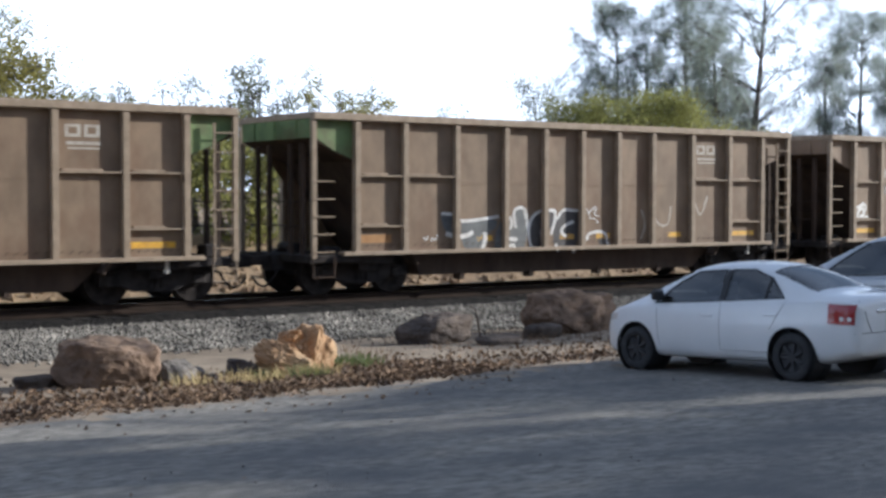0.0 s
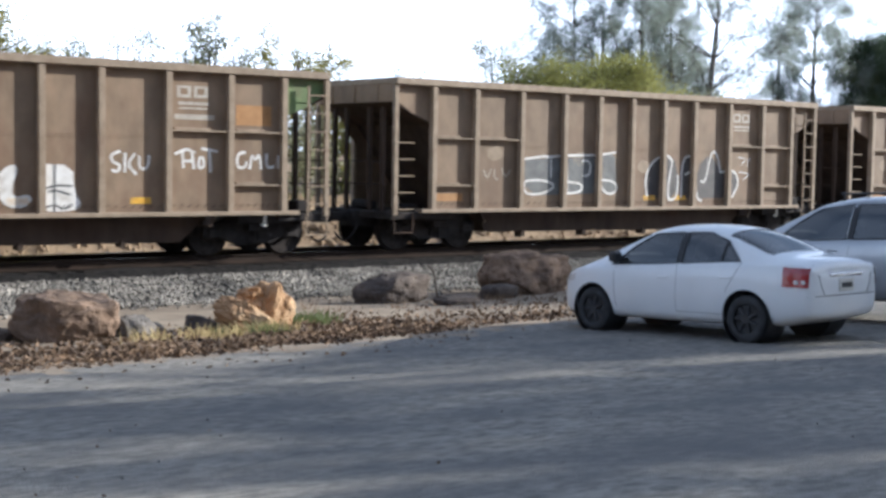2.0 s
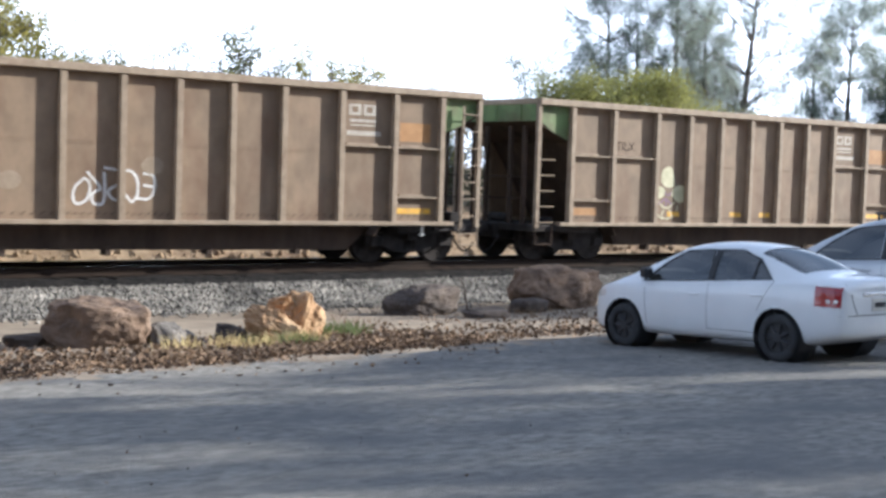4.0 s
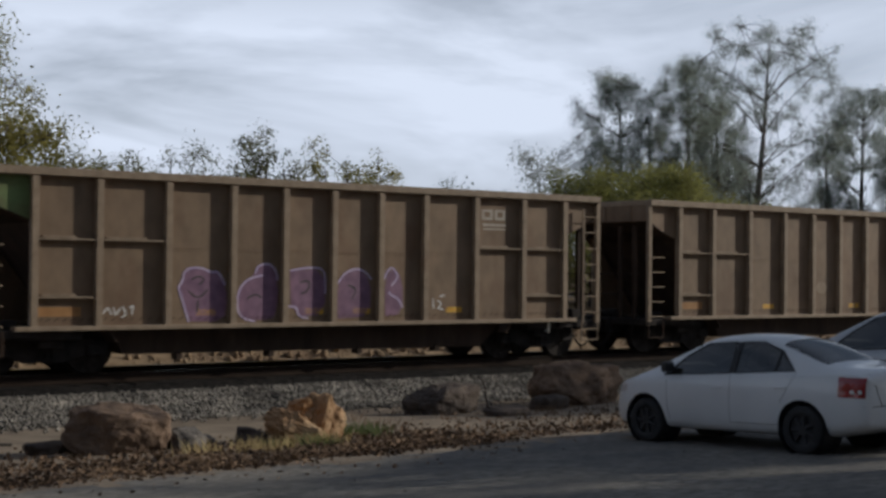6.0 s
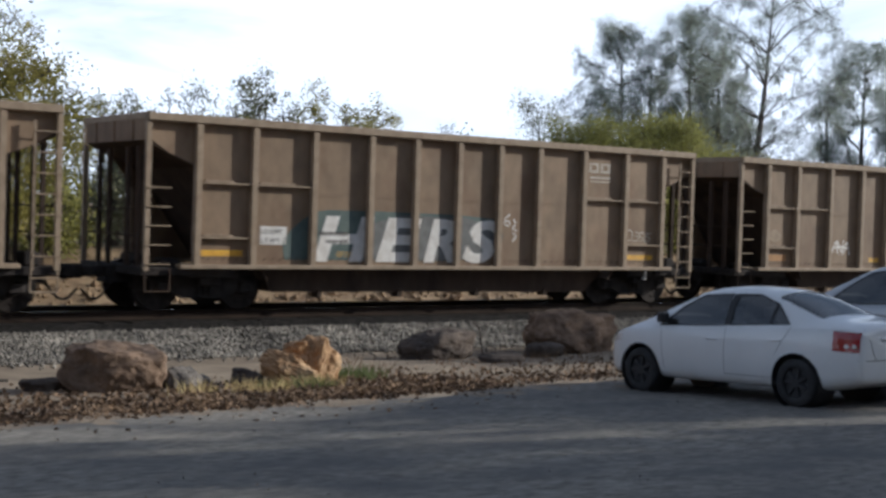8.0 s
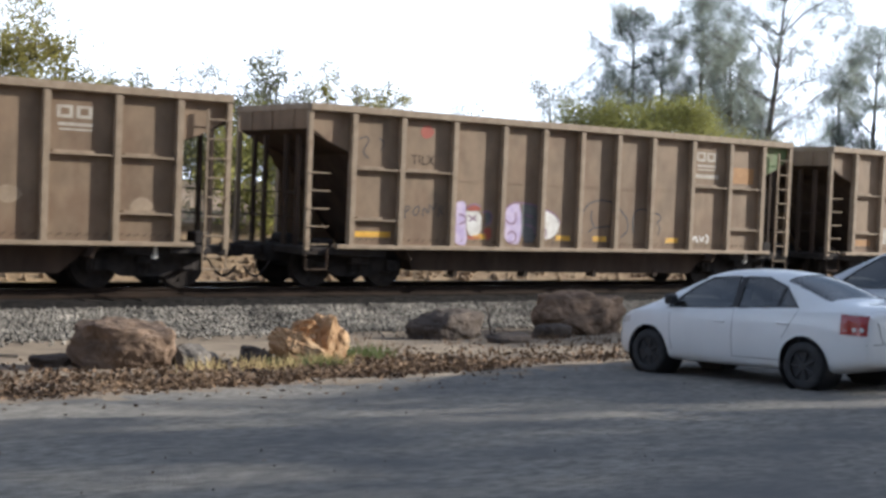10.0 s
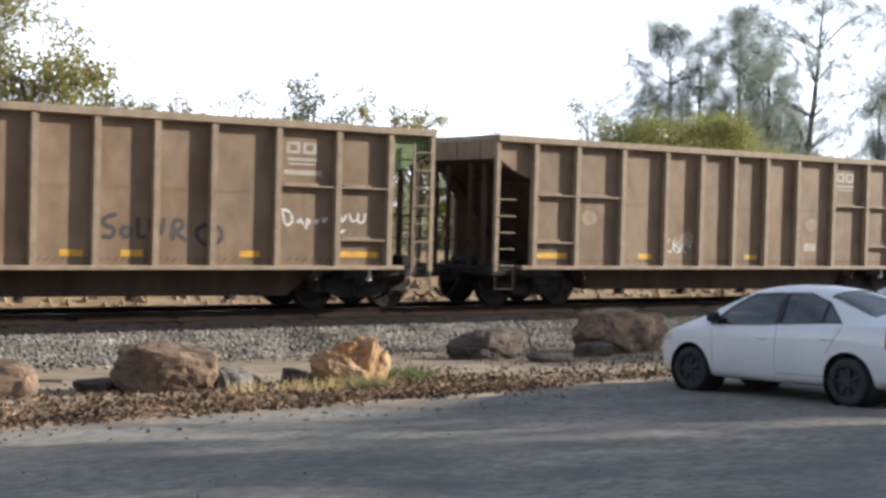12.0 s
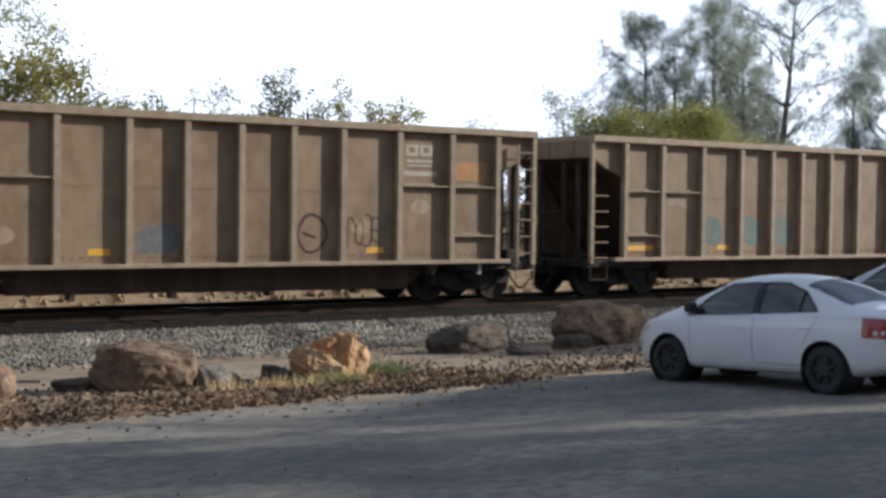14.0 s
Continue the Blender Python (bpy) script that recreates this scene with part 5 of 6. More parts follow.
def make_wheel(parent, x, y, r, name="wheel"):
    s = 1 if y > 0 else -1
    bm = bmesh.new()
    prof = [(0.62 * r, -0.08), (0.66 * r, -0.095), (0.93 * r, -0.09), (r, -0.055), (r, 0.055), (0.93 * r, 0.09), (0.66 * r, 0.095), (0.62 * r, 0.08)]
    n = 36
    rings = [[bm.verts.new((x + q * math.cos(a), y + s * p, r + q * math.sin(a))) for q, p in prof] for a in np.linspace(0, 2 * math.pi, n, endpoint=False)]
    for i in range(n):
        a, b = rings[i], rings[(i + 1) % n]
        for j in range(len(prof) - 1):
            bm.faces.new((a[j], a[j + 1], b[j + 1], b[j]))
    bmesh.ops.recalc_face_normals(bm, faces=bm.faces)
    tyre = part(name, bm, TYRE, parent, smooth=True)
    bm = bmesh.new()
    turn = pose(0, 0, 0, 90, 0, 0)
    bmesh.ops.create_cone(bm, cap_ends=True, segments=36, radius1=0.64 * r, radius2=0.64 * r, depth=0.08, matrix=Matrix.Translation((x, y + s * 0.005, r)) @ turn)
    for q in range(7):
        a = q * 2 * math.pi / 7
        d = Vector((math.cos(a), 0, math.sin(a)))
        c = Vector((x, y + s * 0.055, r))
        bar(bm, c + d * 0.03, c + d * 0.58 * r, 0.035, 6, 0.028)
    bar(bm, (x, y, r), (x, y + s * 0.085, r), 0.055, 12)
    part("rim", bm, RIM, tyre, "dull grey wheel cover")


def make_vehicle(name, label, paint, at, turn, tilt, spec):
    """spec: stations, belt, window outlines and the lamps of one kind of car."""
    car = thing(name, label, "car")
    car.matrix_world = pose(*at, 0, 0, turn) @ pose(0, 0, 0, 0, tilt, 0)
    bm = make_body(spec["stations"], 0.2, spec["belt"])
    body = part("body", bm, [paint, CABIN], car, smooth=True)
    body.modifiers.new("smooth", "SUBSURF").levels = spec["fine"]
    body.data = evaluated(body)
    body.modifiers.clear()
    solid = body.data.copy()
    probe = bpy.data.objects.new("probe", solid)
    scene.collection.objects.link(probe)
    r, base = spec["wheel"], spec["base"]
    bm = bmesh.new()
    bm.from_mesh(body.data)
    for x in (0.0, base):
        ring = [(x + (r + 0.05) * math.cos(a), r + 0.02 + (r + 0.05) * math.sin(a)) for a in np.linspace(0, 2 * math.pi, 40, endpoint=False)]
        for s in (-1, 1):
            take_out(bm, ring, (0, 2), lambda c: c.y * s > 0.45).free()
    panes = []
    for w, mat in zip(spec["windows"], spec["window_glass"]):
        for s in (-1, 1):
            panes.append(("side_window", take_out(bm, w, (0, 2), lambda c: c.y * s > 0.3), mat, "tinted side window"))
    for scr in spec["screens"]:
        if scr[4]:
            panes.append(("windscreen", take_out(bm, scr[:4], (0, 1), lambda c: c.z > 0.98), spec["screen_glass"], "tinted screen glass"))
        else:
            panes.append(("windscreen", take_out(bm, scr[:4], (1, 2), lambda c: c.x < -0.5), spec["screen_glass"], "tinted screen glass"))
    bm.to_mesh(body.data)
    bm.free()
    shell = body.modifiers.new("shell", "SOLIDIFY")
    shell.thickness, shell.offset, shell.material_offset, shell.material_offset_rim = 0.02, -1, 1, 1
    body.data = evaluated(body)
    body.modifiers.clear()
    body.data.shade_smooth()
    for name_, pane, mat, lab in panes:
        for v in pane.verts:
            v.co -= Vector((0, math.copysign(0.006, v.co.y), 0)) if name_ == "side_window" else Vector((0, 0, 0.005))
        part(name_, pane, mat, car, lab, smooth=True).visible_shadow = False
    # dark wheel housings and the cabin floor
    for x in (0.0, base):
        for s in (-1, 1):
            bm = bmesh.new()
            bmesh.ops.create_cone(bm, cap_ends=True, segments=28, radius1=r + 0.06, radius2=r + 0.06, depth=0.12, matrix=Matrix.Translation((x, s * (spec["track"] - 0.20), r + 0.02)) @ pose(0, 0, 0, 90, 0, 0))
            bmesh.ops.create_cone(bm, cap_ends=False, segments=28, radius1=r + 0.055, radius2=r + 0.055, depth=0.30, matrix=Matrix.Translation((x, s * (spec["track"] - 0.06), r + 0.02)) @ pose(0, 0, 0, 90, 0, 0))
            part("wheel_housing", bm, TRIM, car)
    bm = bmesh.new()
    box(bm, (spec["cabin"][0], -0.70, 0.30), (spec["cabin"][1], 0.70, spec["cabin"][2]), 0.03)
    part("cabin_floor", bm, CABIN, car)
    part("dashboard", made(box, (spec["dash"][0], -0.68, 0.55), (spec["dash"][1], 0.68, spec["dash"][2]), 0.06), CABIN, car)
    bpy.context.view_layer.update()

    def skin(x, z, s, off=0.0):
        hit, p, nrm, _ = probe.ray_cast(Vector((x, 3 * s, z)), Vector((0, -s, 0)))
        return (p + nrm * off) if hit else Vector((x, 0.7 * s, z))

    for xa, xb, za, zb in spec["pillars"]:
        for s in (-1, 1):
            bm = bmesh.new()
            grid = [[bm.verts.new(skin(x, z, s, 0.004)) for x in (xa, xb)] for z in np.linspace(za, zb, 7)]
            for a, b in zip(grid, grid[1:]):
                bm.faces.new((a[0], a[1], b[1], b[0]))
            bmesh.ops.recalc_face_normals(bm, faces=bm.faces)
            part("pillar_trim", bm, TRIM, car, smooth=True)
    for w in spec["windows"]:
        for s in (-1, 1):
            bm = bmesh.new()
            fine = []
            for p, q in zip(w, w[1:] + w[:1]):
                fine += [(p[0] + (q[0] - p[0]) * t, p[1] + (q[1] - p[1]) * t) for t in (0, 0.34, 0.67)]
            pts = [skin(x, z, s, 0.001) for x, z in fine]
            for p, q in zip(pts, pts[1:] + pts[:1]):
                bar(bm, p, q, 0.009, 5)
            part("window_trim", bm, TRIM, car)
    for s in (-1, 1):
        for x in (0.0, base):
            make_wheel(car, x, s * spec["track"], r)
        # mirror
        bm = bmesh.new()
        p = skin(spec["mirror"][0], spec["mirror"][1], s)
        box(bm, (p.x - 0.06, min(p.y, p.y + s * 0.17), p.z + 0.0), (p.x + 0.07, max(p.y, p.y + s * 0.17), p.z + 0.14), 0.03)
        part("mirror", bm, TRIM if spec["dark_mirror"] else paint, car)
        for x, z in spec["handles"]:
            p = skin(x, z, s)
            bm = bmesh.new()
            box(bm, (x - 0.09, p.y - 0.018, z - 0.014), (x + 0.09, p.y + 0.018, z + 0.014), 0.008)
            part("door_handle", bm, paint, car)
        for x0, z0, x1, z1 in spec["seams"]:
            bm = bmesh.new()
            pts = [skin(x0 + (x1 - x0) * t, z0 + (z1 - z0) * t, s, 0.0005) for t in np.linspace(0, 1, 9)]
            for p, q in zip(pts, pts[1:]):
                bar(bm, p, q, 0.003, 4)
            part("door_seam", bm, TRIM, car)
        # tail lamp wrapped round the corner
        (xa, xb, za, zb) = spec["tail"]
        bm = bmesh.new()
        grid = [[bm.verts.new(skin(x, z + (x - xa) * spec["tail_slant"], s, 0.012)) for x in np.linspace(xa, xb, 8)] for z in np.linspace(za, zb, 5)]
        for a, b in zip(grid, grid[1:]):
            for i in range(7):
                bm.faces.new((a[i], a[i + 1], b[i + 1], b[i]))
        bmesh.ops.recalc_face_normals(bm, faces=bm.faces)
        lamp = part("tail_lamp", bm, RED_LENS, car, "red tail lamp", smooth=True)
        bm = bmesh.new()
        p = skin(xa + 0.10, za + (zb - za) * 0.30, s, 0.02)
        for q in (0.0, 0.085):
            p = skin(xa + 0.05 + q, za + (zb - za) * 0.30, s, 0.013)
            bmesh.ops.create_uvsphere(bm, u_segments=10, v_segments=6, radius=0.035, matrix=Matrix.Translation(p) @ Matrix.Diagonal((1, 0.3, 0.8, 1)))
        part("reverse_lens", bm, CLEAR_LENS, lamp, "clear lamp lens")
        # head lamp
        (xa, xb, za, zb) = spec["head"]
        bm = bmesh.new()
        grid = [[bm.verts.new(skin(x, z - (x - xa) * 0.15, s, 0.008)) for x in np.linspace(xa, xb, 6)] for z in np.linspace(za, zb, 4)]
        for a, b in zip(grid, grid[1:]):
            for i in range(5):
                bm.faces.new((a[i], a[i + 1], b[i + 1], b[i]))
        bmesh.ops.recalc_face_normals(bm, faces=bm.faces)
        part("head_lamp", bm, CLEAR_LENS, car, "clear head lamp", smooth=True)
        # seats
        for x in spec["seats"]:
            bm = bmesh.new()
            box(bm, (x - 0.1, s * 0.36 - 0.22, 0.5), (x + 0.06, s * 0.36 + 0.22, spec["seat_top"]), 0.05)
            box(bm, (x - 0.12, s * 0.36 - 0.12, spec["seat_top"]), (x - 0.03, s * 0.36 + 0.12, spec["seat_top"] + 0.17), 0.035)
            part("seat", bm, SEAT, car)
    # rear plate, boot trim and bumper line
    xr, zp = spec["plate"]
    hit, p, nrm, _ = probe.ray_cast(Vector((-3, 0, zp)), Vector((1, 0, 0)))
    xr = p.x if hit else xr
    bm = bmesh.new()
    box(bm, (xr - 0.012, -0.155, zp - 0.075), (xr + 0.02, 0.155, zp + 0.075), 0.008)
    number = part("number_plate", bm, WHITE_METAL, car, "pale number plate")
    bm = bmesh.new()
    box(bm, (xr - 0.016, -0.11, zp - 0.03), (xr - 0.008, 0.11, zp + 0.03))
    part("plate_bars", bm, TRIM, number)
    hit, p, nrm, _ = probe.ray_cast(Vector((-3, 0, zp + 0.13)), Vector((1, 0, 0)))
    bm = bmesh.new()
    xq = p.x if hit else xr
    box(bm, (xq - 0.02, -0.34, zp + 0.105), (xq + 0.03, 0.34, zp + 0.15), 0.012)
    part("boot_trim", bm, spec["garnish"], car)
    bm = bmesh.new()
    pts = []
    for y in np.linspace(-0.72, 0.72, 13):
        hit, p, nrm, _ = probe.ray_cast(Vector((-3, y, spec["bumper_z"])), Vector((1, 0, 0)))
        if hit:
            pts.append(p + nrm * 0.0)
    for p, q in zip(pts, pts[1:]):
        bar(bm, p, q, 0.006, 4)
    part("bumper_seam", bm, TRIM, car)
    # boot lid seam
    bm = bmesh.new()
    for s in (-1, 1):
        line = []
        for y, z in spec["lid"]:
            hit, p, nrm, _ = probe.ray_cast(Vector((-3, s * y, z)), Vector((1, 0, 0)))
            if hit:
                line.append(p + nrm * 0.001)
        for p, q in zip(line, line[1:]):
            bar(bm, p, q, 0.005, 4)
    part("boot_seam", bm, TRIM, car)
    bpy.data.objects.remove(probe)
    return car


SEDAN = dict(
    # x, half width, top, roof-edge half width, roof-edge drop, underside
    stations=[(-0.88, 0.66, 0.93, 0.53, 0.05, 0.36), (-0.81, 0.755, 1.02, 0.58, 0.04, 0.31), (-0.62, 0.79, 1.055, 0.64, 0.04, 0.27), (-0.36, 0.825, 1.075, 0.66, 0.045, 0.20), (-0.10, 0.84, 1.18, 0.62, 0.07, 0.19),
              (0.20, 0.845, 1.315, 0.59, 0.085, 0.19), (0.50, 0.845, 1.41, 0.575, 0.10, 0.19), (0.90, 0.845, 1.455, 0.575, 0.105, 0.19), (1.30, 0.845, 1.46, 0.58, 0.105, 0.19), (1.65, 0.845, 1.425, 0.585, 0.10, 0.19),
              (1.95, 0.845, 1.31, 0.60, 0.085, 0.19), (2.30, 0.84, 1.14, 0.63, 0.06, 0.19), (2.58, 0.835, 1.01, 0.66, 0.05, 0.19), (2.85, 0.81, 0.94, 0.63, 0.05, 0.19), (3.06, 0.755, 0.865, 0.56, 0.06, 0.20),
              (3.22, 0.66, 0.77, 0.46, 0.07, 0.21), (3.32, 0.53, 0.65, 0.38, 0.06, 0.24), (3.36, 0.42, 0.56, 0.30, 0.05, 0.28)],
    belt=lambda x: 0.96 - 0.035 * (x + 0.3), fine=4, wheel=0.295, base=2.55, track=0.735,
    windows=[[(0.12, 0.995), (1.04, 0.955), (1.06, 1.345), (0.72, 1.345), (0.40, 1.24)], [(1.12, 0.95), (2.24, 0.905), (1.92, 1.16), (1.62, 1.32), (1.14, 1.345)]],
    window_glass=[GLASS, GLASS],
    screens=[[(-0.24, -0.58), (-0.24, 0.58), (0.44, 0.52), (0.44, -0.52), True], [(2.52, 0.62), (2.52, -0.62), (1.75, -0.53), (1.75, 0.53), True]],
    cabin=(0.1, 2.5, 0.62), dash=(1.98, 2.45, 0.94), pillars=((1.035, 1.125, 0.955, 1.345), (0.40, 0.43, 0.985, 1.25)), screen_glass=GLASS, mirror=(2.12, 0.95), dark_mirror=True, handles=[(0.30, 0.80), (1.30, 0.77)],
    seams=[(1.09, 0.98, 1.09, 0.34), (0.30, 0.62, 0.08, 0.98), (1.09, 0.34, 0.36, 0.34), (2.18, 0.90, 2.12, 0.34)],
    tail=(-0.83, -0.52, 0.70, 0.93), tail_slant=0.05, head=(2.92, 3.14, 0.68, 0.77), seats=(0.45, 1.35), seat_top=1.0, plate=(-0.86, 0.72), garnish=CHROME, bumper_z=0.60, lid=((0.56, 0.97), (0.55, 0.85), (0.50, 0.70), (0.44, 0.61)))
WAGON = dict(
    stations=[(-1.05, 0.70, 1.45, 0.50, 0.10, 0.40), (-1.0, 0.84, 1.60, 0.58, 0.10, 0.30), (-0.85, 0.92, 1.68, 0.62, 0.10, 0.25), (-0.4, 0.955, 1.715, 0.66, 0.10, 0.24), (0.3, 0.96, 1.74, 0.67, 0.10, 0.24),
              (1.0, 0.96, 1.745, 0.67, 0.10, 0.24), (1.6, 0.96, 1.72, 0.67, 0.10, 0.24), (2.0, 0.96, 1.62, 0.67, 0.10, 0.24), (2.4, 0.955, 1.44, 0.69, 0.08, 0.24), (2.85, 0.95, 1.20, 0.72, 0.06, 0.24),
              (3.2, 0.93, 1.10, 0.74, 0.06, 0.24), (3.55, 0.88, 1.02, 0.70, 0.07, 0.25), (3.78, 0.76, 0.85, 0.58, 0.08, 0.28), (3.85, 0.6, 0.72, 0.45, 0.06, 0.32)],
    belt=lambda x: 1.10 - 0.02 * x, fine=3, wheel=0.345, base=2.95, track=0.83,
    windows=[[(-0.75, 1.15), (0.15, 1.14), (0.15, 1.60), (-0.62, 1.58)], [(0.22, 1.14), (1.20, 1.12), (1.20, 1.615), (0.22, 1.605)], [(1.27, 1.12), (2.55, 1.08), (2.2, 1.34), (1.85, 1.55), (1.27, 1.61)]],
    window_glass=[PRIVACY_GLASS, PRIVACY_GLASS, GLASS],
    screens=[[(-0.60, 1.20), (0.60, 1.20), (0.52, 1.52), (-0.52, 1.52), False], [(2.82, 0.68), (2.82, -0.68), (2.02, -0.60), (2.02, 0.60), True]],
    cabin=(-0.5, 2.7, 0.7), dash=(2.2, 2.7, 1.08), pillars=((0.14, 0.23, 1.14, 1.60), (1.19, 1.28, 1.12, 1.61)), screen_glass=GLASS, mirror=(2.45, 1.10), dark_mirror=False, handles=[(0.45, 0.98), (1.5, 0.96)],
    seams=[(1.235, 1.10, 1.235, 0.42), (0.18, 1.10, 0.18, 0.42)], tail=(-1.02, -0.85, 1.0, 1.35), tail_slant=0.0, head=(3.3, 3.65, 0.78, 0.92), seats=(0.2, 1.5), seat_top=1.15,
    plate=(-1.05, 0.85), garnish=CHROME, bumper_z=0.62, lid=((0.70, 1.15), (0.70, 0.9), (0.68, 0.65)))

make_vehicle("sedan", "small white four-door sedan parked on the gravel lot", CAR_WHITE, (13.99, 10.81, -0.19), 92.4, 2.4, SEDAN)
wagon = make_vehicle("sport_utility_vehicle", "silver sport utility vehicle parked beside the white sedan", CAR_SILVER, (17.3, 10.35, -0.10), 92.4, 2.4, WAGON)
bm = bmesh.new()
for s in (-1, 1):
    bar(bm, (-0.5, s * 0.60, 1.755), (1.55, s * 0.60, 1.77), 0.018, 6)
    for x in (-0.5, 0.5, 1.5):
        bar(bm, (x, s * 0.60, 1.66), (x, s * 0.60, 1.76), 0.018, 6)
part("roof_rail", bm, TRIM, wagon, "black roof rails")


# ---- rocks, verge ----
def make_rock(name, label, material, at, size, seed, turn=0.0, sharp=0.25, level=4, group="rocks along the verge", boxy=3.0):
    bm = bmesh.new()
    bmesh.ops.create_icosphere(bm, subdivisions=level, radius=1.0)
    o = Vector((seed * 3.1, seed * 1.7, seed * 0.9))
    r = rand(seed)
    planes = [(Vector(r.normal(size=3)).normalized(), r.uniform(0.74, 0.98)) for _ in range(7)]
    for v in bm.verts:
        d = v.co.normalized()
        p = Vector([math.copysign(abs(c) ** (2 / boxy), c) for c in d])
        p = p / max(abs(c) for c in p) * (0.55 + 0.45 * max(abs(c) for c in d))
        for nrm, far in planes:
            e = p.dot(nrm) - far
            if e > 0:
                p -= nrm * e * 0.85
        k = 1 + sharp * (noise.noise(d * 1.3 + o) + 0.55 * noise.noise(d * 3.1 + o) + 0.28 * noise.noise(d * 7 + o) + 0.14 * noise.noise(d * 15 + o))
        v.co = Vector([a * b * k for a, b in zip(p, size)])
    ob = finish(name, bm, material, smooth=False)
    ob.matrix_world = pose(*at, 0, 0, turn)
    return tagged(ob, label, "rock", group)


def gz(x, y):
    return float(ground_z(x, y))


make_rock("boulder", "large reddish-brown boulder on the dirt verge", BROWN_ROCK, (7.18, 17.35, gz(7, 17.35) + 0.20), (0.66, 0.52, 0.43), 1, turn=-8, sharp=0.17, boxy=2.4, level=5)
make_rock("stone", "small grey stone beside the boulder", GREY_ROCK, (8.05, 17.05, gz(8, 17.05) + 0.08), (0.27, 0.24, 0.22), 2, sharp=0.2, level=4)
make_rock("stone", "small dark grey stone in leaf litter", GREY_ROCK, (8.42, 17.25, gz(8, 17.2) + 0.04), (0.15, 0.14, 0.13), 3, sharp=0.25, level=3)
rock = make_rock("golden_rock", "sunlit golden ochre rock, upright broken block", GOLD_ROCK, (10.16, 17.05, gz(10, 17) + 0.22), (0.30, 0.27, 0.40), 14, sharp=0.28, boxy=2.3, level=5)
rock.matrix_world = pose(10.20, 17.05, gz(10, 17) + 0.22, 0, 22, 20)
rock = make_rock("golden_rock", "small ochre lump on top of broken rocks", GOLD_ROCK, (9.88, 17.12, gz(9.9, 17.1) + 0.42), (0.22, 0.22, 0.17), 16, turn=35, sharp=0.40, boxy=2.2, level=4)
rock = make_rock("golden_rock", "sunlit golden ochre wedge leaning on a block", GOLD_ROCK, (9.62, 16.74, gz(9.7, 16.7) + 0.15), (0.46, 0.24, 0.20), 15, sharp=0.26, boxy=2.5, level=5)
rock.matrix_world = pose(9.60, 16.74, gz(9.7, 16.7) + 0.15, -18, 28, -18)
make_rock("stone", "low dark stone in the verge", DARK_ROCK, (9.2, 17.3, gz(9.2, 17.3) + 0.06), (0.22, 0.2, 0.16), 18, sharp=0.25, level=3)
make_rock("boulder", "low dark shaded boulder on the verge", DARK_ROCK, (14.45, 20.0, gz(14, 20) + 0.20), (0.62, 0.50, 0.36), 6, turn=10, sharp=0.16, boxy=2.2, level=5)
make_rock("boulder", "large brown boulder in tree shade", BROWN_ROCK, (17.95, 20.25, gz(18, 20.2) + 0.26), (0.90, 0.66, 0.58), 7, turn=15, sharp=0.18, boxy=2.15, level=5)
make_rock("boulder", "brown boulder at the verge's edge", BROWN_ROCK, (5.05, 17.5, gz(5.2, 17.5) + 0.12), (0.38, 0.40, 0.33), 8, sharp=0.18)
make_rock("stone", "dark flat stone on the verge", DARK_ROCK, (15.0, 18.7, gz(15, 18.7) + 0.04), (0.42, 0.3, 0.13), 9, sharp=0.2, level=3)
make_rock("stone", "dark stone beside the brown boulder", DARK_ROCK, (16.7, 19.6, gz(16.7, 19.6) + 0.06), (0.34, 0.28, 0.2), 10, sharp=0.2, level=3)
make_rock("stone", "pale grey stone on the verge", GREY_ROCK, (15.6, 19.4, gz(15.6, 19.4) + 0.03), (0.13, 0.12, 0.08), 11, sharp=0.2, level=3)
make_rock("stone", "low dark stone behind the boulder", DARK_ROCK, (6.35, 17.7, gz(6.2, 17.7) + 0.06), (0.30, 0.2, 0.12), 12, sharp=0.2, level=3)

# bent iron rod and a black hose
bm = bmesh.new()
pts = smooth_line([(0, 0), (-0.10, 0.35), (-0.18, 0.62), (-0.38, 0.72)], 2)
for p, q in zip(pts, pts[1:]):
    bar(bm, (p.x, 0, p.y), (q.x, 0, q.y), 0.014)
rod = finish("iron_rod", bm, IRON)
rod.matrix_world = pose(14.95, 19.2, gz(14.95, 19.2) - 0.02, 0, 0, 20)
tagged(rod, "bent rusty iron rod standing in the verge", "iron rod")
bm = bmesh.new()
pts = smooth_line([(3.2, 0.16), (4.3, 0.15), (5.0, 0.12), (5.7, 0.07), (6.3, 0.03)], 3)
for p, q in zip(pts, pts[1:]):
    bar(bm, (p.x, 18.9, p.y - 0.53), (q.x, 18.9, q.y - 0.53), 0.022)
tagged(finish("hose", bm, PIPE), "thin black hose lying over the verge", "hose")


def cards(name, centres, normals_spread, length, width, material, label, category, seed, lift=0.0, kind="stuff"):
    """Many small four-cornered leaves, each folded along its middle."""
    r = rand(seed)
    n = len(centres)
    c = np.asarray(centres, float)
    d = r.normal(size=(n, 3))
    d[:, 2] *= normals_spread
    d /= np.linalg.norm(d, axis=1)[:, None]
    u = r.normal(size=(n, 3))
    u = np.cross(d, u)
    u /= np.linalg.norm(u, axis=1)[:, None]
    w = np.cross(d, u)
    le = (length * r.uniform(0.6, 1.3, n))[:, None] / 2
    wi = (width * r.uniform(0.6, 1.3, n))[:, None] / 2
    v = np.stack([c - d * le, c + u * wi + w * wi * 0.3, c + d * le, c - u * wi + w * wi * 0.3], 1).reshape(-1, 3)
    if lift:
        v[:, 2] += lift
    f = np.arange(4 * n).reshape(-1, 4)
    return tagged(mesh_object(name, v.tolist(), f.tolist(), material), label, category, kind=kind)


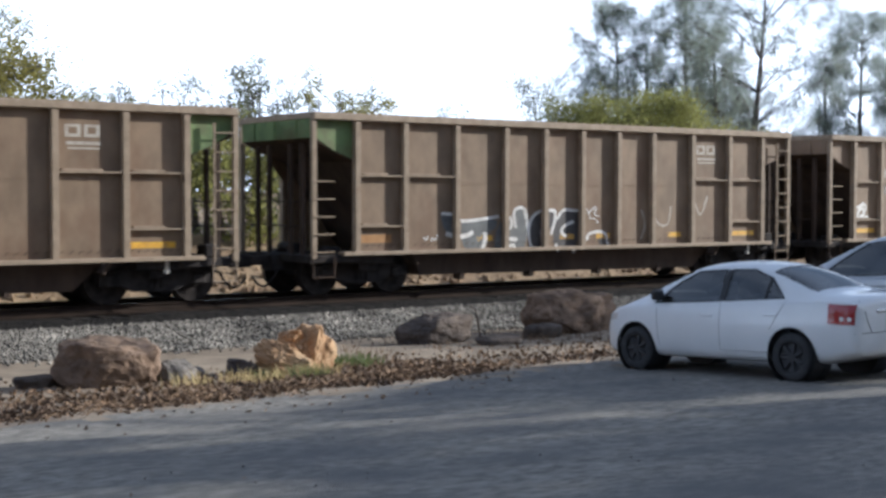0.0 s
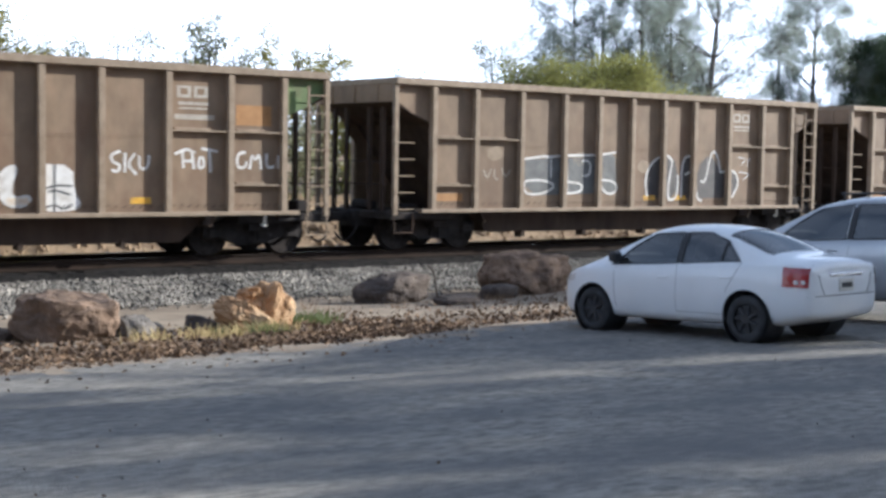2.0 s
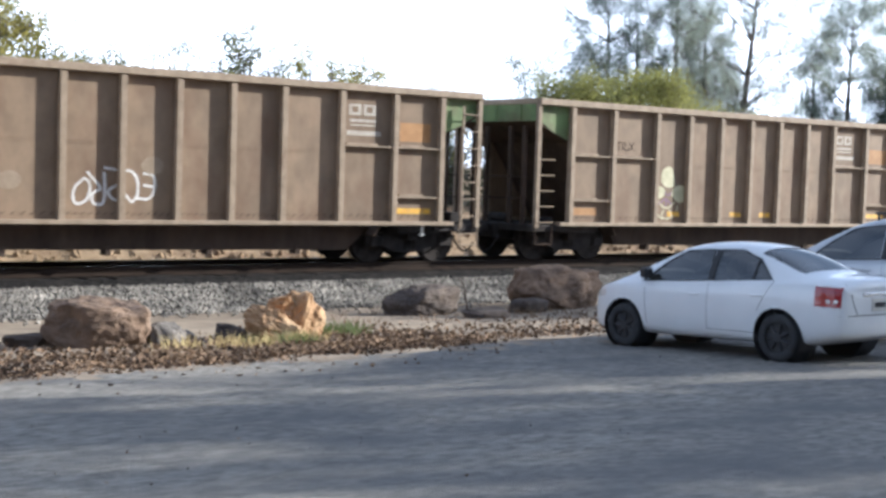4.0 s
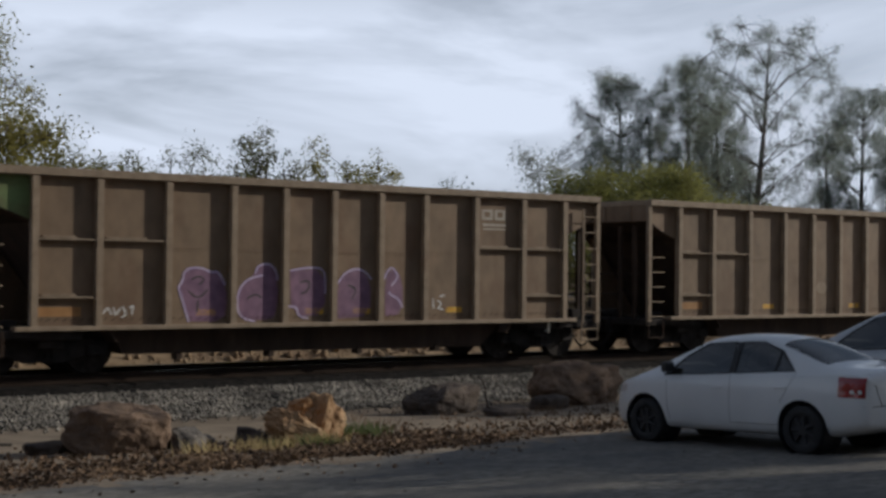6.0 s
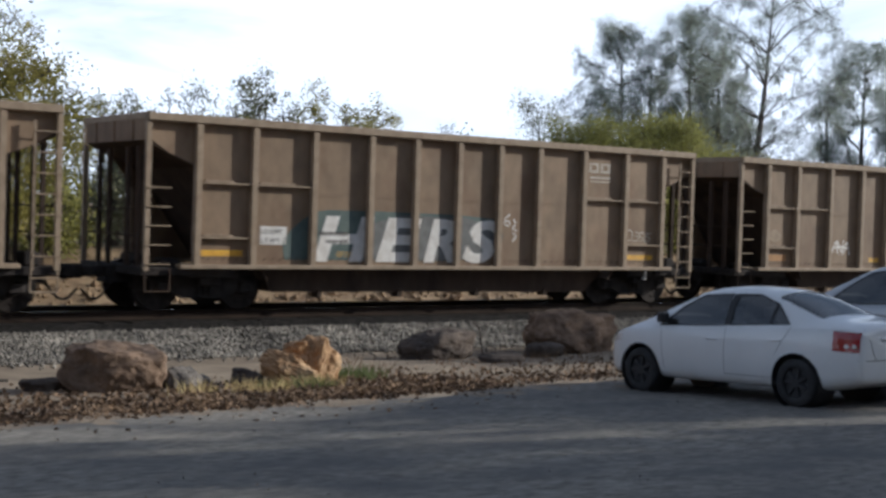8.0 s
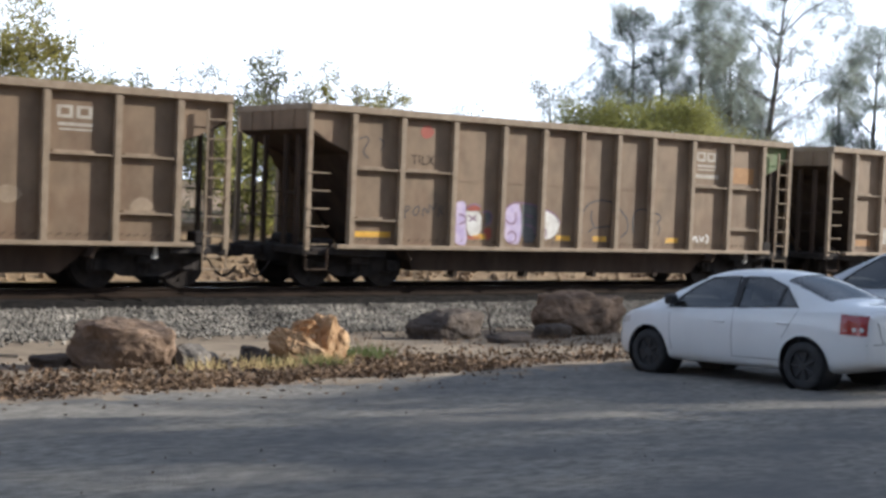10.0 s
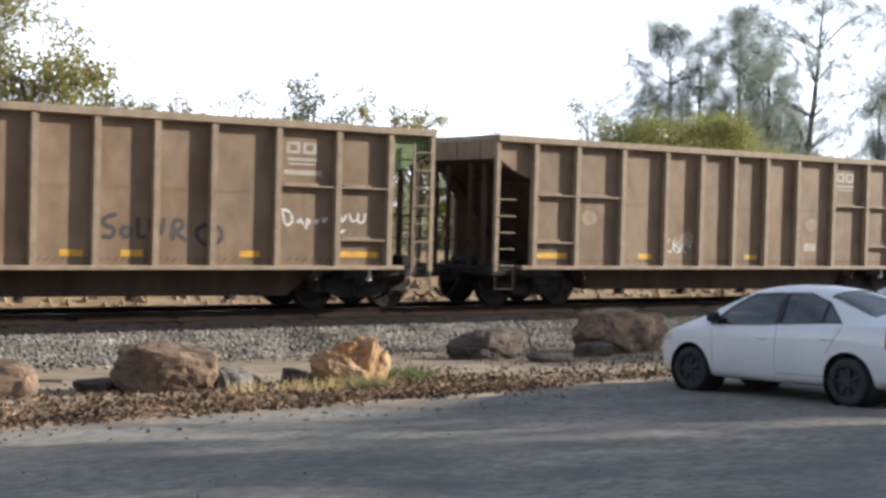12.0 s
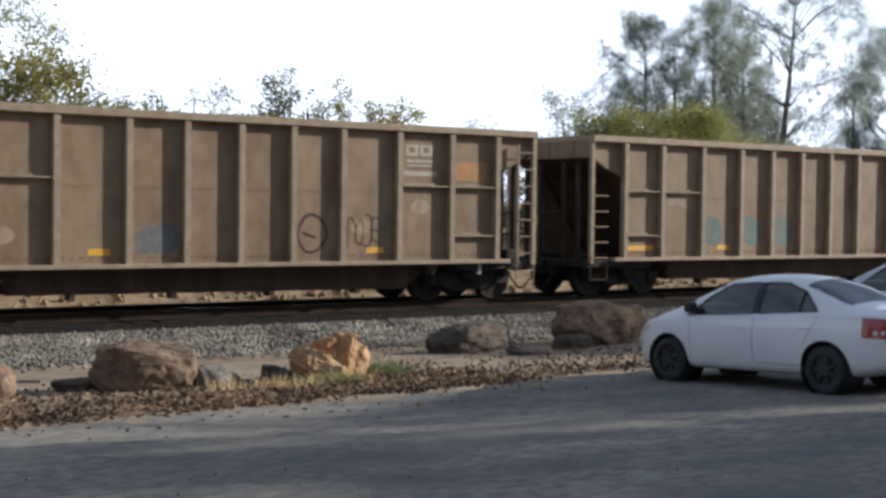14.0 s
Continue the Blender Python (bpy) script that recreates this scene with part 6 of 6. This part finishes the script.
r = rand(21)
n = 12000
lx = np.where(r.uniform(0, 1, n) < 0.8, r.uniform(2.5, 12.0, n), r.uniform(11.0, 19.0, n))
ly = 14.75 + 0.065 * (lx - 4) + np.maximum(r.normal(0, 1.2, n), r.normal(-0.35, 0.22, n)) + 0.12 * np.maximum(lx - 9, 0) * r.uniform(0, 1, n)
back = r.uniform(0, 1, n) < 0.012
ly[back] = r.uniform(13.0, 14.4, back.sum())
keep = ly < 20.5
cards("leaf_litter", np.stack([lx, ly, ground_z(lx, ly) + r.uniform(0.0, 0.06, n) * np.clip((ly - 14.4) / 0.8, 0, 1)], -1)[keep], 0.6, 0.08, 0.05, LITTER, "dry brown fallen leaves over the dirt verge", "leaf litter", 22)
n = 40
lx, ly = r.uniform(2.0, 16.0, n), r.uniform(6.5, 15.5, n)
cards("fallen_leaves", np.stack([lx, ly, ground_z(lx, ly) + 0.015], -1), 0.1, 0.035, 0.022, LITTER, "scattered dry leaves and chips on the lot", "fallen leaves", 23)
n = 420
lx, ly = r.uniform(1.0, 17.0, n), r.uniform(5.5, 16.5, n)
ico = np.array([(1, 0, 0), (-1, 0, 0), (0, 1, 0), (0, -1, 0), (0, 0, 1), (0, 0, -1)], float)
tri = np.array([(0, 2, 4), (2, 1, 4), (1, 3, 4), (3, 0, 4), (2, 0, 5), (1, 2, 5), (3, 1, 5), (0, 3, 5)])
sz = 0.004 + 0.012 * r.uniform(0, 1, n) ** 4
v = ico[None] * sz[:, None, None] * r.uniform(0.5, 1.4, (n, 6, 1)) + np.stack([lx, ly, ground_z(lx, ly) + 0.008], -1)[:, None]
tagged(mesh_object("lot_gravel", v.reshape(-1, 3).tolist(), (tri[None] + (np.arange(n) * 6)[:, None, None]).reshape(-1, 3).tolist(), STONE), "small loose stones on the gravel lot", "gravel", kind="stuff")


def grass(name, spots, material, label, seed, height=0.25, blades=60, spread=0.16):
    r = rand(seed)
    v, f = [], []
    for x, y in spots:
        for _ in range(blades):
            a, q = r.uniform(0, 2 * math.pi), abs(r.normal(0, spread))
            bx, by = x + math.cos(a) * q, y + math.sin(a) * q
            z = gz(bx, by) - 0.01
            h, lean, w = height * r.uniform(0.4, 1.1), r.uniform(0.1, 0.7), 0.006
            dx, dy = math.cos(a) * lean * h, math.sin(a) * lean * h
            i = len(v)
            v += [(bx - w, by, z), (bx + w, by, z), (bx + dx * 0.4 + w * 0.7, by + dy * 0.4, z + h * 0.65), (bx + dx * 0.4 - w * 0.7, by + dy * 0.4, z + h * 0.65), (bx + dx, by + dy, z + h)]
            f += [(i, i + 1, i + 2, i + 3), (i + 3, i + 2, i + 4)]
    return tagged(mesh_object(name, v, f, material), label, "grass", kind="stuff")


grass("green_grass", [(10.95 + r.normal(0, 0.16), 17.1 + r.normal(0, 0.2)) for _ in range(8)], GRASS, "green grass tufts beside the golden rock", 31, 0.22, 40)
grass("verge_weeds", [(9.3 + r.normal(0, 0.35), 16.1 + r.normal(0, 0.15)) for _ in range(6)], GRASS, "small green weeds at the verge's edge", 33, 0.20, 30)
grass("dry_grass", [(r.uniform(3, 11), 14.9 + abs(r.normal(0, 0.9))) for _ in range(34)], LITTER, "dry brown grass on the verge", 32, 0.13, 16, 0.2)
grass("straw_tufts", [(r.uniform(7.6, 10.2), 16.1 + r.normal(0, 0.25)) for _ in range(14)], STRAW, "pale straw tufts before the rocks", 35, 0.22, 26, 0.14)
grass("verge_grass", [(r.uniform(11, 19), r.uniform(17.5, 20.6)) for _ in range(40)], LITTER, "low dead weeds between the boulders", 34, 0.14, 18, 0.25)

# rubble on the far bank
n = 6000
px, py = r.uniform(4, 60, n), 29.5 + 5.5 * r.uniform(0, 1, n)
sz = 0.03 + 0.13 * r.uniform(0, 1, n) ** 3
v = ico[None] * sz[:, None, None] * r.uniform(0.6, 1.3, (n, 6, 3)) + np.stack([px, py, ground_z(px, py) + sz * 0.2], -1)[:, None]
tagged(mesh_object("bank_rubble", v.reshape(-1, 3).tolist(), (tri[None] + (np.arange(n) * 6)[:, None, None]).reshape(-1, 3).tolist(), BANK), "pale broken rubble on the bank beyond the track", "rubble", kind="stuff")


# ---- trees ----
def make_tree(name, label, at, clumps, trunk_r, leaf, bark, leaves, length, width, seed, droop=1.0, fork=0.45, trunk_top=None, category="tree", lean=(0, 0), shell=0.5):
    """clumps: centre and radius in the tree's own space. A tapered trunk, limbs that bend to each clump with twigs, and small leaves round the twigs."""
    r = rand(seed)
    tree = thing(name, label, category, at)
    top = trunk_top or max(c[2] for c in clumps) * 0.9
    bm = bmesh.new()
    spine = [Vector((lean[0] * q + 0.10 * math.sin(5 * q + seed), lean[1] * q + 0.10 * math.cos(4 * q + seed), top * q)) for q in np.linspace(0, 1, 9)]
    for i, (p, q) in enumerate(zip(spine, spine[1:])):
        bar(bm, p, q + (q - p) * 0.05, trunk_r * (1 - i / 8.6), 8, trunk_r * (1 - (i + 1) / 8.6))
    part("trunk", bm, bark, tree, smooth=True)
    bm = bmesh.new()
    spots = []
    mains = [Vector(c[:3]) for c in clumps[::4]]
    for num, (x, y, z, rad) in enumerate(clumps):
        c = Vector((x, y, z))
        k = min(8, max(1, int(8 * min(0.95, max(fork, (z - 0.35 * math.hypot(x, y)) / top)))))
        a = spine[k] if k < len(spine) else spine[-1]
        w = trunk_r * 0.16
        if num % 4:         # a smaller limb that leaves the nearest main one
            a, w = min(mains, key=lambda q: (q - c).length), 0.02
        m = (a + c) / 2 + Vector((r.uniform(-0.2, 0.2), r.uniform(-0.2, 0.2), -0.12 * (c - a).length * droop))
        pts = [a, a * 0.45 + m * 0.55, m, m * 0.4 + c * 0.6, c]
        for i, (p, q) in enumerate(zip(pts, pts[1:])):
            bar(bm, p, q, max(0.012, w * (1 - i / 4.5)), 5, max(0.010, w * (1 - (i + 1) / 4.5)))
        for _ in range(3):
            e = c + Vector(r.normal(size=3)).normalized() * rad * 0.85
            bar(bm, c, e, 0.014, 4, 0.006)
        n = max(8, int(leaves * rad ** 2))
        d = r.normal(size=(n, 3))
        d /= np.linalg.norm(d, axis=1)[:, None]
        q = rad * r.uniform(shell, 1.0, n)[:, None] * (1 + 0.25 * r.normal(size=(n, 1)))
        bunch = r.integers(0, max(3, n // 14), n)
        hub = r.normal(size=(max(3, n // 14), 3))
        hub /= np.linalg.norm(hub, axis=1)[:, None]
        hub *= rad * r.uniform(0.30, 1.25, (len(hub), 1))
        spots.append(np.array(c) + hub[bunch] * (1, 1, 0.85) + r.normal(size=(n, 3)) * (0.05 + rad * 0.16))
    tagged(part("branching", bm, bark, tree, smooth=True), kind="stuff")
    crown = cards("crown", np.concatenate(spots), 0.8, length, width, leaf, "", "", seed + 1)
    del crown["kind"]
    crown.parent = tree
    return tree


def scatter_clumps(seed, n, centre, radii, rad, low=None):
    r = rand(seed)
    out = []
    while len(out) < n:
        p = r.uniform(-1, 1, 3)
        if 0.12 < np.linalg.norm(p) < 1:
            q = np.array(centre) + p * radii
            if low is None or q[2] > low:
                out.append((*q, r.uniform(*rad)))
    return out


def broadleaf(name, label, x, y, height, spread, seed, leaf, density=650, length=0.14, width=0.10, n=26, rad=(0.55, 1.0), bottom=0.25, group=""):
    z = float(ground_z(x, y)) - 0.1
    height *= 1.06
    cl = scatter_clumps(seed, n, (0, 0, height * (0.5 + bottom / 2)), (spread, spread, height * (0.5 - bottom / 2)), rad)
    t = make_tree(name, label, (x, y, z), cl, 0.05 + height * 0.018, leaf, BARK, density, length, width, seed, droop=0.4, fork=0.25)
    return t


def pine(name, label, x, y, height, spread, seed, density=1500, n=46, low=0.3, rad=(0.35, 0.75), shape=1.0, lean=(0, 0), needles=(0.20, 0.013), leaf=PINE_LEAF):
    """An open grey pine: limbs rise and end in tufts, with gaps of sky between."""
    z = float(ground_z(x, y)) - 0.1
    r = rand(seed)
    cl = []
    for i in range(n):
        h = low + (1 - low) * ((i + 0.5) / n) ** 0.9
        wide = spread * (0.35 + 0.65 * math.sin(math.pi * min(1, (1 - h) / (1 - low) * 0.85 + 0.12))) * shape
        a = i * 2.4 + r.uniform(-0.5, 0.5)
        q = wide * r.uniform(0.25, 1.05)
        cl.append((math.cos(a) * q + lean[0] * h, math.sin(a) * q + lean[1] * h, h * height, r.uniform(*rad)))
    cl.append((lean[0], lean[1], height - 0.35, 0.55))
    return make_tree(name, label, (x, y, z), cl, 0.06 + height * 0.012, leaf, BARK, density, needles[0], needles[1], seed, droop=-0.5, fork=0.15, trunk_top=height - 0.3, lean=lean)


# beyond the track
broadleaf("oak_tree", "yellow-green oak tree beyond the railway track", 9.9, 33.5, 6.0, 2.9, 201, OAK_LEAF, density=1100, length=0.11, width=0.06, n=64, rad=(0.4, 0.8))
broadleaf("oak_tree", "yellow-green oak tree at the track's far side", 9.3, 35.0, 8.9, 3.0, 202, OAK_LEAF, density=800, length=0.11, width=0.06, n=70, rad=(0.35, 0.75))
broadleaf("tree", "thin grey-green tree beyond the track", 17.4, 42.0, 4.7, 1.9, 203, COTTON_LEAF, density=1300, length=0.09, width=0.052, n=34, rad=(0.3, 0.55), bottom=0.05)
broadleaf("tree", "grey-green tree with a bushy crown", 19.4, 40.0, 5.1, 2.1, 204, COTTON_LEAF, density=1500, length=0.09, width=0.052, n=52, rad=(0.35, 0.6), bottom=0.05)
broadleaf("tree", "sparse leafy young tree beyond the track", 20.6, 38.0, 5.3, 1.2, 205, COTTON_LEAF, density=900, length=0.10, width=0.065, n=40, rad=(0.25, 0.45))
broadleaf("tree", "sparse leafy tree with yellowing leaves", 22.8, 38.0, 5.2, 1.1, 206, OAK_LEAF, density=750, length=0.11, width=0.06, n=36, rad=(0.25, 0.45))
broadleaf("tree", "low sparse tree with yellowing leaves", 24.5, 38.0, 4.7, 1.4, 207, OAK_LEAF, density=950, length=0.11, width=0.06, n=44, rad=(0.25, 0.45), bottom=0.05)
broadleaf("tree", "low grey-green tree far behind the track", 31.2, 42.0, 4.7, 1.6, 208, COTTON_LEAF, density=1300, length=0.09, width=0.052, n=40, rad=(0.3, 0.55), bottom=0.05)
broadleaf("bush", "tall olive-green bush beyond the track", 33.0, 36.5, 4.9, 2.1, 209, BUSH_LEAF, density=1500, length=0.10, width=0.065, n=34, rad=(0.6, 0.95), bottom=0.05)
broadleaf("bush", "tall olive-green bush among others", 36.2, 36.5, 5.1, 2.2, 210, BUSH_LEAF, density=1500, length=0.10, width=0.065, n=36, rad=(0.6, 0.95), bottom=0.05)
broadleaf("bush", "dark olive bush at the pines' foot", 38.6, 37.5, 4.7, 1.8, 211, BUSH_LEAF, density=1500, length=0.10, width=0.065, n=26, rad=(0.6, 0.95), bottom=0.05)
broadleaf("bush", "grey-green bush at the pines' edge", 35.6, 42.5, 5.6, 1.8, 212, COTTON_LEAF, density=1300, length=0.09, width=0.052, n=30, rad=(0.5, 0.8), bottom=0.05)
pine("pine_tree", "tall open grey pine with bare lower limbs", 43.6, 38.4, 11.6, 4.1, 301, n=150, low=0.30, rad=(0.24, 0.46), lean=(1.2, 0), density=1900)
pine("pine_tree", "dense grey-green pine with a rounded top", 42.0, 44.5, 9.8, 2.5, 302, n=170, low=0.12, rad=(0.3, 0.6), density=1700)
pine("pine_tree", "slender grey-green pine beside a dense one", 44.8, 43.0, 10.6, 1.9, 303, n=140, low=0.15, rad=(0.3, 0.58), density=2400)
pine("pine_tree", "grey-green pine with a forked crown", 47.2, 43.5, 9.2, 1.9, 304, n=90, low=0.2, rad=(0.25, 0.48), density=2200)
pine("pine_tree", "broad grey-green pine at the grove's end", 56.6, 42.5, 10.4, 3.6, 305, n=190, low=0.12, rad=(0.3, 0.6), density=2200)
pine("pine_tree", "dark pine farther along the track", 59.6, 40.6, 7.3, 2.6, 306, n=90, low=0.1, rad=(0.6, 0.9), density=2600, leaf=DARK_LEAF, needles=(0.16, 0.05))
for x, y, h, w, q in ((40.6, 43.8, 6.9, 1.5, 311), (43.3, 44.0, 8.6, 1.7, 312), (46.2, 42.6, 8.0, 1.7, 313), (54.6, 43.2, 8.2, 1.9, 314), (50.6, 45.0, 7.0, 1.8, 315)):
    t = broadleaf("tree", "pale grey-green tree within the pine grove", x, y, h, w, q, PINE_LEAF, density=1400, length=0.12, width=0.026, n=60, rad=(0.3, 0.6), bottom=0.1)
    tagged(t, group="trees of the grove")
pine("pine_tree", "thin pine behind the grove", 49.5, 46.0, 9.0, 2.4, 307, n=40, low=0.2, rad=(0.4, 0.7), density=1300)
for i, (x, y, h, s) in enumerate(((12.5, 36.0, 3.6, 1.8), (15.5, 37.5, 3.6, 2.0), (18.5, 36.5, 3.4, 1.8), (22.0, 36.8, 3.2, 1.8), (26.5, 38.5, 3.6, 2.0), (29.5, 39.0, 3.8, 2.0), (46.5, 40.5, 4.0, 2.4), (51.0, 41.5, 4.2, 2.4))):
    t = broadleaf("bush", "grey-green brush beyond the track", x, y, h, s, 220 + i, COTTON_LEAF if i % 2 else BUSH_LEAF, density=520, n=22, rad=(0.5, 0.9), bottom=0.02)
    tagged(t, group="brush beyond the track")

# unseen trees on the lot's sunny side, placed so that their crowns shade it
def along(a, s):
    c, q = math.cos(radians(SUN_AZ)), math.sin(radians(SUN_AZ))
    return a * c - s * q, a * q + s * c


for i, (a, s, h, w) in enumerate(((30, -7, 13.0, 3.4), (31, -0.5, 13.5, 3.6), (30, 5.5, 13.0, 3.2), (33, 10.4, 12.5, 2.6), (33, 14.9, 10.4, 2.5), (34, 23.7, 9.7, 1.8))):
    x, y = along(a, s)
    t = broadleaf("shade_tree", "leafy oak tree at the sunny side of the lot", x, y, h, w, 240 + i, OAK_LEAF, density=(75, 85, 120, 135, 85, 85)[i], length=0.34, width=0.24, n=56 if i < 4 else 50, rad=(0.8, 1.3), bottom=0.15)
    tagged(t, group="trees beside the lot")
# the same kind of trees, unseen, added behind the viewer to block the low sky's light
BELT = [(-34, 22), (-33, 14), (-31, 6), (-28, -2), (-24, -10), (-19, -15), (-13, -18), (-7, -20), (-1, -21), (5, -22), (11, -22), (17, -22), (23, -22), (29, -21), (36, -22), (44, -23),
        (-29, -9), (-22, -19), (-10, -25), (2, -27), (14, -28), (26, -28), (38, -28)]
for i, (x, y) in enumerate(BELT):
    t = broadleaf("lot_tree", "unseen oak tree added behind the lot to block low sky light", x, y, 13.0, 3.8, 260, OAK_LEAF, density=110, length=0.40, width=0.30, n=60, rad=(1.0, 1.5), bottom=0.03) if i == 0 else copy_thing(t0, pose(x, y, gz(x, y) - 0.1, 0, 0, 50 * i))
    if i == 0:
        t0 = tagged(t, group="trees behind the lot")

# seconds and how far the train is ahead (-) or behind (+) of an even run, in metres
SWAY = ((0.0, 0.34), (0.5, 0.34), (1.0, 0.00), (1.5, 0.06), (2.0, 0.12), (4.5, 0.07), (5.0, 0.09), (5.5, -0.25), (6.0, -0.20), (6.5, -0.08), (7.0, 0.05),
        (7.5, 0.12), (8.0, -0.17), (10.5, -0.19), (11.0, -0.07), (11.5, 0.07), (12.0, 0.21), (12.5, 0.33), (13.0, 0.06), (13.5, 0.16), (14.0, 0.34))
SPEED, START = 14.569, 14.897 + 6.2
# slack of each coupling, in metres, from the first car to the last
SLACK = (-0.01, 0.01, 0.01, 0.04, 0.01, 0.01, 0.01, -0.03, -0.07, -0.00, 0.06, 0.02, -0.01, -0.01, -0.02, -0.02)


def motions():
    """The train runs towards -x, and its wheels roll."""
    for (k, car), slack in zip(TRAIN, SLACK):
        walk(car, [(t, pose(START + k * CAR_PITCH - SPEED * t + e + slack, TRACK_Y, 0)) for t, e in SWAY])
    per = math.degrees(SPEED / 30 / 0.457)
    for k, car in TRAIN:
        for truck in car.children:
            for axle in truck.children:
                if axle.name.startswith("wheelset"):
                    x, y, z = axle.location
                    walk(axle, [(i / 30, pose(x, y, z, 0, -per * i, 0)) for i in range(0, 421)])


motions()
